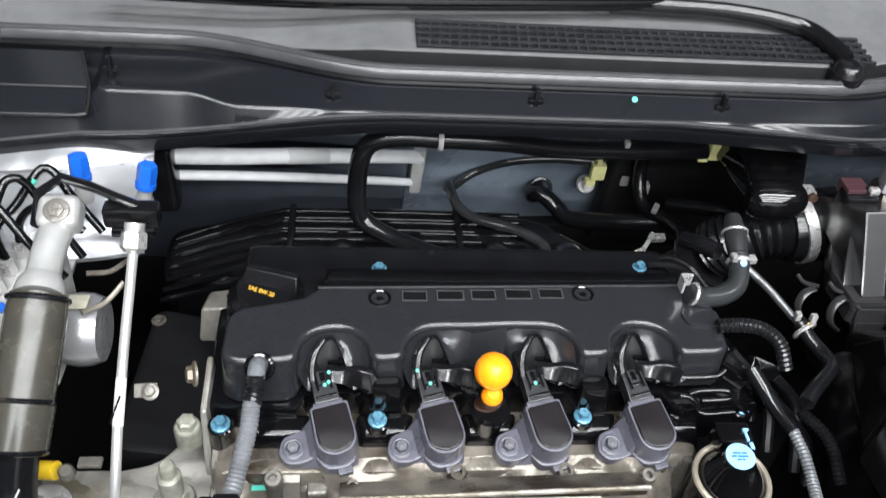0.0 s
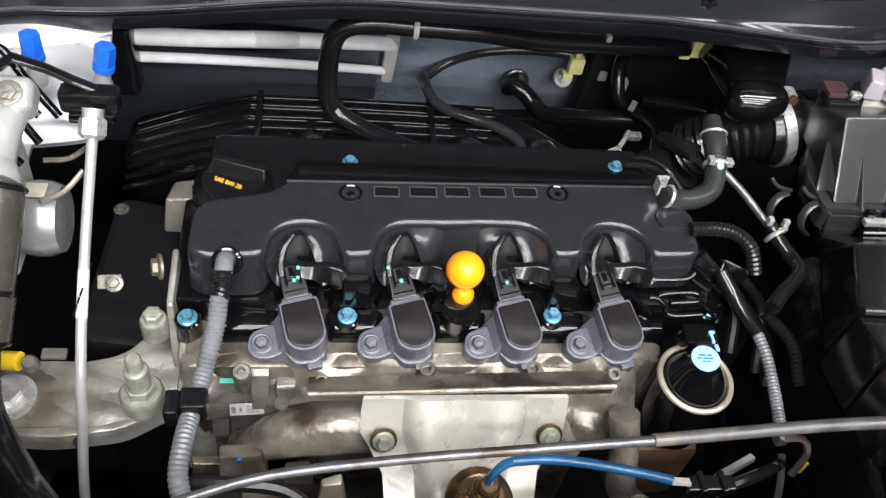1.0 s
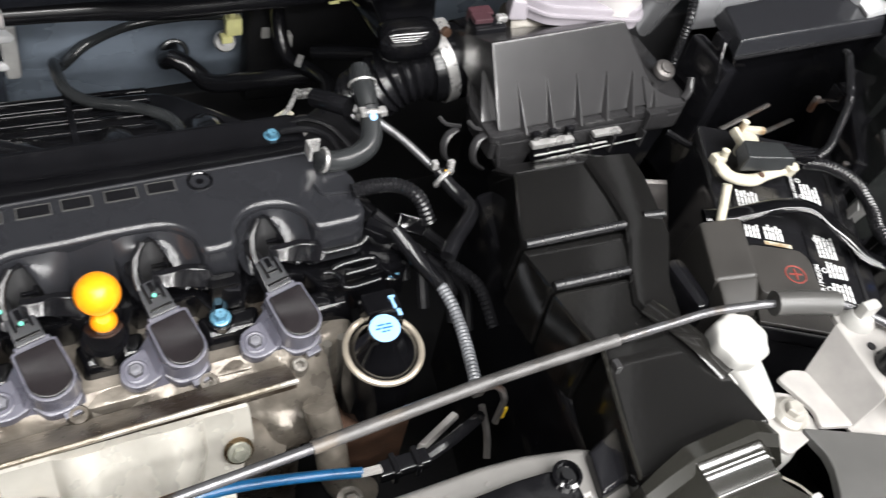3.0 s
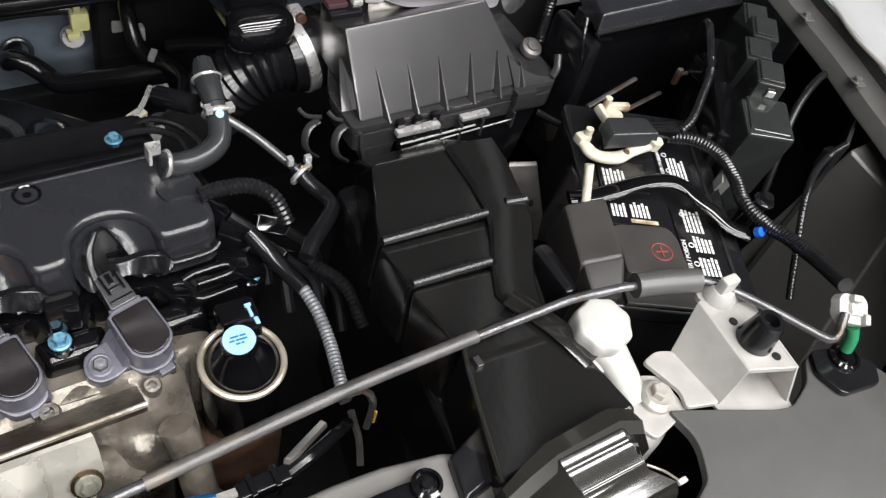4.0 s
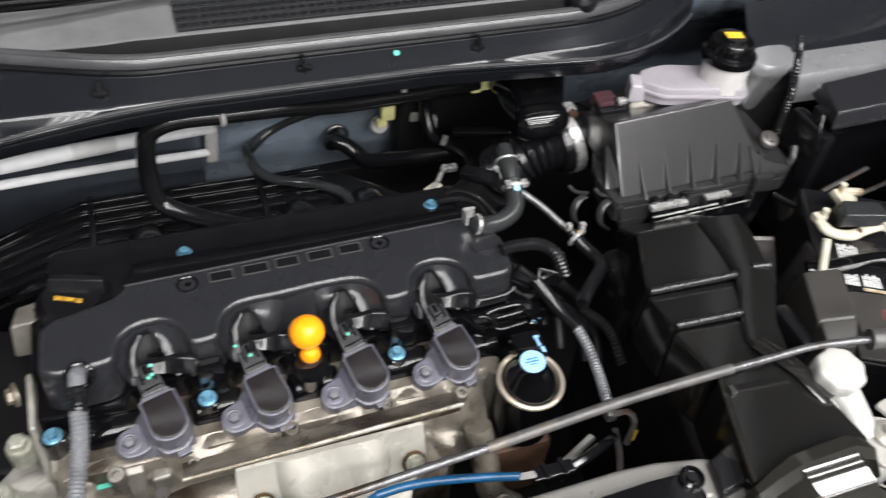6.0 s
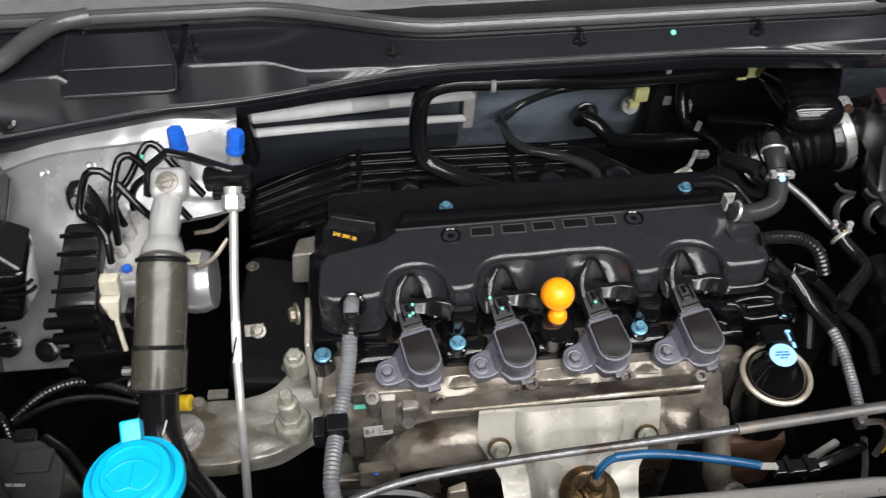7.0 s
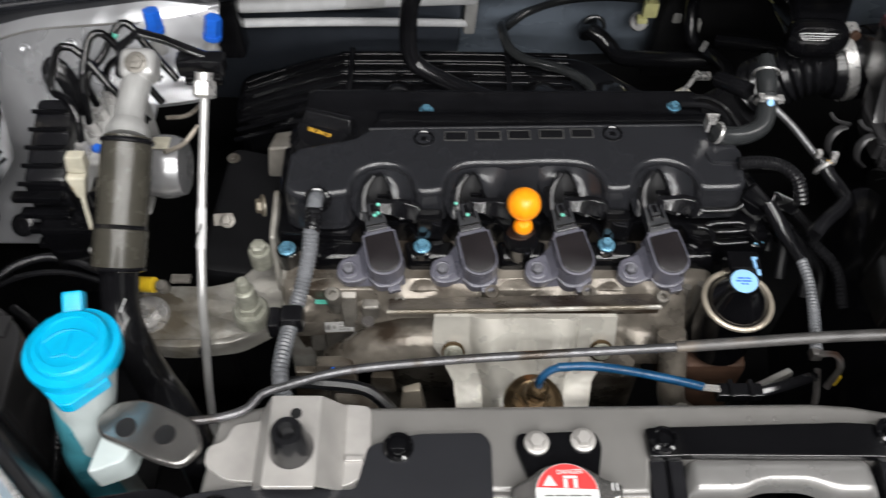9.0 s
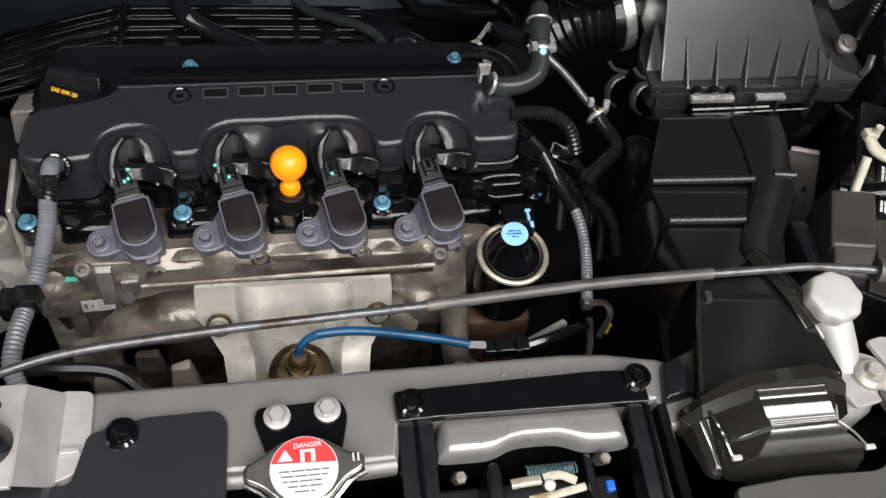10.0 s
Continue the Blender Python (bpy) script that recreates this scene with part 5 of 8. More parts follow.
for i, (x, y, z, a) in enumerate(((0.082, 0.515, 0.785, 35), (0.105, 0.50, 0.775, 50), (0.12, 0.53, 0.77, 20), (0.075, 0.545, 0.79, 60), (0.13, 0.505, 0.745, 30))):
    part("connector", placed(box(-0.014, 0.014, -0.008, 0.008, -0.008, 0.008, 0.002), pose(x, y, z, 20 * i, 15, -a)), "gloss", ch)
    part("lead", tube([(x + 0.01, y - 0.01, z), (x + 0.03, y - 0.025, z - 0.02), (x + 0.03, y - 0.05, z - 0.05)], 0.005, 8), "tape", ch)

# ---- firewall plumbing ----
bt = thing("vacuum_tube", "thick black rubber vacuum tube bending over the firewall", "tube", (-0.2, 0.76, 0.8))
part("tube", tube([(0.213, 0.84, 0.803), (0.156, 0.825, 0.812), (0.076, 0.81, 0.82), (-0.029, 0.79, 0.832), (-0.10, 0.772, 0.851), (-0.17, 0.765, 0.858), (-0.213, 0.765, 0.859), (-0.238, 0.765, 0.852), (-0.2495, 0.765, 0.835), (-0.2535, 0.765, 0.80), (-0.252, 0.762, 0.765), (-0.24, 0.757, 0.748), (-0.2, 0.732, 0.742), (-0.15, 0.692, 0.752), (-0.11, 0.67, 0.75)], 0.0105, 14, 0.006), "rubber", bt)
part("band", torus((-0.169, 0.765, 0.858), 0.0105, 0.003, (1, 0, 0), 20, 6), "res", bt, "translucent band")
part("white_mark", box(0.04, 0.046, 0.795, 0.803, 0.832, 0.839, 0.001), "white", bt)
yc = thing("tube_clip", "pale yellow plastic tube clip on the firewall", "clip", (0.16, 0.82, 0.81), "yellow clips")
part("body", join(box(0.148, 0.176, 0.812, 0.826, 0.806, 0.83, 0.003), box(0.138, 0.15, 0.814, 0.822, 0.803, 0.808, 0.001)), "pale_yellow", yc)
yc = thing("tube_clip", "pale yellow plastic clip holding a thin hose", "clip", (0.067, 0.94, 0.70), "yellow clips")
part("body", join(box(0.058, 0.078, 0.93, 0.944, 0.688, 0.712, 0.003), box(0.062, 0.07, 0.93, 0.942, 0.713, 0.722, 0.002), box(0.052, 0.066, 0.928, 0.94, 0.68, 0.689, 0.002)), "pale_yellow", yc)
for (x, y, z) in ((0.106, 0.935, 0.69), (0.122, 0.90, 0.7)):
    single("plastic_plug", box(x - 0.006, x + 0.006, y - 0.006, y + 0.006, z - 0.009, z + 0.009, 0.002), "white", "small white plastic plug on the firewall", "plug", (x, y, z), "white plugs")
h = thing("thin_hose", "thin grey rubber hose curving over the firewall", "hose", (-0.05, 0.95, 0.65))
part("hose", tube([(0.075, 0.945, 0.709), (0.01, 0.955, 0.706), (-0.05, 0.957, 0.698), (-0.095, 0.962, 0.675), (-0.128, 0.94, 0.664), (-0.134, 0.915, 0.688), (-0.132, 0.866, 0.702), (-0.126, 0.848, 0.701), (-0.109, 0.831, 0.7), (-0.087, 0.821, 0.7), (-0.065, 0.812, 0.7), (-0.039, 0.792, 0.7), (-0.031, 0.767, 0.703), (-0.033, 0.736, 0.706)], 0.0066, 10, 0.006), "rubber_grey", h)
h = thing("heater_hose", "black heater hose on the firewall spigot", "hose", (0.02, 0.96, 0.62))
part("hose", tube([(0.0, 0.985, 0.64), (-0.01, 0.955, 0.645), (-0.004, 0.945, 0.655), (0.008, 0.94, 0.65), (0.022, 0.93, 0.64), (0.037, 0.91, 0.638), (0.088, 0.88, 0.66), (0.14, 0.86, 0.675)], 0.0115, 12, 0.006), "rubber", h)
part("collar", torus((0.003, 0.968, 0.645), 0.015, 0.003, (0, -1, 0.3), 24, 8), "rubber_grey", h)
h = thing("heater_hose", "black rubber heater hose beside the throttle body", "hose", (0.14, 0.85, 0.68))
part("hose", tube([(0.112, 0.90, 0.76), (0.112, 0.905, 0.727), (0.116, 0.88, 0.693), (0.134, 0.85, 0.692), (0.139, 0.80, 0.71), (0.118, 0.74, 0.726)], 0.009, 12, 0.006), "rubber", h)
part("second_hose", tube([(0.145, 0.87, 0.70), (0.2, 0.83, 0.72), (0.25, 0.8, 0.72)], 0.009, 10, 0.008), "rubber", h)
single("grommet_bolt", join(lathe([(0.014, 0), (0.012, 0.004)], (0.062, 0.955, 0.665), (0, -0.9, 0.4), 16), lathe([(0.007, 0.003), (0.006, 0.012)], (0.062, 0.955, 0.665), (0, -0.9, 0.4), 10)), "zinc", "steel bolt in a black firewall grommet", "bolt", (0.062, 0.955, 0.665))
tb = thing("throttle_body", "dark throttle body with steel clips and leads", "throttle body", (0.1, 0.78, 0.66))
part("body", lathe([(0.04, -0.05), (0.042, 0.0), (0.036, 0.006), (0.03, 0.04)], (0.10, 0.76, 0.64), (0.4, 0, 0.9), 24), "steel_dark", tb)
part("lever", box(0.06, 0.10, 0.742, 0.75, 0.68, 0.70, 0.003), "zinc", tb)
for i, (x, y, z, s) in enumerate(((0.112, 0.80, 0.70, 0.010), (0.075, 0.76, 0.705, 0.012), (0.12, 0.845, 0.71, 0.008), (0.055, 0.735, 0.71, 0.007))):
    part("fitting", placed(box(-s, s, -s * 0.45, s * 0.45, -s * 0.4, s * 0.4, 0.001), pose(x, y, z, 10, 0, 30 * i)), "cream" if i % 2 else "zinc", tb, "pale fitting")
part("cable", tube([(0.05, 0.735, 0.708), (0.08, 0.76, 0.715), (0.10, 0.79, 0.715)], 0.0028, 6), "zinc", tb)
part("black_housing", hexa([(0.085, 0.955, 0.56), (0.30, 0.955, 0.56), (0.30, 0.99, 0.56), (0.085, 0.99, 0.56), (0.085, 0.925, 0.73), (0.30, 0.90, 0.78), (0.30, 0.95, 0.80), (0.085, 0.96, 0.74)], 0.01), "pit", tb, "dark backing behind the throttle body")
part("side_lead", tube([(0.035, 0.655, 0.785), (0.06, 0.66, 0.792), (0.085, 0.652, 0.785), (0.1, 0.63, 0.775)], 0.003, 6, ribs=0.003), "loom_black", tb)

# refrigerant pipes along the firewall
ac = thing("refrigerant_pipes", "pair of bare aluminium refrigerant pipes before the firewall", "pipe", (-0.3, 0.87, 0.75))
part("thick_pipe", tube([(-0.447, 0.775, 0.8215), (-0.38, 0.813, 0.796), (-0.3, 0.861, 0.766), (-0.19, 0.925, 0.724), (-0.172, 0.94, 0.712)], 0.0092, 14, 0.02), "alu_pipe", ac)
part("thin_pipe", tube([(-0.446, 0.78, 0.793), (-0.38, 0.818, 0.766), (-0.3, 0.866, 0.73), (-0.20, 0.925, 0.684), (-0.176, 0.945, 0.668)], 0.0056, 12, 0.02), "alu_pipe", ac)
part("end_block", hexa([(-0.185, 0.935, 0.655), (-0.168, 0.935, 0.655), (-0.168, 0.965, 0.655), (-0.185, 0.965, 0.655), (-0.182, 0.93, 0.728), (-0.163, 0.93, 0.728), (-0.163, 0.965, 0.728), (-0.182, 0.965, 0.728)], 0.005), "alu_satin", ac, "aluminium end block")
part("label_sleeve", tube([(-0.335, 0.84, 0.7792), (-0.29, 0.867, 0.7622)], 0.0096, 14), "print", ac, "printed white sleeve")
part("bracket", box(-0.475, -0.44, 0.755, 0.785, 0.76, 0.84, 0.006), "black", ac, "black bracket at the pipe ends")

# ---- left corner: refrigerant hose, brake unit, washer neck ----
hs = thing("refrigerant_hose", "thick refrigerant hose with an olive grey muffler sleeve", "hose", (-0.49, 0.46, 0.8))
part("block", placed(box(-0.016, 0.016, -0.014, 0.014, -0.012, 0.012, 0.007, 3), pose(-0.483, 0.572, 0.905, 25, 0, 0)), "alu_tube", hs, "bare aluminium end block")
part("bolt", hexbolt((-0.482, 0.564, 0.916), (0, -0.5, 0.85), 0.0065, 0.004), "alu", hs)
part("elbow", tube([(-0.484, 0.57, 0.897), (-0.4855, 0.555, 0.897), (-0.487, 0.535, 0.89), (-0.4865, 0.518, 0.885)], 0.0125, 16, 0.004), "alu_tube", hs, "bare aluminium elbow")
part("ferrule", tube([(-0.4865, 0.52, 0.887), (-0.486, 0.505, 0.882)], 0.0175, 20, 0.004, radii=[0.014, 0.018, 0.018]), "alu_tube", hs, "crimped aluminium ferrule")
part("sleeve", tube([(-0.4855, 0.506, 0.883), (-0.4875, 0.475, 0.861), (-0.491, 0.44, 0.833)], 0.0215, 24, 0.006, radii=[0.02, 0.0215, 0.0215, 0.0215, 0.0215, 0.0215]), "olive", hs, "olive grey muffler sleeve")
part("lower_sleeve", tube([(-0.4905, 0.444, 0.836), (-0.4945, 0.42, 0.812)], 0.0228, 24, 0.006), "olive", hs, "olive grey lower sleeve")
for p, d in (((-0.4857, 0.503, 0.881), (0.05, 0.8, 0.6)), ((-0.4905, 0.4445, 0.8365), (0.05, 0.8, 0.6)), ((-0.4945, 0.42, 0.812), (0.05, 0.75, 0.65))):
    part("ring", torus(p, 0.0205 if d[1] > 0.78 else 0.0215, 0.0024, d, 32, 8), "satin", hs)
part("rubber_hose", tube([(-0.494, 0.425, 0.816), (-0.498, 0.405, 0.785), (-0.493, 0.385, 0.768), (-0.477, 0.36, 0.762), (-0.455, 0.33, 0.775), (-0.43, 0.298, 0.79), (-0.41, 0.27, 0.775), (-0.4, 0.25, 0.72)], 0.0165, 16, 0.006), "rubber", hs, "black rubber hose")
part("print", bars([(-0.016, 0.016)], pose(-0.4885, 0.4, 0.798, 60, 0, 85), 12, 0.0014), "print", hs)

tp = thing("refrigerant_pipe", "thin bare aluminium refrigerant pipe with a hexagon nut", "pipe", (-0.44, 0.5, 0.78))
part("pipe", tube([(-0.4335, 0.574, 0.874), (-0.436, 0.55, 0.848), (-0.4385, 0.525, 0.822), (-0.4385, 0.495, 0.802), (-0.4375, 0.462, 0.783), (-0.4365, 0.44, 0.768), (-0.437, 0.422, 0.748), (-0.4385, 0.405, 0.715), (-0.4425, 0.386, 0.67), (-0.445, 0.36, 0.61)], 0.0041, 14, 0.01), "alu_tube", tp)
part("nut", join(lathe([(0.0075, -0.01), (0.0105, -0.007), (0.0105, 0.004), (0.009, 0.006)], (-0.4333, 0.576, 0.878), (0.05, 0.65, 0.75), 6), lathe([(0.008, 0.006), (0.0085, 0.013)], (-0.4333, 0.576, 0.878), (0.05, 0.65, 0.75), 14)), "zinc", tp, "bright hexagon nut")
part("print_band", tube([(-0.4385, 0.495, 0.802), (-0.4375, 0.462, 0.783)], 0.0044, 14), "print", tp, "white printed band")
part("print", bars([(-0.028, 0.028)], pose(-0.438, 0.479, 0.7985, 30, 5, 88), 14, 0.0016), "satin", tp)
for n, (bx, by, bz, ax) in enumerate(((-0.4885, 0.645, 0.9, (0.03, 0.12, 1)), (-0.4355, 0.65, 0.889, (0.22, 0.1, 1)))):
    cp = thing("service_cap", "bright blue plastic refrigerant service cap on an aluminium port", "cap", (bx, by, bz), "service caps")
    part("cap", join(lathe([(0.0084, -0.011), (0.0087, 0.003), (0.008, 0.0095), (0.006, 0.0105)], (bx, by, bz), ax, 6), lathe([(0.009, -0.0135), (0.009, -0.009)], (bx, by, bz), ax, 16)), "blue", cp)
    part("port", lathe([(0.008, -0.035), (0.0085, -0.026), (0.0065, -0.022), (0.0065, -0.0135)], (bx, by, bz), ax, 16), "alu_tube", cp, "aluminium port")
br = thing("pipe_bracket", "black bracket carrying the refrigerant fittings", "bracket", (-0.46, 0.6, 0.88))
part("yoke", tube([(-0.51, 0.583, 0.885), (-0.503, 0.59, 0.912), (-0.485, 0.596, 0.923), (-0.466, 0.6, 0.912), (-0.45, 0.605, 0.898), (-0.425, 0.605, 0.885)], 0.0052, 10, straight=True, flat=0.6), "black", br)
part("arm", box(-0.462, -0.417, 0.594, 0.612, 0.872, 0.892, 0.004), "black", br)
part("arm_web", box(-0.455, -0.42, 0.588, 0.595, 0.868, 0.876, 0.002), "gloss", br)

ab = thing("brake_modulator", "black and aluminium brake modulator with pipe ports", "brake unit", (-0.56, 0.54, 0.75))
part("valve_block", hexa([(-0.565, 0.52, 0.76), (-0.50, 0.52, 0.76), (-0.50, 0.60, 0.76), (-0.565, 0.60, 0.76), (-0.562, 0.523, 0.832), (-0.505, 0.523, 0.832), (-0.497, 0.60, 0.845), (-0.555, 0.60, 0.845)], 0.004), "alu_satin", ab, "machined aluminium valve block")
part("control_box", hexa([(-0.6, 0.49, 0.72), (-0.555, 0.485, 0.72), (-0.56, 0.585, 0.72), (-0.605, 0.585, 0.72), (-0.596, 0.50, 0.83), (-0.556, 0.50, 0.83), (-0.556, 0.575, 0.866), (-0.59, 0.575, 0.866)], 0.006), "satin", ab, "black ribbed control box")
for i in range(5):
    part("rib", box(-0.6, -0.555, 0.482, 0.492, 0.735 + i * 0.022, 0.743 + i * 0.022, 0.002), "gloss", ab)
part("connector_box", box(-0.585, -0.515, 0.47, 0.52, 0.70, 0.80, 0.006), "gloss", ab)
for i in range(5):
    part("box_rib", tube([(-0.597 + 0.0015 * i, 0.4985 + 0.0155 * i, 0.8315 + 0.0075 * i), (-0.557, 0.4985 + 0.0155 * i, 0.8315 + 0.0075 * i)], 0.0022, 8), "gloss", ab)
for i in range(4):
    part("slot", box(-0.545, -0.515, 0.466, 0.472, 0.71 + i * 0.02, 0.715 + i * 0.02, 0.001), "zinc", ab)
part("motor", tube([(-0.497, 0.545, 0.805), (-0.48, 0.545, 0.805), (-0.462, 0.545, 0.805)], 0.03, 28, 0.006, radii=[0.029, 0.029, 0.031, 0.0315, 0.03, 0.027]), "alu_bright", ab, "bright aluminium motor can")
part("motor_label", box(-0.484, -0.468, 0.535, 0.55, 0.8385, 0.8405, 0.001), "cream", ab)
for n, (px, py, pz) in enumerate(((-0.545, 0.535, 0.838), (-0.541, 0.556, 0.842), (-0.537, 0.575, 0.845), (-0.532, 0.594, 0.848))):
    p = part("port_nut", lathe([(0.0065, -0.004), (0.0065, 0.007), (0.0045, 0.01)], (px, py, pz), (0, -0.1, 1), 6), "zinc", ab, "pipe union nut")
    if n == 0:
        part("dot", lathe([(0.0042, -0.004), (0.0045, 0.003), (0.003, 0.0045)], (px + 0.011, py + 0.003, pz - 0.002), (0, -0.4, 1), 14), "blue", p, "blue plug")
part("hook", tube([(-0.568, 0.60, 0.82), (-0.575, 0.612, 0.85), (-0.585, 0.618, 0.868), (-0.596, 0.618, 0.862), (-0.597, 0.615, 0.848)], 0.009, 8, 0.006, flat=0.35), "rubber", ab, "black rubber hook")
LINES = [[(-0.545, 0.536, 0.845), (-0.5455, 0.548, 0.866), (-0.554, 0.56, 0.876), (-0.569, 0.569, 0.879), (-0.5665, 0.577, 0.892), (-0.557, 0.585, 0.912), (-0.548, 0.587, 0.914), (-0.538, 0.585, 0.908), (-0.514, 0.572, 0.876), (-0.49, 0.565, 0.845)],
         [(-0.541, 0.556, 0.85), (-0.539, 0.562, 0.872), (-0.537, 0.572, 0.894), (-0.532, 0.588, 0.912), (-0.526, 0.596, 0.920), (-0.515, 0.60, 0.914), (-0.496, 0.592, 0.877), (-0.48, 0.585, 0.85)],
         [(-0.537, 0.576, 0.85), (-0.542, 0.581, 0.876), (-0.537, 0.59, 0.885), (-0.527, 0.60, 0.893), (-0.515, 0.612, 0.909), (-0.508, 0.619, 0.915), (-0.5, 0.62, 0.911), (-0.488, 0.611, 0.896), (-0.465, 0.6, 0.865)],
         [(-0.532, 0.594, 0.853), (-0.53, 0.60, 0.872), (-0.52, 0.604, 0.884), (-0.505, 0.606, 0.886), (-0.48, 0.60, 0.865)]]
bl = thing("brake_lines", "black coated brake lines bending over the modulator", "brake line", (-0.53, 0.58, 0.85))
for L in LINES:
    part("line", tube(L, 0.0036, 10, 0.004), "gloss", bl)
part("paint_ring", tube([(-0.518, 0.609, 0.904), (-0.514, 0.613, 0.9095)], 0.004, 10), "mint", bl, "mint paint ring")
for i, (a, b) in enumerate((((-0.475, 0.57, 0.845), (-0.441, 0.585, 0.85)), ((-0.47, 0.53, 0.84), (-0.443, 0.56, 0.845)))):
    single("steel_line", tube([a, ((a[0] + b[0]) / 2, (a[1] + b[1]) / 2, a[2] - 0.004), b], 0.0022, 8, 0.004), "alu_dirty", "thin plain steel line behind the refrigerant pipe", "pipe", a, "steel lines")
wc = thing("wheel_sensor_plug", "cream plastic sensor plug with a tie strap", "plug", (-0.55, 0.50, 0.82))
part("body", join(hexa([(-0.546, 0.494, 0.85), (-0.528, 0.494, 0.85), (-0.528, 0.508, 0.85), (-0.546, 0.508, 0.85), (-0.543, 0.496, 0.868), (-0.527, 0.496, 0.868), (-0.527, 0.506, 0.868), (-0.543, 0.506, 0.868)], 0.002),
                  hexa([(-0.541, 0.484, 0.828), (-0.534, 0.484, 0.828), (-0.534, 0.494, 0.828), (-0.541, 0.494, 0.828), (-0.547, 0.489, 0.849), (-0.529, 0.489, 0.849), (-0.529, 0.503, 0.849), (-0.547, 0.503, 0.849)], 0.002)), "cream", wc)
part("strap", tube([(-0.537, 0.488, 0.832), (-0.534, 0.476, 0.816), (-0.531, 0.467, 0.806)], 0.0022, 8), "cream", wc)
part("socket", box(-0.526, -0.512, 0.478, 0.5, 0.815, 0.842, 0.003), "gloss", wc)

rb = thing("relay_box", "black relay box with wire leads on the inner fender", "relay box", (-0.68, 0.52, 0.76))
part("box", hexa([(-0.695, 0.505, 0.805), (-0.628, 0.505, 0.808), (-0.622, 0.555, 0.808), (-0.695, 0.555, 0.805), (-0.682, 0.505, 0.872), (-0.605, 0.505, 0.872), (-0.605, 0.55, 0.885), (-0.675, 0.55, 0.885)], 0.008), "gloss", rb)
part("lid", hexa([(-0.68, 0.508, 0.873), (-0.607, 0.508, 0.873), (-0.605, 0.55, 0.885), (-0.672, 0.55, 0.885), (-0.664, 0.514, 0.893), (-0.628, 0.514, 0.893), (-0.621, 0.547, 0.9), (-0.652, 0.547, 0.902)], 0.0025), "black", rb)
for zz in (0.853, 0.862):
    part("rim", tube([(-0.676, 0.5035, zz), (-0.655, 0.5025, zz), (-0.65, 0.5025, zz - 0.003), (-0.612, 0.503, zz - 0.002), (-0.603, 0.51, zz)], 0.0018, 8, 0.006), "gloss", rb)
part("strap", box(-0.645, -0.637, 0.5, 0.5045, 0.84, 0.873, 0.001), "gloss", rb)
part("clip", box(-0.652, -0.632, 0.54, 0.556, 0.902, 0.912, 0.003), "black", rb)
for i in range(3):
    part("wire", tube([(-0.69, 0.487, 0.83 - 0.012 * i), (-0.66, 0.483, 0.832 - 0.012 * i), (-0.632, 0.486, 0.827 - 0.012 * i)], 0.0015, 6), "gloss", rb)
part("loom", tube([(-0.70, 0.49, 0.71), (-0.705, 0.45, 0.72), (-0.69, 0.42, 0.72), (-0.66, 0.39, 0.74), (-0.63, 0.37, 0.77)], 0.006, 10, ribs=0.004), "loom_black", rb, "black corrugated lead")
for gx, gy, gz, r in ((-0.675, 0.535, 0.742, 0.013), (-0.638, 0.53, 0.735, 0.012)):
    single("panel_grommet", lathe([(r, 0), (r, 0.004), (r * 0.7, 0.006), (r * 0.5, 0.006), (r * 0.4, 0.003)], (gx, gy, gz), (0, -0.7, 0.7), 18), "rubber", "black rubber grommet with a bolt in the panel", "grommet", (gx, gy, gz), "grommets")

wn = thing("washer_bottle", "translucent washer bottle neck with a bright cyan cap", "washer bottle", (-0.465, 0.27, 0.7))
part("neck", tube([(-0.466, 0.285, 0.899), (-0.4675, 0.28, 0.883), (-0.47, 0.274, 0.862), (-0.4735, 0.265, 0.83), (-0.477, 0.258, 0.79), (-0.479, 0.25, 0.6)], 0.02, 24, 0.008, radii=[0.027, 0.0195, 0.0165, 0.0158, 0.0158, 0.0158, 0.0158]), "milk", wn)
part("fluid", tube([(-0.4755, 0.272, 0.862), (-0.477, 0.2665, 0.845), (-0.479, 0.2605, 0.82), (-0.481, 0.2535, 0.785), (-0.482, 0.247, 0.6)], 0.017, 24, 0.008, radii=[0.0165, 0.017, 0.0165, 0.0165]), "fluid", wn, "blue washer fluid seen through the neck")
cap = part("cap", lathe([(0.0315, -0.006), (0.0325, 0.0), (0.0318, 0.004), (0.0265, 0.0045), (0.0262, 0.009), (0.0245, 0.0108), (0.02, 0.0112), (0.0195, 0.0098), (0.0, 0.0098)], (-0.4665, 0.2855, 0.902), (0, 0.03, 1), 40), "cyan", wn, "bright cyan flip cap")
part("hinge", placed(box(-0.007, 0.007, 0.0, 0.017, -0.002, 0.009, 0.002), pose(-0.472, 0.313, 0.901, 25, 0, 8)), "cyan", cap)
part("tab", prism(rounded([(-0.494, 0.268), (-0.468, 0.246), (-0.46, 0.246), (-0.438, 0.267), (-0.455, 0.275)], 0.005), 0.889, 0.8985, 0.002), "cyan", cap)
part("wiper_symbol", join(*[tube(p, 0.0007, 5, 0.003) for p in ([(-0.484, 0.2845, 0.9119), (-0.4755, 0.293, 0.9119), (-0.466, 0.2955, 0.9119), (-0.456, 0.293, 0.9119), (-0.4485, 0.2865, 0.9119), (-0.458, 0.2735, 0.9119), (-0.466, 0.2765, 0.9119), (-0.474, 0.274, 0.9119), (-0.484, 0.2845, 0.9119)], [(-0.4665, 0.2765, 0.9119), (-0.4662, 0.294, 0.9119)])]), "cyan_dark", cap)
part("hole", lathe([(0.003, 0), (0.003, 0.001)], (-0.452, 0.243, 0.845), (0.3, -0.9, 0.2), 10), "satin", wn)
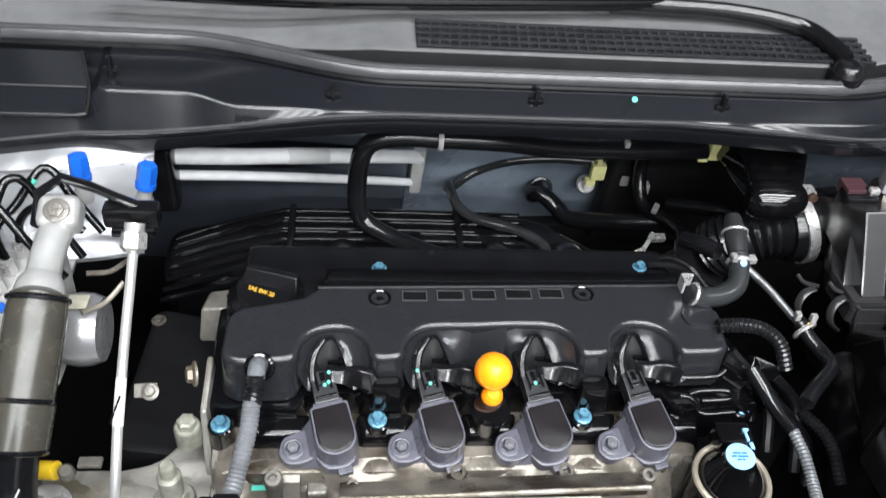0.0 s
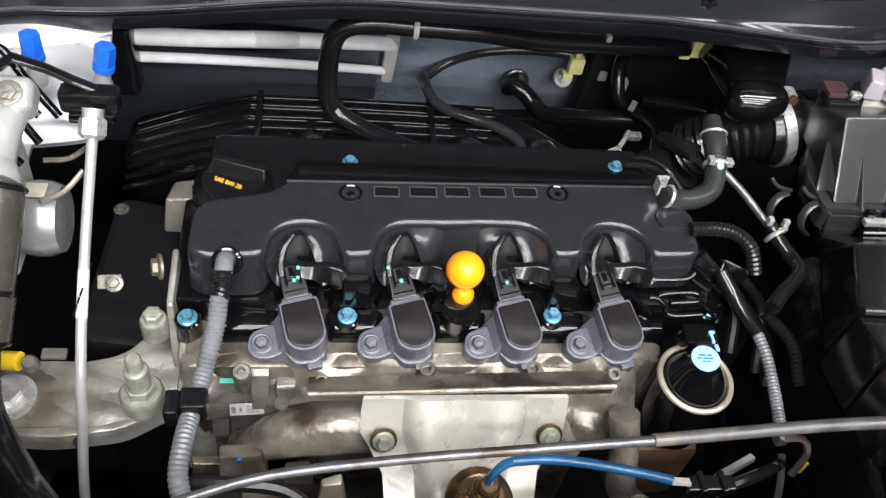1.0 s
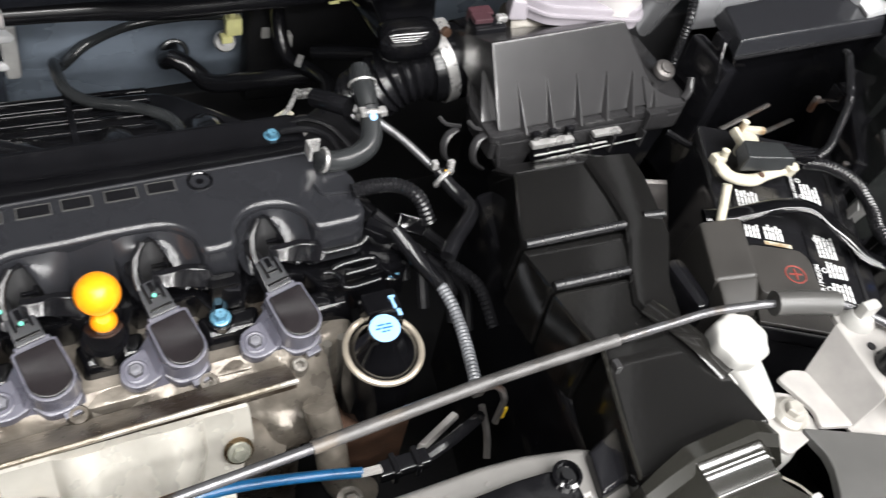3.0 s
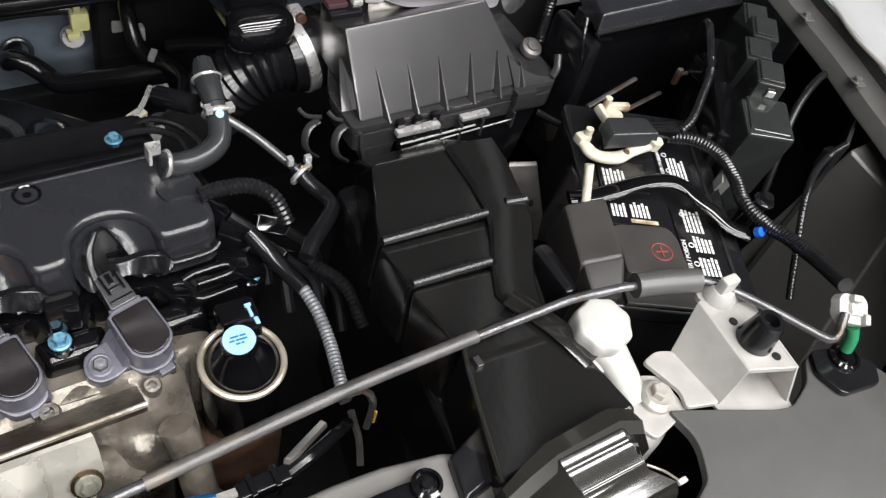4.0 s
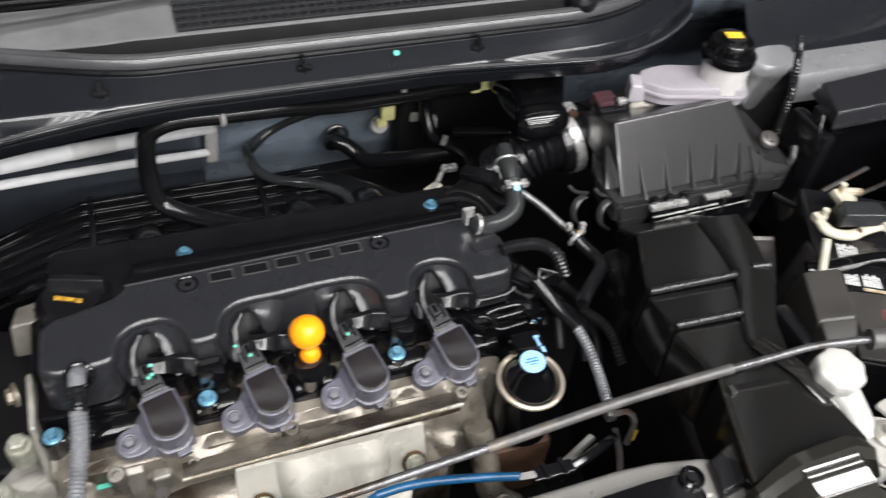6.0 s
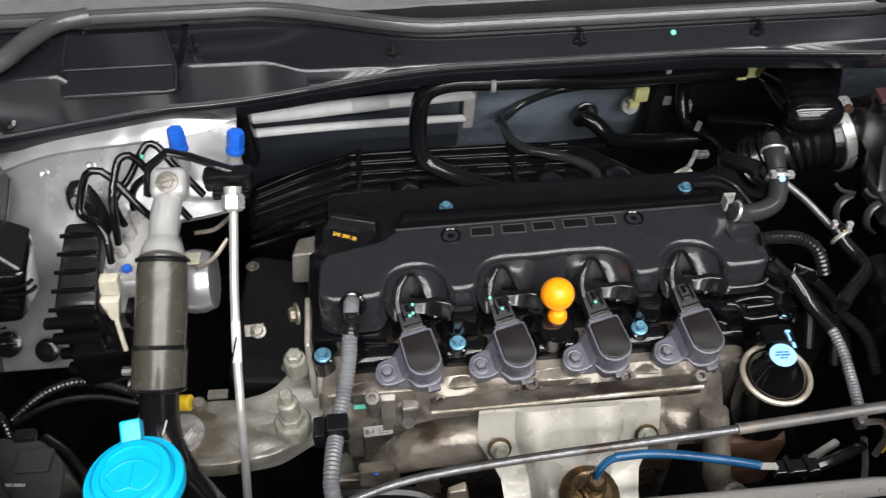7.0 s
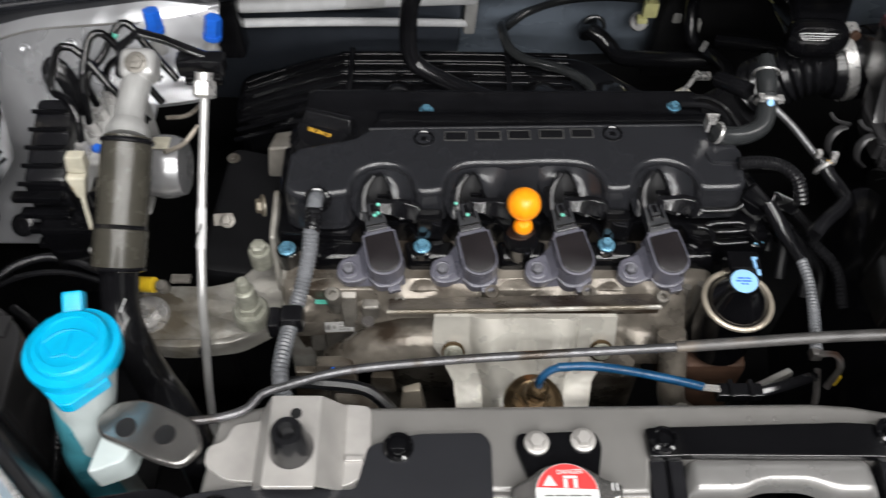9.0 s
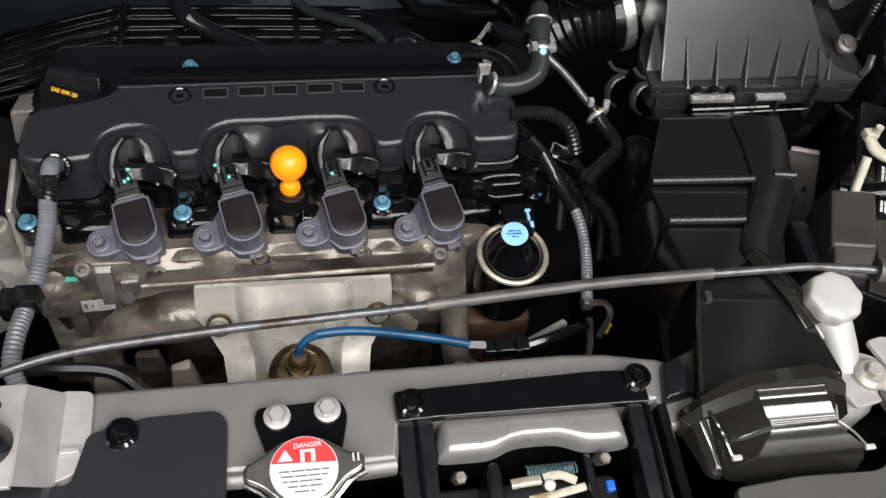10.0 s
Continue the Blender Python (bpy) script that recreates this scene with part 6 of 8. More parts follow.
part("flange", prism(rounded([(-0.455, 0.215), (-0.43, 0.225), (-0.428, 0.245), (-0.45, 0.25)], 0.006), 0.835, 0.86, 0.003), "milk", wn)
pl = thing("mounting_plate", "grey steel mounting plate with two holes beside the washer bottle", "plate", (-0.41, 0.245, 0.86))
part("plate", prism(rounded([(-0.455, 0.252), (-0.445, 0.265), (-0.425, 0.268), (-0.405, 0.26), (-0.385, 0.25), (-0.378, 0.232), (-0.39, 0.217), (-0.41, 0.222), (-0.43, 0.232), (-0.45, 0.24)], 0.008), 0.8615, 0.867, 0.0025, 3), "steel_cap", pl)
for hx, hy in ((-0.4325, 0.2455), (-0.405, 0.24)):
    part("hole", lathe([(0.0072, 0), (0.0072, 0.0008), (0.005, 0.0004)], (hx, hy, 0.8668), (0, 0, 1), 18), "pit", pl, "dark round hole")

deeper = Matrix.Translation((-0.27, -0.009, 1.41)) @ Matrix.Scale(1.075, 4) @ Matrix.Translation((0.27, 0.009, -1.41))
ms = thing("engine_mount", "cast aluminium engine mount arm with bolts", "engine mount", (-0.43, 0.42, 0.74))
part("arm", placed(prism(rounded([(-0.53, 0.44), (-0.49, 0.442), (-0.45, 0.438), (-0.41, 0.447), (-0.385, 0.478), (-0.36, 0.482), (-0.355, 0.455), (-0.362, 0.402), (-0.40, 0.378), (-0.45, 0.372), (-0.53, 0.38)], 0.012), 0.74, lambda x, y: 0.758 + 0.05 * max(0, x + 0.42), 0.006), deeper), "mount_alu", ms)
part("flange_nut", join(lathe([(0.011, -0.02), (0.011, 0.0), (0.0095, 0.002)], (-0.3885, 0.474, 0.766), (0.02, -0.05, 1), 18), lathe([(0.0078, 0.001), (0.0078, 0.009), (0.006, 0.0105)], (-0.3885, 0.474, 0.766), (0.02, -0.05, 1), 6)), "green_zinc", ms, "greenish flange nut")
part("stud", join(lathe([(0.0165, -0.012), (0.0165, 0.0), (0.0145, 0.003)], (-0.3885, 0.409, 0.7625), (0, 0, 1), 24), lathe([(0.0112, 0.002), (0.0112, 0.011)], (-0.3885, 0.409, 0.7625), (0, 0, 1), 6), lathe([(0.0088, 0.011), (0.0088, 0.032), (0.0075, 0.0335)], (-0.3885, 0.409, 0.7625), (0, 0, 1), 18), lathe([(0.006, 0.0335), (0.006, 0.044), (0.0045, 0.046)], (-0.3885, 0.409, 0.7625), (0, 0, 1), 14)), "green_zinc", ms, "tall weathered stud and nut")
part("stud_nut", placed(join(lathe([(0.02, 0), (0.02, 0.003), (0.016, 0.004)], (-0.485, 0.405, 0.759), (0, 0, 1), 24), lathe([(0.011, 0.004), (0.011, 0.012)], (-0.485, 0.405, 0.759), (0, 0, 1), 6)), deeper), "zinc", ms, "zinc nut and washer")
rnd = random.Random(8)
web = []
for i in range(31):
    x = -0.50 + i * 0.135 / 30
    web.append([(x, 0.381 + 0.016 * (x > -0.42) * (x + 0.42) / 0.06 + j * 0.0047, 0.7585 + 0.05 * max(0, x + 0.42) + 0.0035 * math.sin(x * 90 + j * 0.7) * math.sin(j * 0.5) + rnd.uniform(0, 0.0008)) for j in range(13)])
part("cast_skin", placed(sheet(web, 0.008), deeper), "mount_alu", ms, "rough cast upper skin")
part("hole", placed(lathe([(0.005, 0), (0.005, 0.0006)], (-0.43, 0.372, 0.752), (0, -0.7, 0.7), 14), deeper), "pit", ms)
part("side_plate", hexa([(-0.378, 0.46, 0.70), (-0.37, 0.46, 0.70), (-0.37, 0.54, 0.70), (-0.378, 0.54, 0.70), (-0.3785, 0.478, 0.78), (-0.3725, 0.478, 0.78), (-0.3725, 0.53, 0.79), (-0.3785, 0.53, 0.79)], 0.003), "mount_alu", ms)
part("side_bolt", hexbolt((-0.383, 0.505, 0.795), (-1, -0.3, 0.2), 0.007, 0.008), "mount_alu", ms)
yl = thing("yellow_connector", "yellow plug with a pale clip on the engine mount", "connector", (-0.5, 0.455, 0.755))
part("plug", tube([(-0.51, 0.448, 0.748), (-0.484, 0.4425, 0.754)], 0.0075, 12), "yellow", yl)
part("clip", join(lathe([(0.006, -0.006), (0.006, 0.003), (0.0045, 0.005)], (-0.474, 0.437, 0.76), (0, -0.3, 1), 14), box(-0.466, -0.448, 0.438, 0.447, 0.762, 0.766, 0.001)), "alu", yl, "pale metal clip")
bc = thing("belt_cover", "glossy black cover beside the belt drive", "cover", (-0.43, 0.58, 0.4))
part("body", prism(rounded([(-0.47, 0.50), (-0.39, 0.49), (-0.385, 0.66), (-0.46, 0.68)], 0.02), 0.4, 0.70, 0.01), "matte", bc)
for x, y in ((-0.405, 0.512), (-0.452, 0.655)):
    part("bolt", hexbolt((x, y, 0.701), (0, 0, 1), 0.005, 0.005), "alu", bc, "grey flange bolt")
sc = thing("steel_clamp", "bright steel clamp bracket with a bolt", "bracket", (-0.42, 0.5, 0.72))
part("plate", placed(box(-0.009, 0.01, -0.006, 0.006, 0, 0.002, 0.001), pose(-0.43, 0.515, 0.762, 30, 0, 4)), "alu", sc)
part("bolt", hexbolt((-0.425, 0.512, 0.764), (0, -0.5, 0.85), 0.005, 0.005), "alu", sc)
single("bare_block", hexa([(-0.40, 0.595, 0.735), (-0.365, 0.595, 0.735), (-0.365, 0.63, 0.735), (-0.40, 0.63, 0.735), (-0.396, 0.602, 0.772), (-0.365, 0.60, 0.775), (-0.365, 0.628, 0.775), (-0.39, 0.626, 0.772)], 0.003), "alu", "pale cast block behind the oil filler", "casting", (-0.4, 0.6, 0.755))
for L in ([(-0.712, 0.485, 0.77), (-0.68, 0.462, 0.755), (-0.656, 0.444, 0.75), (-0.645, 0.425, 0.74)], [(-0.65, 0.448, 0.74), (-0.621, 0.468, 0.75), (-0.587, 0.476, 0.752), (-0.542, 0.462, 0.75), (-0.5, 0.44, 0.74)]):
    single("black_cable", tube(L, 0.0046, 10, ribs=0.004), "loom_black", "black corrugated cable over the wheel arch", "cable", L[0], "arch cables")
single("thin_cable", tube([(-0.645, 0.44, 0.745), (-0.61, 0.456, 0.75), (-0.57, 0.458, 0.752), (-0.53, 0.448, 0.75)], 0.003, 8, 0.006), "rubber", "thin black cable over the wheel arch", "cable", (-0.6, 0.45, 0.745), "arch cables")
single("washer_cable", tube([(-0.615, 0.425, 0.74), (-0.585, 0.40, 0.75), (-0.562, 0.37, 0.752), (-0.547, 0.335, 0.755), (-0.537, 0.305, 0.75), (-0.535, 0.26, 0.73)], 0.0046, 10, ribs=0.004), "loom_black", "black corrugated cable beside the washer bottle", "cable", (-0.55, 0.34, 0.75))

hl = thing("headlamp", "black plastic headlamp back with a moulded mark", "headlamp", (-0.6, 0.33, 0.75))
part("housing", prism(rounded([(-0.655, 0.385), (-0.58, 0.378), (-0.555, 0.355), (-0.548, 0.28), (-0.60, 0.27)], 0.01), 0.55, 0.818, 0.006), "box", hl)
part("tab", box(-0.6, -0.583, 0.374, 0.384, 0.815, 0.8235, 0.002), "satin", hl)
part("vent", box(-0.592, -0.565, 0.345, 0.365, 0.8185, 0.8225, 0.001), "box", hl)
part("print", bars([(-0.011, 0.011)], pose(-0.592, 0.338, 0.8185, 0, 0, -5), 21, 0.0024), "galv", hl, "small white moulded mark")
single("front_cover", prism(rounded([(-0.53, 0.235), (-0.47, 0.205), (-0.41, 0.215), (-0.39, 0.205), (-0.30, 0.12), (-0.28, 0.02), (-0.40, 0.02)], 0.01), 0.83, 0.84, 0.003), "satin", "dark plastic cover behind the front bumper", "cover", (-0.42, 0.12, 0.83))

# ---- air intake ----
ab = thing("air_filter_box", "dark grey ribbed plastic air filter box with latches", "air filter box", (0.32, 0.62, 0.7))
part("base", hexa([(0.245, 0.585, 0.66), (0.425, 0.588, 0.66), (0.425, 0.74, 0.66), (0.255, 0.68, 0.66), (0.236, 0.58, 0.79), (0.44, 0.583, 0.79), (0.442, 0.75, 0.79), (0.25, 0.69, 0.79)], 0.006), "satin", ab, "black lower half")
lid = part("lid", hexa([(0.2245, 0.5825, 0.811), (0.414, 0.586, 0.8125), (0.44, 0.745, 0.811), (0.235, 0.745, 0.811), (0.2245, 0.6315, 0.8775), (0.374, 0.6355, 0.882), (0.385, 0.70, 0.842), (0.2315, 0.70, 0.842)], 0.0028, 2), "box", ab, "grey upper half with moulded ribs")
rows = []
for k in range(11):
    u = k / 10
    top = 0.8135 + 0.024 * (1 - u) ** 2 + 0.002 * u
    rows.append([(0.396 + 0.049 * u, 0.582, 0.8115), (0.396 + 0.049 * u - 0.004 * (1 - u), 0.5825 + 0.735 * (top - 0.8115), top), (0.404 + 0.045 * u, 0.62, top), (0.41 + 0.037 * u, 0.67, 0.812 + 0.4 * (top - 0.812))])
part("flare", sheet(rows, 0.002), "box", lid)
RIM = [(0.215, 0.5775), (0.442, 0.5785), (0.455, 0.59), (0.458, 0.76), (0.248, 0.70), (0.214, 0.625)]
part("rim", prism(rounded(RIM, 0.006), 0.8035, 0.811, 0.0012), "box", lid)
part("lower_rim", prism(rounded([(x + (0.002 if x < 0.3 else -0.002), y - 0.0015) for x, y in RIM], 0.006), 0.785, 0.802, 0.0012), "box", ab, "grey lower rim")
part("corner_pad", hexa([(0.229, 0.5745, 0.768), (0.258, 0.5755, 0.768), (0.256, 0.595, 0.768), (0.229, 0.595, 0.768), (0.221, 0.5755, 0.7845), (0.262, 0.5765, 0.7845), (0.262, 0.595, 0.7845), (0.221, 0.595, 0.7845)], 0.0012), "box", ab)
part("corner_edge", tube([(0.2235, 0.5765, 0.8035), (0.2245, 0.574, 0.79), (0.2285, 0.571, 0.772)], 0.0022, 8, 0.006), "box", ab)
for i, (xb, xt, zt) in enumerate(((0.2515, 0.2485, 0.8475), (0.282, 0.281, 0.8475), (0.313, 0.3145, 0.847), (0.3435, 0.3495, 0.845), (0.3745, 0.3805, 0.843), (0.4035, 0.4065, 0.83))):
    yt = 0.5825 + 0.735 * (zt - 0.811)
    part("rib", hexa([(xb - 0.0032, 0.583, 0.8108), (xb - 0.0006, 0.5745, 0.8108), (xb + 0.0012, 0.5745, 0.8108), (xb + 0.0016, 0.59, 0.8108),
                      (xt - 0.0004, yt + 0.0005, zt), (xt - 0.0003, yt - 0.0005, zt), (xt + 0.0003, yt - 0.0005, zt), (xt + 0.0004, yt + 0.006, zt)]), "box", lid)
part("side_rib", hexa([(0.2155, 0.601, 0.8108), (0.2155, 0.605, 0.8108), (0.232, 0.606, 0.8108), (0.232, 0.60, 0.8108), (0.2255, 0.636, 0.842), (0.2255, 0.637, 0.842), (0.231, 0.637, 0.842), (0.231, 0.636, 0.842)]), "box", lid)
part("lip", tube([(0.441, 0.584, 0.8155), (0.449, 0.588, 0.821), (0.4535, 0.597, 0.831)], 0.0042, 8, 0.004, flat=0.6), "box", lid)
for x0, x1, z0, z1 in ((0.256, 0.302, 0.7985, 0.8045), (0.326, 0.358, 0.8, 0.8045)):
    part("latch", box(x0, x1, 0.5655, 0.5735, z0, z1, 0.0012), "zinc", ab, "bright latch bar")
part("latch_wire", join(tube([(0.262, 0.5668, 0.789), (0.345, 0.5675, 0.7905)], 0.0011, 8, 0.02), tube([(0.277, 0.5672, 0.7815), (0.392, 0.569, 0.7845)], 0.0008, 8, 0.02)), "zinc", ab, "bright latch wire")
part("latch_plate", box(0.262, 0.312, 0.5675, 0.5755, 0.779, 0.7955, 0.0015), "black", ab)
for x in (0.262, 0.2805, 0.2995):
    part("hinge", box(x - 0.004, x + 0.004, 0.571, 0.5775, 0.8035, 0.8125, 0.0012), "black", ab)
part("side_latch", box(0.391, 0.415, 0.57, 0.58, 0.794, 0.815, 0.0015), "box", ab)
for x in (0.276, 0.305, 0.329, 0.354, 0.392):
    part("tooth", box(x - 0.0011, x + 0.0011, 0.5665, 0.577, 0.7745, 0.7945, 0.0004), "box", ab)
for k, (x, y, z) in enumerate(((0.214, 0.588, 0.805), (0.199, 0.616, 0.789))):
    part("side_ring", tube([(x + 0.004, y + 0.003, z), (x - 0.006, y, z - 0.002), (x - 0.0125, y - 0.005, z - 0.011), (x - 0.011, y - 0.01, z - 0.022), (x - 0.002, y - 0.013, z - 0.03)], 0.0042, 8, 0.004, flat=0.4), "box", ab)
    part("ring_tab", tube([(x + 0.008, y + 0.004, z + 0.002), (x - 0.004, y + 0.012, z), (x - 0.0085, y + 0.02, z + 0.003)], 0.0022, 8, 0.004), "box", ab)
part("body_bolt", lathe([(0.0115, -0.004), (0.0115, 0), (0.0105, 0.002), (0.0065, 0.003), (0.006, 0.005), (0.003, 0.0055)], (0.434, 0.617, 0.829), (0, -0.4, 1), 18), "steel_dark", ab)

du = thing("intake_duct", "glossy black stepped air intake duct", "air duct", (0.21, 0.35, 0.8))
part("rear_top", hexa([(0.15, 0.418, 0.80), (0.262, 0.412, 0.80), (0.295, 0.535, 0.80), (0.196, 0.535, 0.80), (0.147, 0.415, 0.8655), (0.258, 0.41, 0.8655), (0.287, 0.49, 0.858), (0.182, 0.492, 0.858)], 0.005), "duct", du)
part("rear_fall", hexa([(0.182, 0.488, 0.78), (0.287, 0.486, 0.78), (0.305, 0.56, 0.78), (0.208, 0.56, 0.78), (0.182, 0.49, 0.857), (0.287, 0.488, 0.857), (0.3, 0.552, 0.80), (0.203, 0.552, 0.80)], 0.006), "duct", du)
part("middle_top", hexa([(0.152, 0.37, 0.79), (0.252, 0.366, 0.79), (0.262, 0.412, 0.79), (0.15, 0.418, 0.79), (0.148, 0.371, 0.868), (0.247, 0.367, 0.868), (0.258, 0.409, 0.862), (0.147, 0.414, 0.862)], 0.0045), "duct", du)
part("front_slope", hexa([(0.155, 0.315, 0.79), (0.24, 0.315, 0.79), (0.252, 0.366, 0.79), (0.152, 0.37, 0.79), (0.1545, 0.318, 0.867), (0.232, 0.322, 0.867), (0.247, 0.364, 0.8655), (0.148, 0.3695, 0.8655)], 0.0045), "duct", du)
part("snout", hexa([(0.125, 0.20, 0.80), (0.235, 0.20, 0.80), (0.232, 0.318, 0.80), (0.155, 0.316, 0.80), (0.125, 0.222, 0.872), (0.234, 0.228, 0.876), (0.225, 0.317, 0.872), (0.1545, 0.314, 0.872)], 0.004), "duct", du)
part("side_wall", hexa([(0.13, 0.22, 0.5), (0.24, 0.22, 0.5), (0.28, 0.54, 0.5), (0.19, 0.54, 0.5), (0.14, 0.225, 0.80), (0.235, 0.225, 0.80), (0.285, 0.53, 0.80), (0.175, 0.53, 0.80)], 0.01), "satin", du)
lefts = [(0.246, 0.487), (0.242, 0.445), (0.236, 0.411), (0.2265, 0.391), (0.214, 0.371), (0.2, 0.342), (0.204, 0.325), (0.211, 0.312)]
rights = [(0.292, 0.484), (0.286, 0.455), (0.2725, 0.411), (0.2665, 0.391), (0.256, 0.375), (0.243, 0.357), (0.232, 0.336), (0.226, 0.318)]
rows = []
for (ax, ay), (bx, by) in zip(lefts, rights):
    zz = 0.871 if ay < 0.412 else 0.871 - 0.1 * (ay - 0.411)
    rows.append([(ax, ay, zz - 0.003), (ax + 0.003, ay, zz), (ax * 0.5 + bx * 0.5, ay * 0.5 + by * 0.5, zz + 0.001), (bx - 0.003, by, zz), (bx, by, zz - 0.004)])
part("strap", sheet(rows, 0.006), "duct", du, "flat black band over the duct")
part("tail", tube([(0.205, 0.334, 0.873), (0.216, 0.308, 0.876), (0.222, 0.289, 0.877), (0.228, 0.268, 0.874)], 0.0085, 10, 0.006, flat=0.3), "duct", du)
for y, x0, x1, z in ((0.4125, 0.149, 0.236, 0.8665), (0.3705, 0.15, 0.212, 0.8685), (0.4115, 0.2535, 0.271, 0.8705)):
    part("step_edge", tube([(x0, y + 0.001, z), (x1, y - 0.002, z + 0.001)], 0.0036, 10), "edge", du)
for y in (0.318, 0.30):
    part("seam_clip", box(0.1535, 0.1585, y - 0.006, y + 0.002, 0.869, 0.876, 0.001), "box", du)
part("seam", tube([(0.1535, 0.312, 0.8725), (0.14, 0.27, 0.873), (0.1265, 0.223, 0.8735)], 0.0016, 8, 0.01), "olive_gloss", du)
inl = thing("air_inlet", "glossy olive black stepped air inlet mouth", "air inlet", (0.19, 0.2, 0.84))
part("collar", sheet([[(0.114, 0.218, 0.862), (0.122, 0.219, 0.878), (0.136, 0.2235, 0.884), (0.156, 0.229, 0.8875), (0.206, 0.2315, 0.8885), (0.222, 0.2265, 0.884), (0.232, 0.2215, 0.866)],
                      [(0.112, 0.212, 0.86), (0.121, 0.2125, 0.8795), (0.138, 0.216, 0.8855), (0.158, 0.2195, 0.8892), (0.2065, 0.221, 0.8905), (0.2235, 0.2165, 0.8855), (0.234, 0.212, 0.864)],
                      [(0.113, 0.206, 0.852), (0.123, 0.2065, 0.872), (0.139, 0.209, 0.879), (0.159, 0.213, 0.8825), (0.2065, 0.2145, 0.8835), (0.2245, 0.2105, 0.878), (0.235, 0.206, 0.858)]], 0.012), "olive_gloss", inl, "dark olive collar", 0.5)
profile = ((0.2225, 0.8862, 0.157, 0.2065), (0.2165, 0.8872, 0.158, 0.2065), (0.2128, 0.8854, 0.159, 0.2068), (0.2112, 0.8852, 0.1592, 0.207), (0.2093, 0.8843, 0.1595, 0.2072), (0.2055, 0.8843, 0.16, 0.208), (0.2008, 0.8819, 0.161, 0.2088),
           (0.1972, 0.8819, 0.162, 0.2095), (0.1936, 0.8801, 0.1635, 0.2105), (0.1918, 0.8778, 0.1635, 0.211), (0.185, 0.8745, 0.158, 0.219), (0.1785, 0.8712, 0.152, 0.2275), (0.174, 0.861, 0.146, 0.231), (0.169, 0.835, 0.143, 0.233))
rows = []
for y, z, xl, xr in profile:
    low = min(1.0, (0.2225 - y) / 0.032)
    rows.append([(0.121 + 0.014 * low, y - 0.001, z - 0.042 + 0.018 * low), (0.13 + 0.009 * low, y - 0.001, z - 0.032 + 0.016 * low), (xl, y, z), (xr, y, z), (xr + 0.0135 - 0.011 * low, y, z - 0.007), (xr + 0.02 - 0.015 * low, y - 0.002, z - 0.022)])
part("stepped_mouth", sheet(rows, 0.003), "olive_gloss", inl, "glossy stepped mouth", 0.5)
part("left_ridge", tube([(0.1265, 0.209, 0.8755), (0.131, 0.196, 0.874), (0.1365, 0.181, 0.8665)], 0.0017, 8, 0.003), "olive_gloss", inl)
# pale metallic line paints the highlight along the black inlet's right ridge
part("right_ridge", tube([(0.2105, 0.1935, 0.88), (0.221, 0.186, 0.8762), (0.229, 0.179, 0.871)], 0.0009, 8, 0.003), "ridge_glint", inl)
for x, y, z in ((0.1395, 0.1795, 0.8685), (0.2325, 0.1775, 0.871)):
    part("clip", box(x - 0.004, x + 0.003, y - 0.0018, y + 0.0018, z - 0.003, z + 0.0002, 0.0008), "alu_satin", inl, "bright clip tab")
part("left_flank", hexa([(0.118, 0.165, 0.82), (0.136, 0.16, 0.82), (0.138, 0.21, 0.82), (0.112, 0.215, 0.82), (0.128, 0.178, 0.85), (0.1355, 0.176, 0.853), (0.128, 0.212, 0.872), (0.116, 0.214, 0.868)], 0.004), "olive_gloss", inl)

be = thing("intake_bellows", "black corrugated intake bellows with a steel band clamp", "hose", (0.18, 0.7, 0.78))
part("bellows", tube([(0.245, 0.717, 0.791), (0.222, 0.716, 0.788), (0.2, 0.7165, 0.785), (0.178, 0.72, 0.775), (0.16, 0.726, 0.757), (0.15, 0.733, 0.742)], 0.0325, 28, ribs=0.0075, depth=0.13), "rubber", be)
part("throat", tube([(0.15, 0.734, 0.72), (0.13, 0.745, 0.692), (0.11, 0.757, 0.66)], 0.03, 28, 0.006), "matte", be)
part("cuff", tube([(0.252, 0.717, 0.792), (0.209, 0.7155, 0.7865)], 0.037, 36, 0.01, radii=[0.039, 0.039, 0.0385, 0.035]), "rubber", be, "black rubber cuff")
band = part("band_clamp", tube([(0.2295, 0.7165, 0.7905), (0.2185, 0.7155, 0.788)], 0.0405, 40, 0.02), "zinc", be, "bright steel band clamp")
part("screw_housing", box(0.2165, 0.2295, 0.7145, 0.7315, 0.8265, 0.8365, 0.0025), "zinc", band)
part("screw", lathe([(0.0052, 0), (0.0052, 0.005), (0.0035, 0.006)], (0.2235, 0.7145, 0.8315), (0, -1, 0.15), 12), "rust", band, "rusty clamp screw")
part("screw_tail", box(0.206, 0.216, 0.7165, 0.728, 0.822, 0.834, 0.002), "zinc", band, "bright screw tail")
part("box_spigot", tube([(0.268, 0.718, 0.794), (0.248, 0.717, 0.792)], 0.0402, 28, 0.02), "satin", be)
re = thing("resonator", "glossy black resonator chamber before the firewall", "resonator", (0.19, 0.78, 0.8))
part("chamber", hexa([(0.154, 0.712, 0.818), (0.203, 0.712, 0.818), (0.25, 0.86, 0.80), (0.156, 0.86, 0.80), (0.154, 0.708, 0.846), (0.21, 0.71, 0.848), (0.254, 0.80, 0.862), (0.166, 0.80, 0.862)], 0.01, 3), "gloss", re)
part("belly", tube([(0.15, 0.709, 0.832), (0.156, 0.708, 0.832), (0.183, 0.706, 0.832), (0.202, 0.708, 0.833), (0.209, 0.709, 0.833)], 0.021, 20, 0.005, radii=[0.013, 0.02, 0.0215, 0.0215, 0.02, 0.012]), "gloss", re)
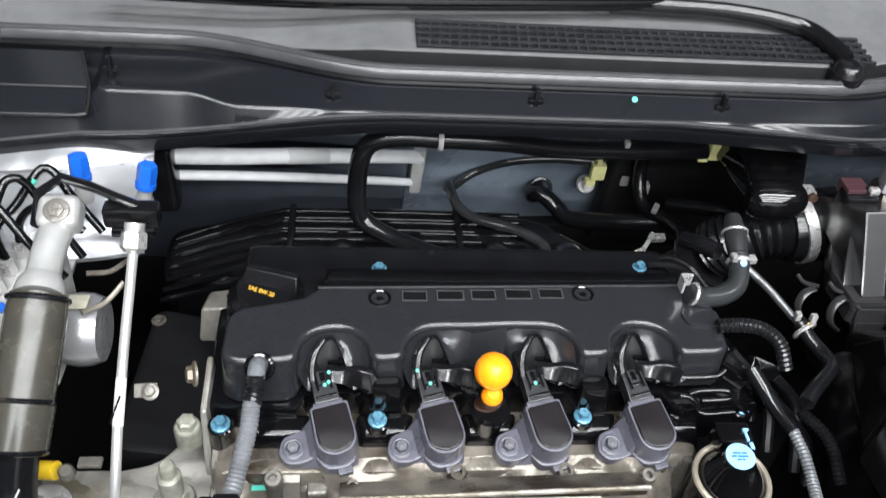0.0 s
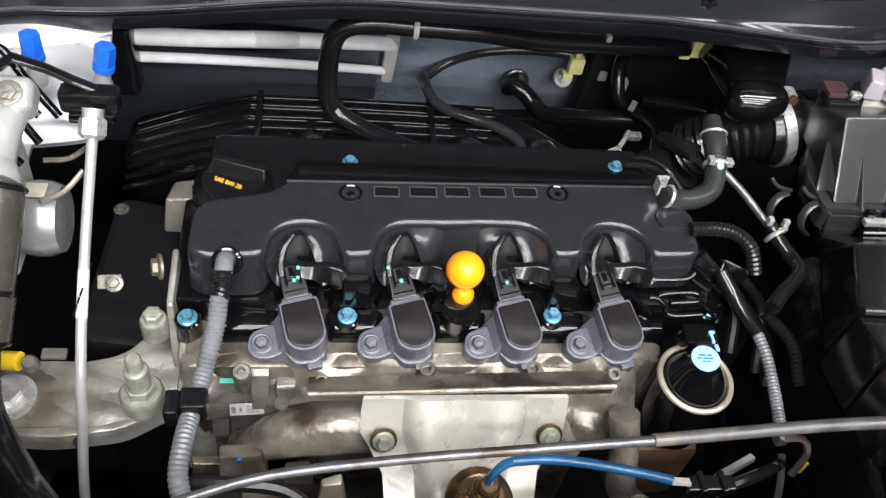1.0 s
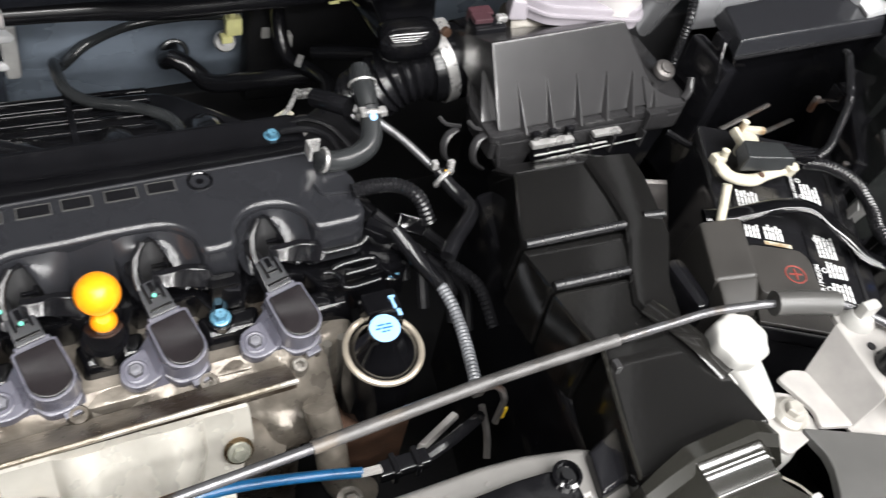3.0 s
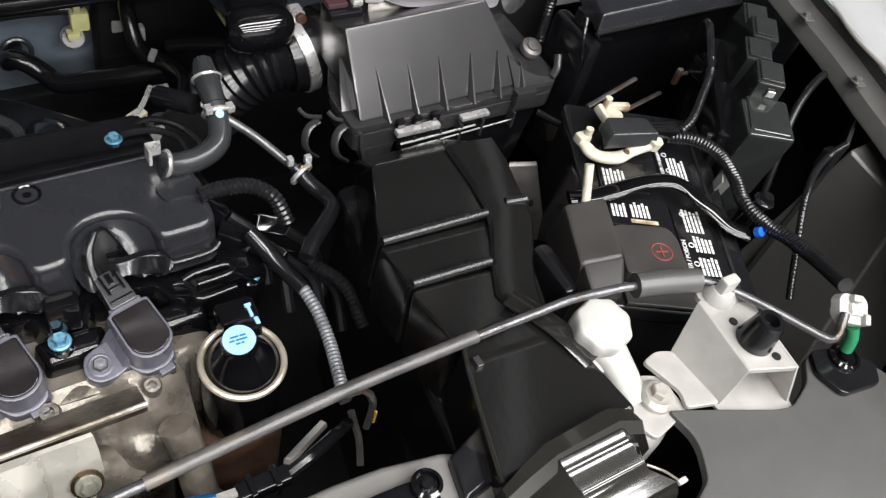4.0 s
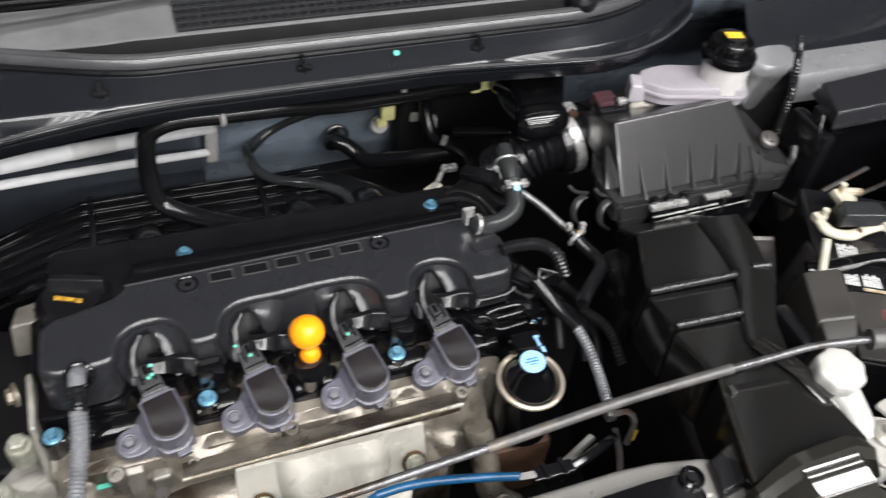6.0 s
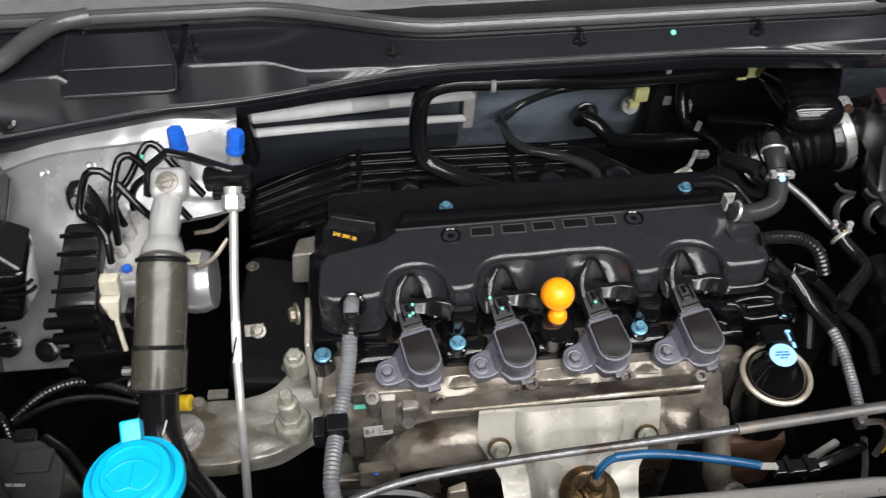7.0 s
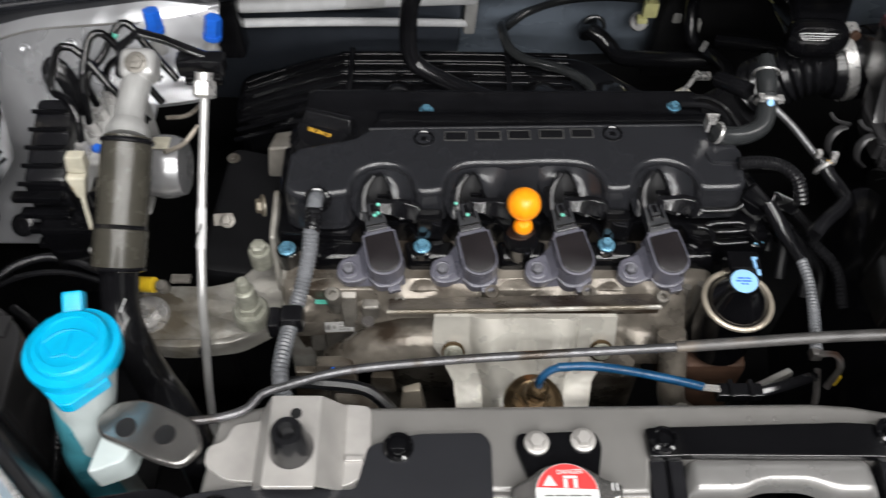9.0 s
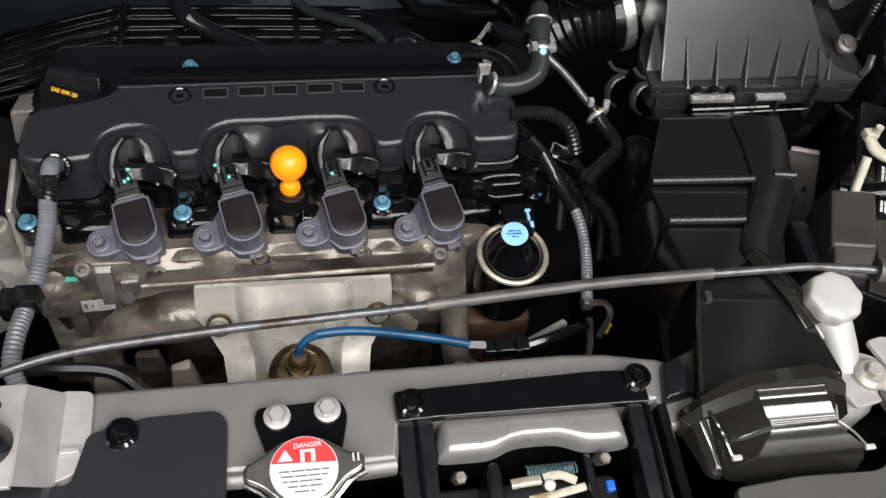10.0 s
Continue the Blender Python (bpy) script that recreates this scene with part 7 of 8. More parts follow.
mf = thing("air_sensor", "maroon electrical connector on a grey air sensor", "sensor", (0.25, 0.69, 0.85))
part("sensor", box(0.23, 0.264, 0.668, 0.69, 0.84, 0.865, 0.003), "satin", mf)
part("connector", box(0.236, 0.26, 0.69, 0.704, 0.852, 0.866, 0.002), "maroon", mf, "maroon connector")
part("connector_tab", box(0.23, 0.25, 0.674, 0.686, 0.8655, 0.871, 0.0015), "maroon", mf)
part("fixing", box(0.257, 0.268, 0.677, 0.685, 0.862, 0.869, 0.002), "zinc", mf)

# ---- battery ----
B = pose(0.4, 0.385, 0.848, 0, 0, -28)


def bat(bm):
    return placed(bm, B)


ba = thing("battery", "black car battery with white printed labels", "battery", (0.385, 0.37, 0.63))
part("case", bat(box(-0.064, 0.064, -0.114, 0.114, -0.21, -0.006, 0.006)), "battery", ba)
part("top", bat(box(-0.0655, 0.0655, -0.1155, 0.1155, -0.018, 0.0, 0.004)), "battery", ba)
part("side_groove", bat(box(0.0485, 0.0515, -0.105, 0.075, 0.0002, 0.0008)), "pit", ba)
part("centre_lid", bat(box(-0.049, 0.006, -0.036, 0.06, 0.0005, 0.0022, 0.001)), "battery", ba)


def battery_label(nm, x0, x1, y0, y1, z, blocks, seed, title=0.0):
    """A dark label with columns of plain bars, and the warning words where they can be read."""
    w = part(nm, bat(box(x0, x1, y0, y1, z, z + 0.0006)), "battery", ba)
    for k, (bx0, bx1, by0, by1) in enumerate(blocks):
        n = max(1, int((bx1 - bx0) / 0.0034))
        half, rnd_ = (by1 - by0) / 2, random.Random(seed + k)
        part("fine_print", bat(bars([(-half, half - rnd_.uniform(0, 0.35) * half) for _ in range(n)], pose(bx0, (by0 + by1) / 2, z + 0.0006, 0, 0, 90), seed + k, 0.0021, 0.0034)), "print", w, "columns of white print")
    if title:
        part("warning_text", bat(words("DANGER / POISON", title, pose(x0 + 0.0035, (y0 + y1) / 2 - (0.022 if y1 < 0 else 0), z + 0.0009, 0, 0, 90))), "print", w, "white warning words")
        for ty in ((y0 * 0.55 + y1 * 0.45, y0 * 0.8 + y1 * 0.2, y0 * 0.12 + y1 * 0.88) if y1 < 0 else (y0 * 0.6 + y1 * 0.4, y0 * 0.1 + y1 * 0.9)):
            part("symbol", bat(torus((x0 + 0.0095, ty, z + 0.0008), 0.0022, 0.0005, (0, 0, 1), 14, 5)), "print", w)


battery_label("warning_label", 0.0095, 0.0405, -0.0825, -0.004, 0.0005, [(0.0185, 0.038, -0.033, -0.008), (0.022, 0.039, -0.054, -0.037), (0.022, 0.039, -0.078, -0.058)], 31, 0.0054)
battery_label("second_label", 0.0095, 0.0405, 0.0225, 0.0625, 0.0005, [(0.0195, 0.039, 0.026, 0.056)], 41, 0.0044)
battery_label("third_label", -0.047, -0.006, 0.0055, 0.0395, 0.0026, [(-0.0455, -0.024, 0.008, 0.03), (-0.022, -0.008, 0.0085, 0.022)], 51)
battery_label("fourth_label", -0.047, -0.005, -0.033, -0.004, 0.0026, [(-0.045, -0.03, -0.026, -0.01), (-0.028, -0.009, -0.025, -0.008)], 61)
part("pale_bar", bat(box(-0.03, -0.0065, -0.0315, -0.0275, 0.0033, 0.0036)), "cream", ba, "pale code strip")
tc = part("terminal_cover", bat(prism(rounded([(-0.056, -0.047), (-0.047, -0.041), (-0.004, -0.038), (0.003, -0.05), (0.005, -0.092), (-0.048, -0.092), (-0.049, -0.07)], 0.006), 0.001, 0.011, 0.003)), "batcap", ba, "brown-grey terminal cover with a red plus")
part("front_plate", bat(box(-0.05, 0.058, -0.1145, -0.094, 0.0005, 0.004, 0.001)), "batcap", ba)
part("plus_ring", bat(torus((-0.0153, -0.067, 0.0112), 0.0085, 0.0006, (0, 0, 1), 28, 6)), "redmark", tc, "dull red ring")
part("plus", bat(placed(join(box(-0.0052, 0.0052, -0.0006, 0.0006, 0.0, 0.0008), box(-0.0006, 0.0006, -0.0052, -0.0007, 0.0, 0.0008), box(-0.0006, 0.0006, 0.0007, 0.0052, 0.0, 0.0008)), pose(-0.0153, -0.067, 0.011, 0, 0, 8))), "redmark", tc)
fz = thing("fuse_holder", "dark plastic main fuse cover clipped to the battery", "fuse holder", (0.3, 0.36, 0.83))
part("wing", hexa([(0.285, 0.335, 0.82), (0.318, 0.325, 0.82), (0.345, 0.385, 0.82), (0.302, 0.405, 0.82), (0.28, 0.345, 0.862), (0.315, 0.336, 0.868), (0.338, 0.391, 0.87), (0.304, 0.4, 0.864)], 0.004), "batcap", fz)
part("front", hexa([(0.272, 0.318, 0.80), (0.305, 0.308, 0.80), (0.315, 0.333, 0.80), (0.28, 0.343, 0.80), (0.276, 0.322, 0.858), (0.303, 0.315, 0.858), (0.318, 0.338, 0.867), (0.284, 0.347, 0.862)], 0.004), "batcap", fz)
part("corner", box(0.268, 0.285, 0.335, 0.385, 0.79, 0.845, 0.006), "satin", fz)
hd = thing("battery_hold_down", "black steel battery hold-down strap", "strap", (0.38, 0.38, 0.86))
part("strap", tube([(0.318, 0.408, 0.857), (0.336, 0.401, 0.86), (0.352, 0.395, 0.867), (0.385, 0.392, 0.869), (0.412, 0.382, 0.868), (0.424, 0.355, 0.864), (0.432, 0.335, 0.858), (0.446, 0.322, 0.855)], 0.008, 12, 0.005, flat=0.5), "gloss", hd)
part("stud", tube([(0.324, 0.396, 0.862), (0.329, 0.412, 0.888)], 0.0038, 10), "cream", hd, "pale threaded stud")
part("bolt", join(hexbolt((0.468, 0.337, 0.872), (0.1, -0.1, 1), 0.006, 0.008), lathe([(0.006, -0.03), (0.006, 0.0)], (0.468, 0.337, 0.872), (0.1, -0.1, 1), 12)), "black", hd)
part("tie", lathe([(0.0045, 0), (0.004, 0.005)], (0.448, 0.318, 0.862), (0, -0.6, 0.8), 12), "blue", hd, "blue cable tie")
ng = thing("battery_sensor", "cream terminal clamp with a black current sensor", "terminal clamp", (0.41, 0.45, 0.85))
part("clamp", tube([(0.366, 0.459, 0.864), (0.366, 0.447, 0.861), (0.371, 0.438, 0.86), (0.385, 0.4305, 0.861), (0.402, 0.4315, 0.862), (0.415, 0.4315, 0.864), (0.426, 0.4295, 0.868)], 0.0048, 12, 0.004, radii=[0.004, 0.0062, 0.0058, 0.0062, 0.005, 0.0052, 0.006], flat=0.75), "cream", ng)
part("lug", join(box(0.36, 0.373, 0.453, 0.463, 0.86, 0.869, 0.002), lathe([(0.0035, 0), (0.0035, 0.007)], (0.37, 0.457, 0.868), (0, 0, 1), 10)), "cream", ng)
part("cable_lug", join(lathe([(0.007, 0), (0.0065, 0.008)], (0.424, 0.43, 0.864), (0.1, -0.2, 1), 8)), "cream", ng)
part("post", join(lathe([(0.008, -0.02), (0.0075, 0.004), (0.005, 0.006)], (0.413, 0.472, 0.864), (0, 0, 1), 14), placed(box(-0.003, 0.003, -0.012, 0.012, -0.004, 0.005, 0.002), pose(0.402, 0.473, 0.866, 20, 0, 10)), placed(box(-0.011, 0.011, -0.003, 0.003, -0.003, 0.003, 0.0015), pose(0.42, 0.478, 0.87, 0, 0, -18)), lathe([(0.0035, -0.004), (0.0035, 0.012)], (0.408, 0.481, 0.868), (0, 0, 1), 10)), "cream", ng)
part("sensor", placed(hexa([(-0.026, -0.0125, -0.008), (0.026, -0.012, -0.008), (0.026, 0.0115, -0.008), (-0.02, 0.0125, -0.008), (-0.022, -0.0105, 0.007), (0.024, -0.01, 0.006), (0.02, 0.01, 0.006), (-0.018, 0.0115, 0.007)], 0.0015), pose(0.403, 0.4445, 0.874, 0, 0, -14)), "rubber_grey", ng, "dark plastic current sensor")
part("plug", placed(box(-0.014, 0.014, -0.007, 0.007, -0.005, 0.004, 0.002), pose(0.437, 0.436, 0.874, 0, 0, -16)), "gloss", ng)
for dy in (-0.004, 0.0, 0.004):
    part("plug_rib", placed(box(-0.013, 0.013, dy - 0.0008, dy + 0.0008, 0.0042, 0.0055, 0.0004), pose(0.437, 0.436, 0.874, 0, 0, -16)), "satin", ng)
for i, (rx, ry, rz_) in enumerate(((0.394, 0.4305, 0.8655), (0.419, 0.4325, 0.8695))):
    part("rust_spot", lathe([(0.0032, 0), (0.0024, 0.001)], (rx, ry, rz_), (0, -0.2, 1), 8), "rust", ng)
cb = thing("battery_cable", "thick black corrugated battery cable", "cable", (0.46, 0.36, 0.87))
part("cable", tube([(0.443, 0.432, 0.868), (0.46, 0.417, 0.872), (0.47, 0.397, 0.872), (0.466, 0.37, 0.87), (0.455, 0.345, 0.868), (0.455, 0.32, 0.868), (0.455, 0.295, 0.875), (0.447, 0.265, 0.886), (0.428, 0.234, 0.903)], 0.0062, 14, ribs=0.003, depth=0.1), "loom_black", cb)
cb = thing("sensor_cable", "black taped cable running up to the fuse box", "cable", (0.46, 0.47, 0.87))
part("cable", tube([(0.45, 0.428, 0.875), (0.466, 0.433, 0.882), (0.485, 0.447, 0.89), (0.503, 0.461, 0.897), (0.517, 0.475, 0.9), (0.54, 0.502, 0.902), (0.559, 0.522, 0.9), (0.568, 0.533, 0.895)], 0.0042, 10, ribs=0.0036), "loom_black", cb)
part("loop", tube([(0.645, 0.424, 0.905), (0.605, 0.418, 0.912), (0.572, 0.407, 0.907), (0.55, 0.395, 0.893), (0.537, 0.38, 0.865), (0.53, 0.365, 0.82)], 0.0036, 10, 0.006), "tape", cb)
part("down_lead", tube([(0.565, 0.347, 0.9), (0.545, 0.345, 0.896), (0.515, 0.335, 0.893), (0.49, 0.318, 0.885), (0.478, 0.297, 0.86), (0.47, 0.27, 0.82)], 0.0034, 10, ribs=0.003), "loom_black", cb)
part("air_lead", tube([(0.41, 0.556, 0.80), (0.425, 0.53, 0.80), (0.44, 0.505, 0.805), (0.45, 0.49, 0.83)], 0.004, 8, ribs=0.0035), "loom_black", cb)

tray = thing("tray_bracket", "stained steel battery tray bracket beside the air duct", "bracket", (0.36, 0.5, 0.75))
part("plate", hexa([(0.325, 0.475, 0.73), (0.375, 0.455, 0.73), (0.378, 0.46, 0.73), (0.328, 0.48, 0.73), (0.338, 0.50, 0.80), (0.365, 0.492, 0.80), (0.367, 0.496, 0.802), (0.34, 0.504, 0.802)], 0.001), "steel_dark", tray)
part("hole", lathe([(0.0035, 0), (0.0035, 0.0008)], (0.36, 0.4775, 0.766), (0.2, -0.9, 0.45), 12), "pit", tray)
for a, b in (((0.43, 0.517, 0.835), (0.505, 0.535, 0.838)), ((0.45, 0.51, 0.815), (0.54, 0.525, 0.82))):
    part("bar", tube([a, b], 0.0026, 8, 0.02, flat=0.5), "steel_dark", tray, "dull steel bar")

# ---- boxes and reservoirs at the right ----
fb = thing("fuse_box", "large black fuse box with an overhanging lid", "fuse box", (0.56, 0.6, 0.75))
part("body", hexa([(0.475, 0.575, 0.68), (0.65, 0.565, 0.68), (0.67, 0.64, 0.68), (0.48, 0.63, 0.68), (0.472, 0.574, 0.874), (0.648, 0.564, 0.888), (0.672, 0.632, 0.888), (0.49, 0.622, 0.874)], 0.004), "gloss", fb)
part("lid", hexa([(0.463, 0.568, 0.8745), (0.65, 0.558, 0.8895), (0.682, 0.632, 0.8895), (0.482, 0.632, 0.8745), (0.467, 0.573, 0.893), (0.645, 0.563, 0.908), (0.676, 0.628, 0.908), (0.487, 0.627, 0.893)], 0.003), "cover", fb, "flat black lid")
part("lid_edge", tube([(0.462, 0.5675, 0.8755), (0.651, 0.557, 0.8905)], 0.0022, 8, 0.02), "edge", fb)
part("hinge", join(box(0.454, 0.466, 0.583, 0.596, 0.874, 0.889, 0.002), tube([(0.452, 0.565, 0.85), (0.449, 0.57, 0.872), (0.455, 0.58, 0.886)], 0.002, 8, 0.006)), "black", fb)
part("skirt", box(0.46, 0.478, 0.566, 0.63, 0.70, 0.862, 0.006), "satin", fb)
rl = thing("relay_row", "row of glossy black relay covers beside the battery", "relay box", (0.53, 0.43, 0.8))
for i, (x, y, s, z) in enumerate(((0.5235, 0.4215, 0.0125, 0.929), (0.5515, 0.4585, 0.0125, 0.921), (0.5735, 0.4765, 0.0125, 0.928), (0.591, 0.502, 0.012, 0.922))):
    part("cover", placed(hexa([(-s * 1.1, -0.0185, -0.05), (s * 1.1, -0.0185, -0.05), (s * 1.1, 0.0165, -0.05), (-s * 1.1, 0.0165, -0.05), (-s, -0.0145, 0.0), (s, -0.0145, 0.0), (s, 0.0145, 0.0), (-s, 0.0145, 0.0)], 0.0022), pose(x, y, z, 10, 0, -36)), "relay_grey", rl)
    part("cap", placed(box(-s * 0.82, s * 0.82, -0.0115, 0.0115, 0.0, 0.0022, 0.001), pose(x, y, z, 10, 0, -36)), "relay_grey", rl)
    part("clip", placed(box(-0.004, 0.003, -0.002, 0.0, -0.012, -0.005, 0.0008), pose(x - 0.007, y - 0.014, z - 0.003, 10, 0, -36)), "zinc", rl, "bright clip edge")
part("base", placed(box(-0.03, 0.03, -0.08, 0.075, -0.18, -0.035, 0.008), pose(0.552, 0.455, 0.918, 0, 0, -38)), "satin", rl)
part("shoulder", placed(box(-0.019, 0.02, -0.03, 0.012, -0.07, -0.004, 0.004), pose(0.514, 0.402, 0.913, 8, 0, -34)), "relay_grey", rl)
part("front_box", placed(box(-0.023, 0.021, -0.022, 0.02, -0.16, -0.005, 0.0035), pose(0.509, 0.393, 0.91, 8, 0, -30)), "relay_grey", rl)
part("stay", placed(join(box(-0.0075, 0.0075, -0.003, 0.0, -0.11, 0.0, 0.001), box(-0.0075, -0.0055, -0.012, 0.0, -0.11, 0.0, 0.0006)), pose(0.472, 0.378, 0.866, 16, 0, -38)), "alu_satin", rl, "bright folded steel stay")
part("tan_stay", placed(box(-0.012, 0.01, -0.002, 0.002, -0.09, 0.0, 0.001), pose(0.491, 0.414, 0.872, 14, -18, -50)), "steel_dark", rl, "rusty tan steel stay")
part("wire_clip", box(0.525, 0.54, 0.48, 0.5, 0.87, 0.89, 0.002), "gloss", rl)
part("lead_clip", join(box(0.5, 0.506, 0.489, 0.494, 0.866, 0.884, 0.0015), box(0.507, 0.517, 0.491, 0.494, 0.874, 0.877, 0.0008)), "steel_dark", rl, "pale lead clip")

bm_ = thing("brake_reservoir", "milky brake fluid reservoir with a black ribbed cap", "reservoir", (0.36, 0.68, 0.88))
part("tank", prism(rounded([(0.285, 0.69), (0.305, 0.668), (0.398, 0.645), (0.412, 0.66), (0.405, 0.695), (0.33, 0.715), (0.295, 0.71)], 0.01), 0.862, 0.884, 0.004), "tank", bm_)
part("tower", lathe([(0.0275, -0.006), (0.0265, 0.01), (0.0262, 0.027), (0.024, 0.03)], (0.385, 0.675, 0.882), (0, 0, 1), 32), "res", bm_)
part("seam", prism(rounded([(0.282, 0.69), (0.303, 0.665), (0.40, 0.641), (0.415, 0.66), (0.408, 0.698), (0.33, 0.718), (0.292, 0.713)], 0.01), 0.8725, 0.8755, 0.001), "tank", bm_)
cap = part("cap", lathe([(0.0305, 0.0), (0.031, 0.003), (0.0305, 0.0075), (0.0255, 0.009), (0.0245, 0.012), (0.0238, 0.021), (0.0215, 0.024), (0.0135, 0.0245), (0.013, 0.0275), (0.0, 0.0278)], (0.3845, 0.6765, 0.9085), (0, 0, 1), 36), "gloss", bm_, "black cap with a yellow label")
part("label", placed(box(-0.0095, 0.0095, -0.006, 0.006, 0, 0.0006), pose(0.3835, 0.6775, 0.9364, 0, 0, -12)), "gold", cap, "yellow square label")
for i in range(24):
    a = 2 * math.pi * i / 24
    part("grip_rib", placed(box(-0.0008, 0.0008, -0.0011, 0.0011, 0.0, 0.0095, 0.0003), pose(0.3845 + 0.0243 * math.cos(a), 0.6765 + 0.0243 * math.sin(a), 0.92, 0, 0, math.degrees(a))), "gloss", cap)
part("spigot", hexa([(0.270, 0.68, 0.862), (0.29, 0.676, 0.862), (0.298, 0.70, 0.862), (0.278, 0.704, 0.862), (0.271, 0.682, 0.884), (0.286, 0.679, 0.882), (0.294, 0.70, 0.884), (0.279, 0.703, 0.886)], 0.003), "tank", bm_)
mc = single("master_cylinder", tube([(0.28, 0.70, 0.845), (0.33, 0.69, 0.842), (0.40, 0.675, 0.84)], 0.02, 16, 0.01), "alu", "cast aluminium brake master cylinder below its reservoir", "master cylinder", (0.33, 0.69, 0.83))
tower = thing("strut_tower", "silver painted strut tower and shelf", "strut tower", (0.55, 0.72, 0.8), kind="structure")
part("dome", lathe([(0.024, -0.075), (0.031, -0.03), (0.035, -0.012), (0.0365, -0.008), (0.0365, 0.0), (0.033, 0.006), (0.02, 0.01), (0.0, 0.011)], (0.469, 0.712, 0.882), (0, -0.12, 1), 36), "wall_metal", tower)
# lower wall takes the near-black base, below the silver dome
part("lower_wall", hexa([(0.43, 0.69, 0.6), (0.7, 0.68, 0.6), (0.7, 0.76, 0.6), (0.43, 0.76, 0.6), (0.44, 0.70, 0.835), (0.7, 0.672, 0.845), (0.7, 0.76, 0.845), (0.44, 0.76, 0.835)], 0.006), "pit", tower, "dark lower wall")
part("shelf", sheet([[(x, y, z) for y, z in ((0.658, 0.846), (0.661, 0.866), (0.668, 0.8755), (0.685, 0.879), (0.705, 0.881))] for x in (0.49, 0.54, 0.59, 0.64, 0.69, 0.74)], 0.004), "wall_metal", tower)
part("back_wall", sheet([[(x, y, z) for y, z in ((0.704, 0.876), (0.712, 0.90), (0.74, 0.935))] for x in (0.44, 0.52, 0.6, 0.68, 0.76)], 0.004), "cowl", tower, "dark panel behind the shelf")
single("tower_conduit", tube([(0.468, 0.668, 0.93), (0.464, 0.657, 0.918), (0.458, 0.642, 0.895), (0.452, 0.63, 0.872), (0.45, 0.625, 0.83)], 0.005, 10, ribs=0.004), "loom_black", "black corrugated conduit before the strut tower", "conduit", (0.46, 0.64, 0.9))
hb = thing("hinge_bracket", "bare steel bracket with a black hood stop", "bracket", (0.67, 0.63, 0.92))
part("bracket", join(hexa([(0.622, 0.566, 0.905), (0.672, 0.562, 0.915), (0.68, 0.58, 0.915), (0.63, 0.588, 0.905), (0.622, 0.567, 0.909), (0.672, 0.563, 0.931), (0.68, 0.581, 0.931), (0.63, 0.589, 0.909)], 0.001), box(0.628, 0.65, 0.586, 0.608, 0.90, 0.932, 0.004)), "paint", hb)
part("stop", lathe([(0.011, 0), (0.0095, 0.022), (0.006, 0.024)], (0.672, 0.60, 0.932), (0.1, -0.2, 1), 18), "rubber", hb)
part("hole", lathe([(0.003, 0), (0.003, 0.0006)], (0.6475, 0.5745, 0.9205), (-0.35, 0, 1), 12), "pit", hb)
hb = thing("hinge_bracket", "bare steel bracket with a black hood stop beside the cowl", "bracket", (-0.71, 0.61, 0.92))
part("bracket", join(hexa([(-0.735, 0.60, 0.86), (-0.692, 0.585, 0.86), (-0.69, 0.655, 0.86), (-0.735, 0.66, 0.86), (-0.735, 0.605, 0.917), (-0.70, 0.592, 0.917), (-0.70, 0.655, 0.919), (-0.735, 0.66, 0.919)], 0.004), box(-0.76, -0.71, 0.55, 0.60, 0.895, 0.905, 0.003)), "wall_metal", hb)
part("stop", lathe([(0.0145, 0), (0.0125, 0.024), (0.009, 0.027)], (-0.718, 0.625, 0.919), (-0.1, -0.15, 1), 20), "rubber", hb)
single("fender_shelf", sheet([[(x, y, 0.905 + 0.25 * max(0, y - 0.66) - 0.1 * (x + 0.75)) for y in (0.64, 0.66, 0.68, 0.70, 0.73, 0.76)] for x in (-0.82, -0.77, -0.74, -0.72, -0.70)], 0.004), "paint", "silver painted shelf beside the cowl corner", "panel", kind="structure")

rh = thing("headlamp", "dark grey headlamp back beside the battery", "headlamp", (0.58, 0.3, 0.8))
part("housing", hexa([(0.50, 0.22, 0.65), (0.66, 0.2, 0.65), (0.70, 0.36, 0.65), (0.56, 0.38, 0.65), (0.59, 0.28, 0.878), (0.66, 0.25, 0.88), (0.67, 0.345, 0.903), (0.564, 0.341, 0.9)], 0.003), "panel_grey", rh)
part("rear_wall", hexa([(0.555, 0.342, 0.70), (0.64, 0.375, 0.70), (0.64, 0.38, 0.70), (0.555, 0.348, 0.70), (0.566, 0.344, 0.9), (0.61, 0.370, 0.905), (0.61, 0.374, 0.905), (0.564, 0.348, 0.9)], 0.001), "box", rh)
part("vent", placed(join(*[box(-0.01 + 0.004 * k, -0.0075 + 0.004 * k, -0.005, 0.005, 0.0, 0.0012) for k in range(6)]), pose(0.612, 0.333, 0.9, -3, 2, -32)), "pit", rh)
part("tab", box(0.55, 0.563, 0.343, 0.356, 0.872, 0.893, 0.002), "satin", rh)

# ---- front of the bay ----
rs = thing("radiator_support", "grey painted upper radiator support panel", "radiator support", (-0.1, 0.24, 0.83), kind="structure")
part("panel", prism([(-0.38, 0.20), (-0.375, 0.262), (-0.33, 0.272), (-0.27, 0.268), (0.045, 0.271), (0.075, 0.269), (0.112, 0.262), (0.138, 0.25), (0.136, 0.212), (0.105, 0.208), (0.101, 0.229), (-0.074, 0.229), (-0.078, 0.204), (-0.10, 0.203), (-0.19, 0.205)], 0.825, 0.854, 0.005, 3), "primer", rs)
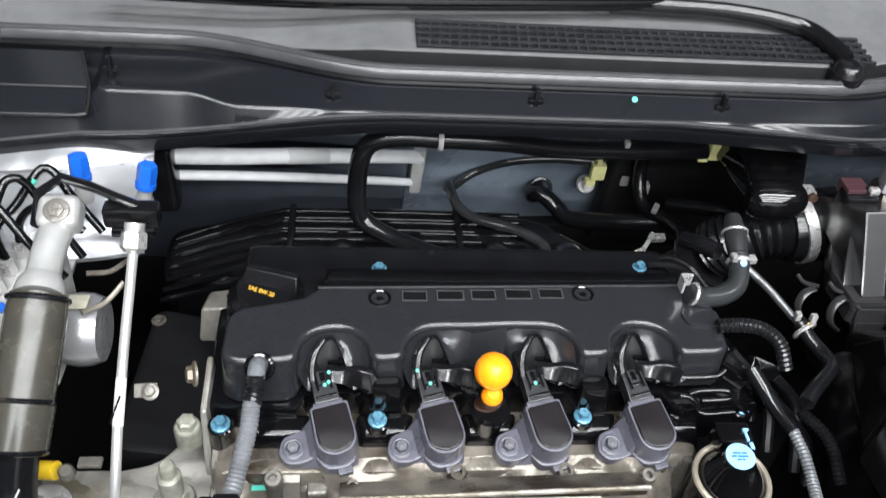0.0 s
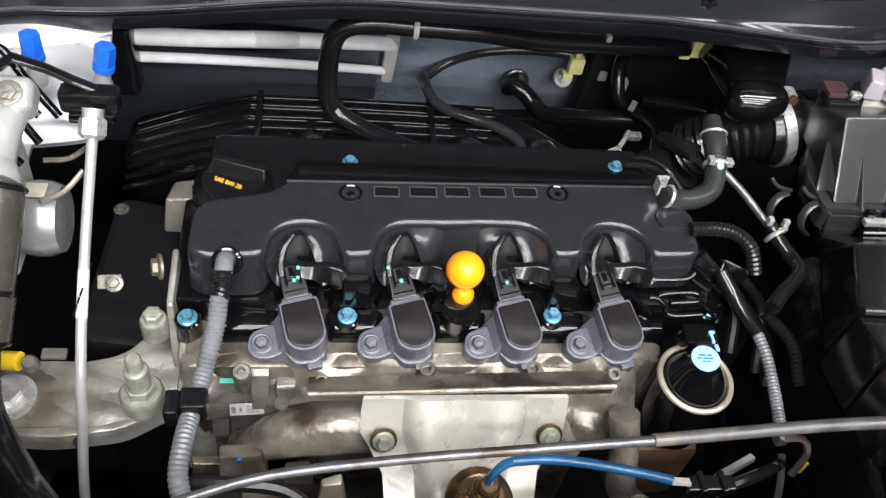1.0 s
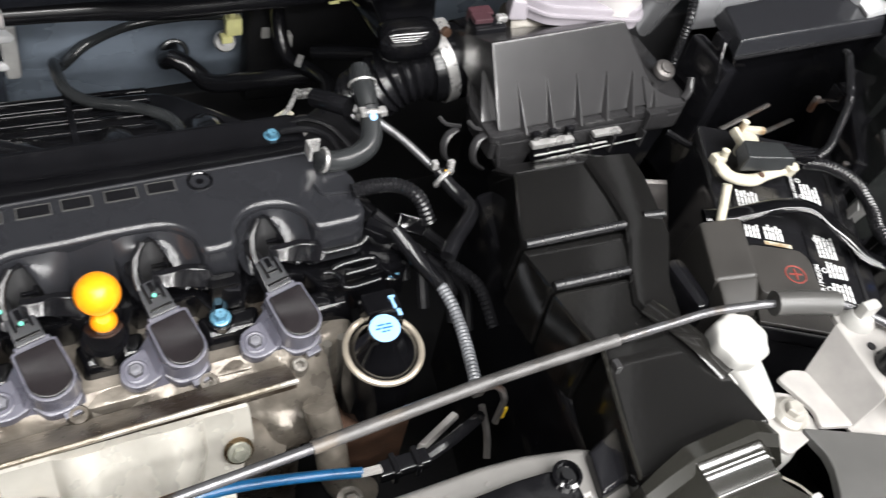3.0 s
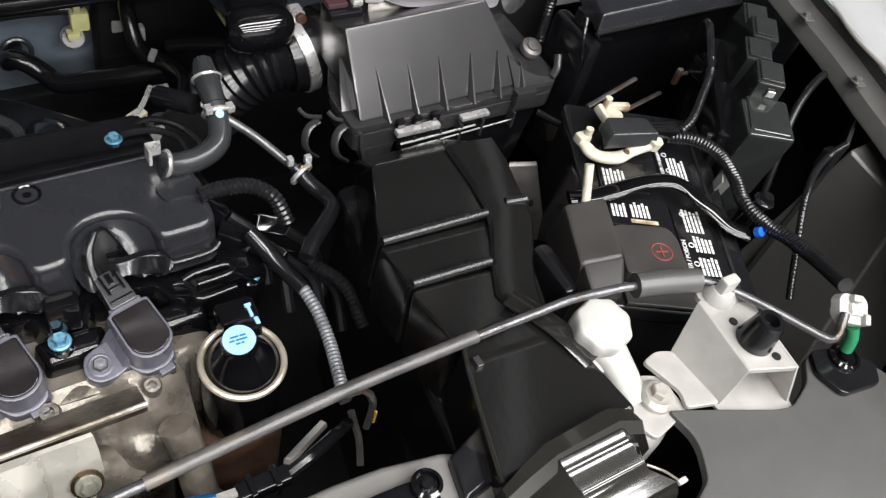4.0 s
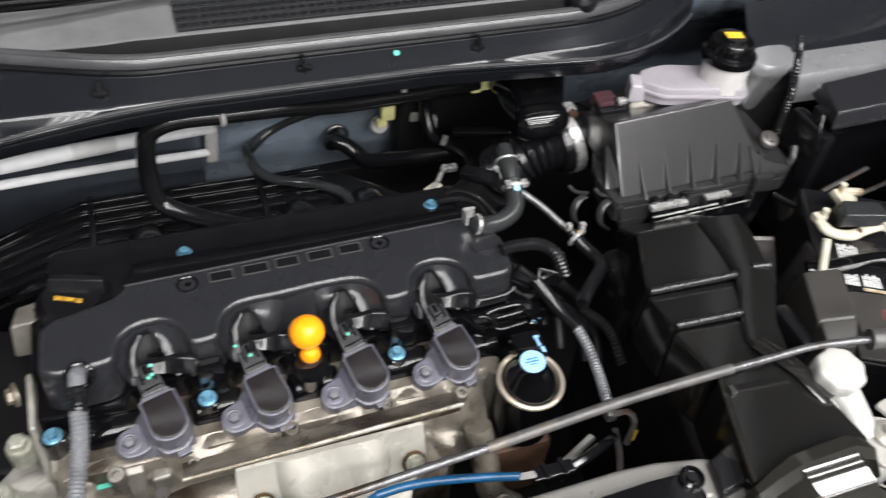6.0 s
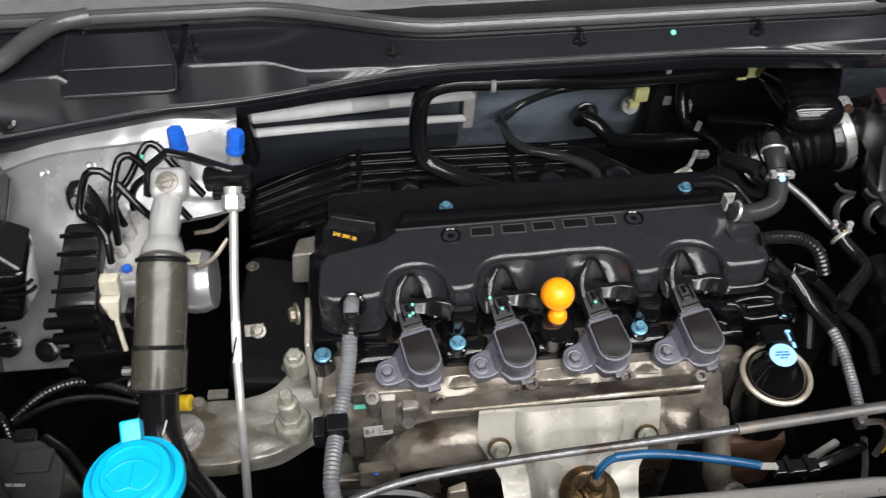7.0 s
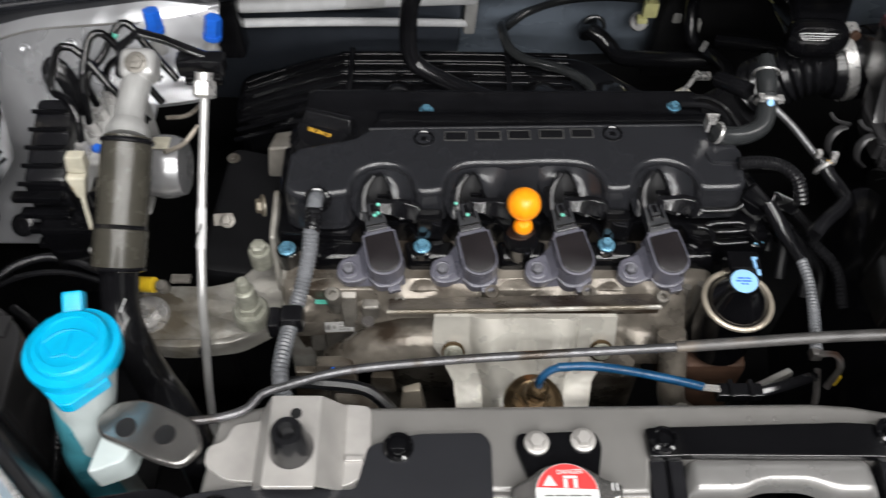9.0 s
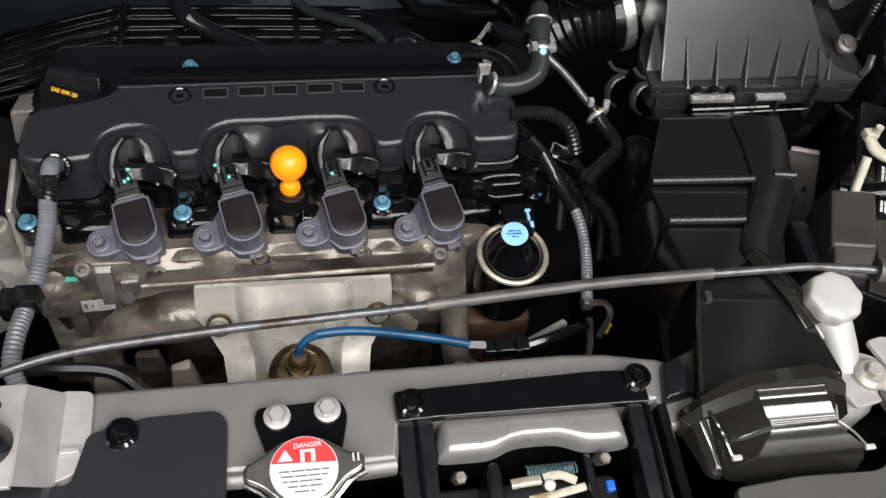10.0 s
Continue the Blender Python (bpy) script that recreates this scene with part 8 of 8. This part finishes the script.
part("front_roll", tube([(-0.19, 0.204, 0.846), (-0.13, 0.2035, 0.846), (-0.1, 0.204, 0.846), (-0.079, 0.2045, 0.846)], 0.0065, 10, 0.02), "primer", rs)
for px in (0.0, 0.018, 0.045):
    part("spot_weld", lathe([(0.0022, 0), (0.0015, 0.0006)], (px, 0.258, 0.8542), (0, 0, 1), 8), "primer", rs)
lp = thing("latch_panel", "black hood latch frame with fixing studs", "latch frame", (0.0, 0.22, 0.85))
part("bar", prism(rounded([(-0.078, 0.2485), (0.06, 0.2525), (0.083, 0.2515), (0.095, 0.246), (0.096, 0.226), (0.075, 0.2265), (-0.05, 0.2275), (-0.077, 0.2265)], 0.004), 0.8545, 0.861, 0.002), "gloss", lp)
for nm, x0, x1, x2, x3 in (("left_arm", -0.0775, -0.0525, -0.0765, -0.053), ("right_arm", 0.082, 0.103, 0.0815, 0.0975)):
    part(nm, hexa([(x0, 0.10, 0.80), (x1, 0.10, 0.80), (x3, 0.228, 0.84), (x2, 0.228, 0.84), (x0 + 0.001, 0.10, 0.836), (x1 - 0.001, 0.10, 0.836), (x3, 0.2275, 0.8545), (x2, 0.2275, 0.8545)], 0.0015), "satin", lp)
    part("arm_rib", tube([(x2 + 0.012, 0.226, 0.856), (x2 + 0.0125, 0.18, 0.8495), (x2 + 0.013, 0.11, 0.839)], 0.0016, 8), "gloss", lp)
part("side_block", hexa([(0.104, 0.222, 0.83), (0.132, 0.226, 0.83), (0.146, 0.27, 0.83), (0.112, 0.258, 0.83), (0.106, 0.226, 0.862), (0.13, 0.231, 0.862), (0.142, 0.265, 0.862), (0.112, 0.254, 0.862)], 0.003), "satin", lp)
part("side_arm", hexa([(0.104, 0.10, 0.80), (0.116, 0.10, 0.80), (0.112, 0.226, 0.82), (0.1, 0.226, 0.82), (0.104, 0.10, 0.842), (0.112, 0.10, 0.842), (0.108, 0.226, 0.857), (0.101, 0.226, 0.857)], 0.0015), "gloss", lp)
for sx, sy in ((-0.0665, 0.2385), (0.0905, 0.2445)):
    part("stud", lathe([(0.0095, 0), (0.0095, 0.003), (0.0072, 0.004), (0.0065, 0.001), (0.004, 0.001), (0.0038, 0.004)], (sx, sy, 0.861), (0, 0, 1), 22), "gloss", lp)
rows = []
for k in range(33):
    u = k / 32
    x = -0.051 + 0.13 * u
    wave = 0.0075 * math.exp(-((x - 0.017) / 0.026) ** 4)
    end = max(0.0, abs(u - 0.5) * 2 - 0.86) / 0.14
    rnd_end = math.sqrt(max(0.0, 1 - end * end))
    top, low = 0.2055 + 0.0275 * (0.45 + 0.55 * rnd_end), 0.2055 + wave - 0.001 * u
    row = []
    for v, dz in ((0.0, -0.012), (0.06, -0.004), (0.2, 0.0), (0.5, 0.0012), (0.78, 0.0016), (0.9, 0.0005), (0.97, -0.0025), (1.0, -0.007), (1.02, -0.016)):
        row.append((x, top + (low - top) * v, 0.8455 + (dz + 0.012) * (0.3 + 0.7 * rnd_end) - 0.006))
    rows.append(row)
part("cross_panel", sheet(rows, 0.002), "pillow", lp, "silver grey pillow-shaped latch panel", 1.2)
la = thing("hood_latch", "hood latch with a spring and cream lever in a dark opening", "latch", (0.01, 0.16, 0.82))
part("opening", box(-0.052, 0.08, 0.09, 0.2, 0.77, 0.80, 0.004), "pit", la)
part("plate", hexa([(-0.026, 0.15, 0.79), (-0.004, 0.15, 0.79), (-0.004, 0.203, 0.79), (-0.02, 0.203, 0.79), (-0.024, 0.15, 0.832), (-0.008, 0.15, 0.832), (-0.01, 0.203, 0.84), (-0.018, 0.203, 0.84)], 0.004), "satin", la)
part("plate", box(0.048, 0.054, 0.15, 0.204, 0.79, 0.836, 0.002), "satin", la)
part("spring", tube([(0.009 + 0.00028 * i, 0.196 + 0.0045 * math.cos(i * 0.8), 0.829 + 0.0045 * math.sin(i * 0.8)) for i in range(122)], 0.0006, 5, straight=True), "teal_spring", la, "blue-green coil spring")
part("lever", tube([(-0.003, 0.189, 0.83), (0.006, 0.1895, 0.831), (0.017, 0.19, 0.831)], 0.0035, 8, 0.004, flat=0.7), "rim_steel", la, "grimy cream lever")
part("lever", tube([(0.019, 0.191, 0.831), (0.03, 0.192, 0.832), (0.041, 0.187, 0.831)], 0.0032, 8, 0.004, flat=0.7), "cream", la, "grimy cream lever")
part("link", tube([(0.008, 0.178, 0.828), (0.028, 0.18, 0.83), (0.047, 0.183, 0.83)], 0.0028, 8, 0.004, flat=0.6), "cream", la)
part("pivot", lathe([(0.004, 0), (0.004, 0.004), (0.0025, 0.005)], (0.022, 0.186, 0.83), (0, -0.3, 1), 12), "galv", la)
part("nut", lathe([(0.0045, -0.012), (0.0045, 0.004), (0.0035, 0.005)], (-0.038, 0.194, 0.838), (0, -0.3, 1), 6), "alu", la)
part("nut", lathe([(0.0045, -0.012), (0.0045, 0.004), (0.0035, 0.005)], (0.061, 0.198, 0.838), (0, -0.3, 1), 6), "alu", la)
part("blue_end", box(0.061, 0.067, 0.178, 0.185, 0.826, 0.832, 0.001), "blue", la)

rc = thing("pressure_cap", "steel radiator pressure cap with a red and white warning label", "pressure cap", (-0.137, 0.198, 0.85))
part("neck", lathe([(0.018, -0.05), (0.018, 0.0), (0.022, 0.004)], (-0.137, 0.197, 0.855), (0, 0, 1), 28), "alu", rc)
part("wing_plate", prism(rounded([(-0.1735, 0.203), (-0.1735, 0.193), (-0.163, 0.188), (-0.152, 0.178), (-0.137, 0.1735), (-0.122, 0.178), (-0.111, 0.190), (-0.1, 0.1955), (-0.1, 0.205), (-0.111, 0.208), (-0.122, 0.216), (-0.137, 0.2205), (-0.152, 0.216), (-0.163, 0.2085)], 0.004), 0.863, 0.8695, 0.003, 3), "steel_cap", rc, "dark polished steel wings")
part("rim", tube([(-0.172, 0.1915, 0.8665), (-0.163, 0.186, 0.8665), (-0.152, 0.1765, 0.8665), (-0.137, 0.172, 0.8665), (-0.122, 0.1765, 0.8665), (-0.111, 0.188, 0.8665), (-0.1, 0.194, 0.8665)], 0.0022, 8, 0.004), "chrome", rc)
lab = part("label", lathe([(0.0205, 0), (0.0205, 0.001), (0.02, 0.0012)], (-0.137, 0.1975, 0.8697), (0, 0, 1), 40), "print", rc, "white warning label")
red = [(-0.137 + 0.0198 * math.cos(math.radians(a)), 0.1975 + 0.0198 * math.sin(math.radians(a))) for a in range(8, 173, 8)]
part("red_field", prism(red, 0.8709, 0.8713), "red", lab, "red warning field")
part("word", words("DANGER", 0.0042, pose(-0.1345, 0.2118, 0.8716, 0, 0, 2)), "print", lab, "white warning word")
part("triangle", prism([(-0.1525, 0.2025), (-0.1435, 0.2025), (-0.148, 0.2098)], 0.8713, 0.8717), "print", lab)
part("symbol", join(box(-0.139, -0.13, 0.2075, 0.2092, 0.8713, 0.8717), box(-0.139, -0.1365, 0.2012, 0.207, 0.8713, 0.8717), box(-0.1325, -0.13, 0.2012, 0.207, 0.8713, 0.8717)), "print", lab)
part("fine_print", bars([(-0.015, 0.015), (-0.014, 0.014), (-0.013, 0.012), (-0.01, 0.01), (-0.006, 0.006)], pose(-0.137, 0.1965, 0.8709, 0, 0, 0), 17, 0.0009, 0.0032), "primer", lab)
part("marks", join(box(-0.1075, -0.1065, 0.2, 0.205, 0.8695, 0.87), box(-0.1045, -0.1035, 0.2, 0.205, 0.8695, 0.87)), "print", rc)
bk = thing("cap_bracket", "black radiator bracket with two zinc bolts", "bracket", (-0.138, 0.225, 0.855))
part("plate", prism(rounded([(-0.166, 0.245), (-0.112, 0.247), (-0.108, 0.236), (-0.114, 0.208), (-0.158, 0.206), (-0.168, 0.236)], 0.005), 0.8545, 0.8585, 0.001), "gloss", bk)
for x, y in ((-0.153, 0.2375), (-0.121, 0.2395)):
    part("bolt", hexbolt((x, y, 0.8588), (0, 0, 1), 0.0058, 0.007), "galv", bk, "zinc flange bolt")
fc = thing("front_cover", "black plastic radiator cover with push fasteners", "cover", (-0.25, 0.16, 0.86), group="front covers")
part("sheet", prism(rounded([(-0.268, 0.236), (-0.235, 0.2445), (-0.19, 0.2455), (-0.184, 0.238), (-0.184, 0.05), (-0.37, 0.05), (-0.40, 0.19), (-0.385, 0.202), (-0.345, 0.208), (-0.275, 0.205)], 0.005), 0.8545, 0.8595, 0.0015), "cover", fc)
for x, y in ((-0.2475, 0.234), (-0.365, 0.19)):
    part("push_fastener", lathe([(0.0105, 0), (0.0105, 0.002), (0.0085, 0.0035), (0.0075, 0.002), (0.006, 0.002), (0.0055, 0.0045), (0.002, 0.005)], (x, y, 0.8597), (0, 0, 1), 24), "gloss", fc)
hbk = thing("hood_stop_bracket", "bare galvanised bracket with a black rubber hood stop", "bracket", (-0.315, 0.23, 0.86))
part("top", box(-0.331, -0.299, 0.196, 0.26, 0.8815, 0.886, 0.001), "galv", hbk)
part("right_wall", hexa([(-0.289, 0.205, 0.857), (-0.283, 0.205, 0.857), (-0.283, 0.266, 0.857), (-0.289, 0.266, 0.857), (-0.3, 0.197, 0.885), (-0.2985, 0.197, 0.8855), (-0.2985, 0.26, 0.8855), (-0.3, 0.26, 0.885)], 0.0006), "galv", hbk)
part("left_wall", hexa([(-0.344, 0.205, 0.857), (-0.338, 0.205, 0.857), (-0.338, 0.262, 0.857), (-0.344, 0.262, 0.857), (-0.332, 0.197, 0.8855), (-0.3305, 0.197, 0.885), (-0.3305, 0.26, 0.885), (-0.332, 0.26, 0.8855)], 0.0006), "galv", hbk)
part("foot", prism(rounded([(-0.289, 0.205), (-0.272, 0.212), (-0.266, 0.232), (-0.267, 0.266), (-0.289, 0.268)], 0.006), 0.8545, 0.858, 0.001), "galv", hbk)
part("foot", prism(rounded([(-0.338, 0.21), (-0.338, 0.256), (-0.362, 0.252), (-0.366, 0.24), (-0.378, 0.236), (-0.378, 0.222), (-0.362, 0.212)], 0.005), 0.8545, 0.858, 0.001), "galv", hbk)
part("rib", box(-0.283, -0.271, 0.224, 0.228, 0.858, 0.861, 0.0008), "galv", hbk)
part("hood_stop", lathe([(0.0145, 0), (0.0135, 0.004), (0.011, 0.022), (0.0095, 0.026), (0.006, 0.026), (0.0055, 0.018)], (-0.315, 0.222, 0.8862), (0, 0, 1), 28), "rubber", hbk, "black rubber hood stop")
part("slot", lathe([(0.0038, 0), (0.0038, 0.0008)], (-0.3145, 0.2465, 0.8858), (0, 0, 1), 14), "pit", hbk)

hbk = thing("hood_stop_bracket", "bare steel box bracket with a black rubber hood stop", "bracket", (0.32, 0.24, 0.87))
part("top", hexa([(0.3125, 0.2125, 0.888), (0.346, 0.2005, 0.888), (0.354, 0.255, 0.888), (0.3185, 0.271, 0.888), (0.3125, 0.2125, 0.893), (0.346, 0.2005, 0.893), (0.354, 0.255, 0.893), (0.3185, 0.271, 0.893)], 0.001), "galv", hbk)
part("tip", prism(rounded([(0.3185, 0.268), (0.349, 0.257), (0.345, 0.272), (0.333, 0.281), (0.322, 0.281)], 0.006), 0.8885, 0.8925, 0.001), "galv", hbk)
part("left_wall", hexa([(0.299, 0.2095, 0.862), (0.301, 0.2095, 0.862), (0.296, 0.256, 0.862), (0.294, 0.256, 0.862), (0.311, 0.2125, 0.8925), (0.313, 0.2125, 0.893), (0.319, 0.2705, 0.893), (0.317, 0.2705, 0.8925)], 0.0006), "galv", hbk)
part("right_wall", hexa([(0.352, 0.19, 0.855), (0.355, 0.19, 0.855), (0.362, 0.252, 0.855), (0.359, 0.252, 0.855), (0.346, 0.2005, 0.8925), (0.348, 0.2005, 0.893), (0.356, 0.255, 0.893), (0.354, 0.255, 0.8925)], 0.0006), "galv", hbk)
part("floor_strip", hexa([(0.30, 0.2, 0.856), (0.354, 0.186, 0.856), (0.36, 0.25, 0.856), (0.294, 0.256, 0.856), (0.30, 0.2, 0.859), (0.354, 0.186, 0.859), (0.36, 0.25, 0.859), (0.294, 0.256, 0.859)], 0.0006), "galv", hbk)
part("foot", prism(rounded([(0.2995, 0.2095), (0.295, 0.256), (0.283, 0.2605), (0.269, 0.2575), (0.2745, 0.241), (0.2785, 0.228), (0.274, 0.2165)], 0.004), 0.8615, 0.865, 0.001), "galv", hbk)
part("low_foot", prism(rounded([(0.278, 0.216), (0.277, 0.245), (0.262, 0.252), (0.244, 0.245), (0.237, 0.222), (0.243, 0.208)], 0.005), 0.8565, 0.86, 0.001), "galv", hbk)
part("hood_stop", lathe([(0.0132, 0), (0.0126, 0.004), (0.0102, 0.02), (0.0086, 0.0235), (0.0055, 0.0235), (0.005, 0.016)], (0.3325, 0.2295, 0.8932), (0.02, -0.03, 1), 28), "rubber", hbk, "black rubber hood stop")
for x, y in ((0.329, 0.247), (0.338, 0.213)):
    part("hole", lathe([(0.0032, 0), (0.0032, 0.0006)], (x, y, 0.8932), (0, 0, 1), 12), "pit", hbk)
part("bolt", join(lathe([(0.0125, -0.004), (0.0125, -0.001), (0.0115, 0.0), (0.0092, 0.002)], (0.262, 0.2325, 0.8645), (0, 0, 1), 24), hexbolt((0.262, 0.2325, 0.866), (0, 0, 1), 0.0062, 0.006, False)), "mount_alu", hbk, "zinc bolt and washer")

bo = thing("overflow_bottle", "white plastic coolant bottle with a ridged white cap", "bottle", (0.245, 0.27, 0.8))
capm = lathe([(0.0165, -0.034), (0.0165, -0.02), (0.0185, -0.0185), (0.0198, -0.014), (0.02, -0.006), (0.0195, -0.0015), (0.0175, 0.0005), (0.011, 0.001), (0.0, 0.001)], (0.2445, 0.2835, 0.889), (0, -0.15, 1), 54)
for v in capm.verts:
    a = math.atan2(v.co.y - 0.2835, v.co.x - 0.2445)
    f = 1 + 0.04 * math.cos(8 * a + 0.4) + 0.02 * math.cos(2 * a)
    v.co.x = 0.2445 + (v.co.x - 0.2445) * f
    v.co.y = 0.2835 + (v.co.y - 0.2835) * f
part("cap", capm, "white", bo, "ridged white cap", 0.8)
part("collar", lathe([(0.0185, -0.004), (0.0185, 0.003), (0.016, 0.004)], (0.245, 0.279, 0.865), (0.05, -0.25, 1), 28), "white", bo)
part("spout", tube([(0.246, 0.281, 0.872), (0.2495, 0.268, 0.866), (0.2505, 0.252, 0.86), (0.249, 0.236, 0.855)], 0.0125, 24, 0.004, radii=[0.0145, 0.0125, 0.0115, 0.0095], flat=0.8), "white", bo)
part("shoulder", hexa([(0.236, 0.292, 0.83), (0.266, 0.278, 0.83), (0.252, 0.213, 0.83), (0.228, 0.235, 0.83), (0.24, 0.286, 0.866), (0.264, 0.274, 0.864), (0.25, 0.218, 0.856), (0.236, 0.238, 0.858)], 0.005, 3), "white", bo)
part("tank", box(0.225, 0.27, 0.21, 0.31, 0.74, 0.85, 0.012), "white", bo)
rodt = thing("hood_prop_rod", "grey painted hood prop rod lying across the bay", "prop rod", (0.0, 0.3, 0.87))
part("rod", tube([(-0.40, 0.252, 0.861), (-0.37, 0.256, 0.861), (-0.353, 0.263, 0.861), (-0.345, 0.273, 0.862), (-0.328, 0.2785, 0.864), (-0.284, 0.289, 0.868), (-0.207, 0.2955, 0.8715), (-0.12, 0.3, 0.874), (-0.046, 0.3035, 0.876), (0.023, 0.3075, 0.878), (0.07, 0.3095, 0.881), (0.144, 0.309, 0.886), (0.2, 0.3075, 0.890), (0.231, 0.306, 0.893), (0.256, 0.301, 0.896), (0.276, 0.295, 0.90), (0.322, 0.282, 0.90), (0.34, 0.266, 0.90), (0.354, 0.247, 0.90), (0.37, 0.22, 0.9), (0.3785, 0.2055, 0.901), (0.384, 0.205, 0.906), (0.393, 0.213, 0.914)], 0.0032, 12, 0.006), "rod", rodt)
part("sleeve", tube([(-0.05, 0.3033, 0.876), (0.0, 0.3063, 0.8775), (0.07, 0.3095, 0.881), (0.13, 0.3093, 0.885), (0.158, 0.3088, 0.887)], 0.0042, 14, 0.01), "sleeve", rodt, "worn grey sleeve")
part("grip", tube([(0.275, 0.2955, 0.9), (0.295, 0.29, 0.9005), (0.322, 0.282, 0.9)], 0.0088, 16, 0.006), "panel_grey", rodt, "grey rubber grip")
cl = thing("rod_clip", "white plastic clip holding the prop rod", "clip", (0.335, 0.267, 0.89))
part("clip", join(lathe([(0.012, -0.004), (0.012, 0.002), (0.008, 0.008)], (0.3345, 0.268, 0.8935), (0, 0, 1), 18), box(0.328, 0.342, 0.264, 0.272, 0.897, 0.913, 0.002)), "white", cl)
wcn = thing("lamp_connector", "white electrical connector with a green lead", "connector", (0.4, 0.22, 0.9))
part("shell", placed(join(prism(rounded([(-0.013, -0.006), (-0.009, -0.011), (0.009, -0.011), (0.013, -0.006), (0.013, 0.006), (0.009, 0.01), (-0.009, 0.01), (-0.013, 0.006)], 0.003), -0.004, 0.004, 0.0015), lathe([(0.006, -0.012), (0.0065, 0.0)], (0.0, -0.003, 0), (0, -0.3, 1), 14)), pose(0.4055, 0.2155, 0.909, 30, 10, -25)), "white", wcn)
part("socket", placed(box(-0.005, 0.005, -0.004, 0.004, 0.0, 0.004, 0.001), pose(0.4045, 0.213, 0.9115, 30, 10, -25)), "zinc", wcn)
part("claw", placed(join(box(-0.0115, -0.007, -0.012, -0.004, -0.002, 0.0085, 0.0015), box(0.006, 0.011, -0.011, -0.003, -0.002, 0.0085, 0.0015), box(-0.005, 0.004, 0.004, 0.009, 0.002, 0.009, 0.0015)), pose(0.4055, 0.2155, 0.909, 30, 10, -25)), "white", wcn)
part("lead", tube([(0.409, 0.207, 0.898), (0.412, 0.2025, 0.888), (0.413, 0.2, 0.876)], 0.0046, 10), "green", wcn, "green lead")
fc = thing("front_cover", "dark grey plastic cover over the front with push fasteners", "cover", (0.33, 0.12, 0.86), group="front covers")
part("sheet", prism(rounded([(0.262, 0.2215), (0.30, 0.2055), (0.335, 0.19), (0.35, 0.186), (0.375, 0.195), (0.392, 0.212), (0.418, 0.205), (0.44, 0.182), (0.47, 0.11), (0.48, 0.02), (0.13, 0.02), (0.134, 0.162), (0.18, 0.1655), (0.236, 0.164), (0.254, 0.172), (0.264, 0.19), (0.266, 0.2)], 0.005), 0.856, 0.863, 0.002), "panel_grey", fc)
part("corner", prism(rounded([(0.384, 0.197), (0.394, 0.2125), (0.418, 0.206), (0.436, 0.184), (0.425, 0.17), (0.39, 0.175)], 0.005), 0.8635, 0.8685, 0.0015), "satin", fc)
part("push_fastener", lathe([(0.0115, 0), (0.0115, 0.002), (0.009, 0.0035), (0.008, 0.002), (0.0055, 0.002), (0.005, 0.0045)], (0.413, 0.197, 0.869), (0, 0, 1), 22), "gloss", fc)
single("front_cover", prism(rounded([(0.108, 0.245), (0.125, 0.252), (0.128, 0.21), (0.118, 0.15), (0.115, 0.02), (0.23, 0.02), (0.21, 0.1), (0.10, 0.15), (0.105, 0.21)], 0.004), 0.835, 0.845, 0.002), "black", "black plastic bracket below the air inlet", "cover", (0.12, 0.15, 0.835), "front covers")
single("front_shell", prism(rounded([(0.09, 0.15), (0.24, 0.165), (0.24, 0.02), (0.09, 0.02)], 0.01), 0.80, 0.834, 0.004), "primer", "grey painted front panel below the inlet", "panel", (0.16, 0.1, 0.8), kind="structure")
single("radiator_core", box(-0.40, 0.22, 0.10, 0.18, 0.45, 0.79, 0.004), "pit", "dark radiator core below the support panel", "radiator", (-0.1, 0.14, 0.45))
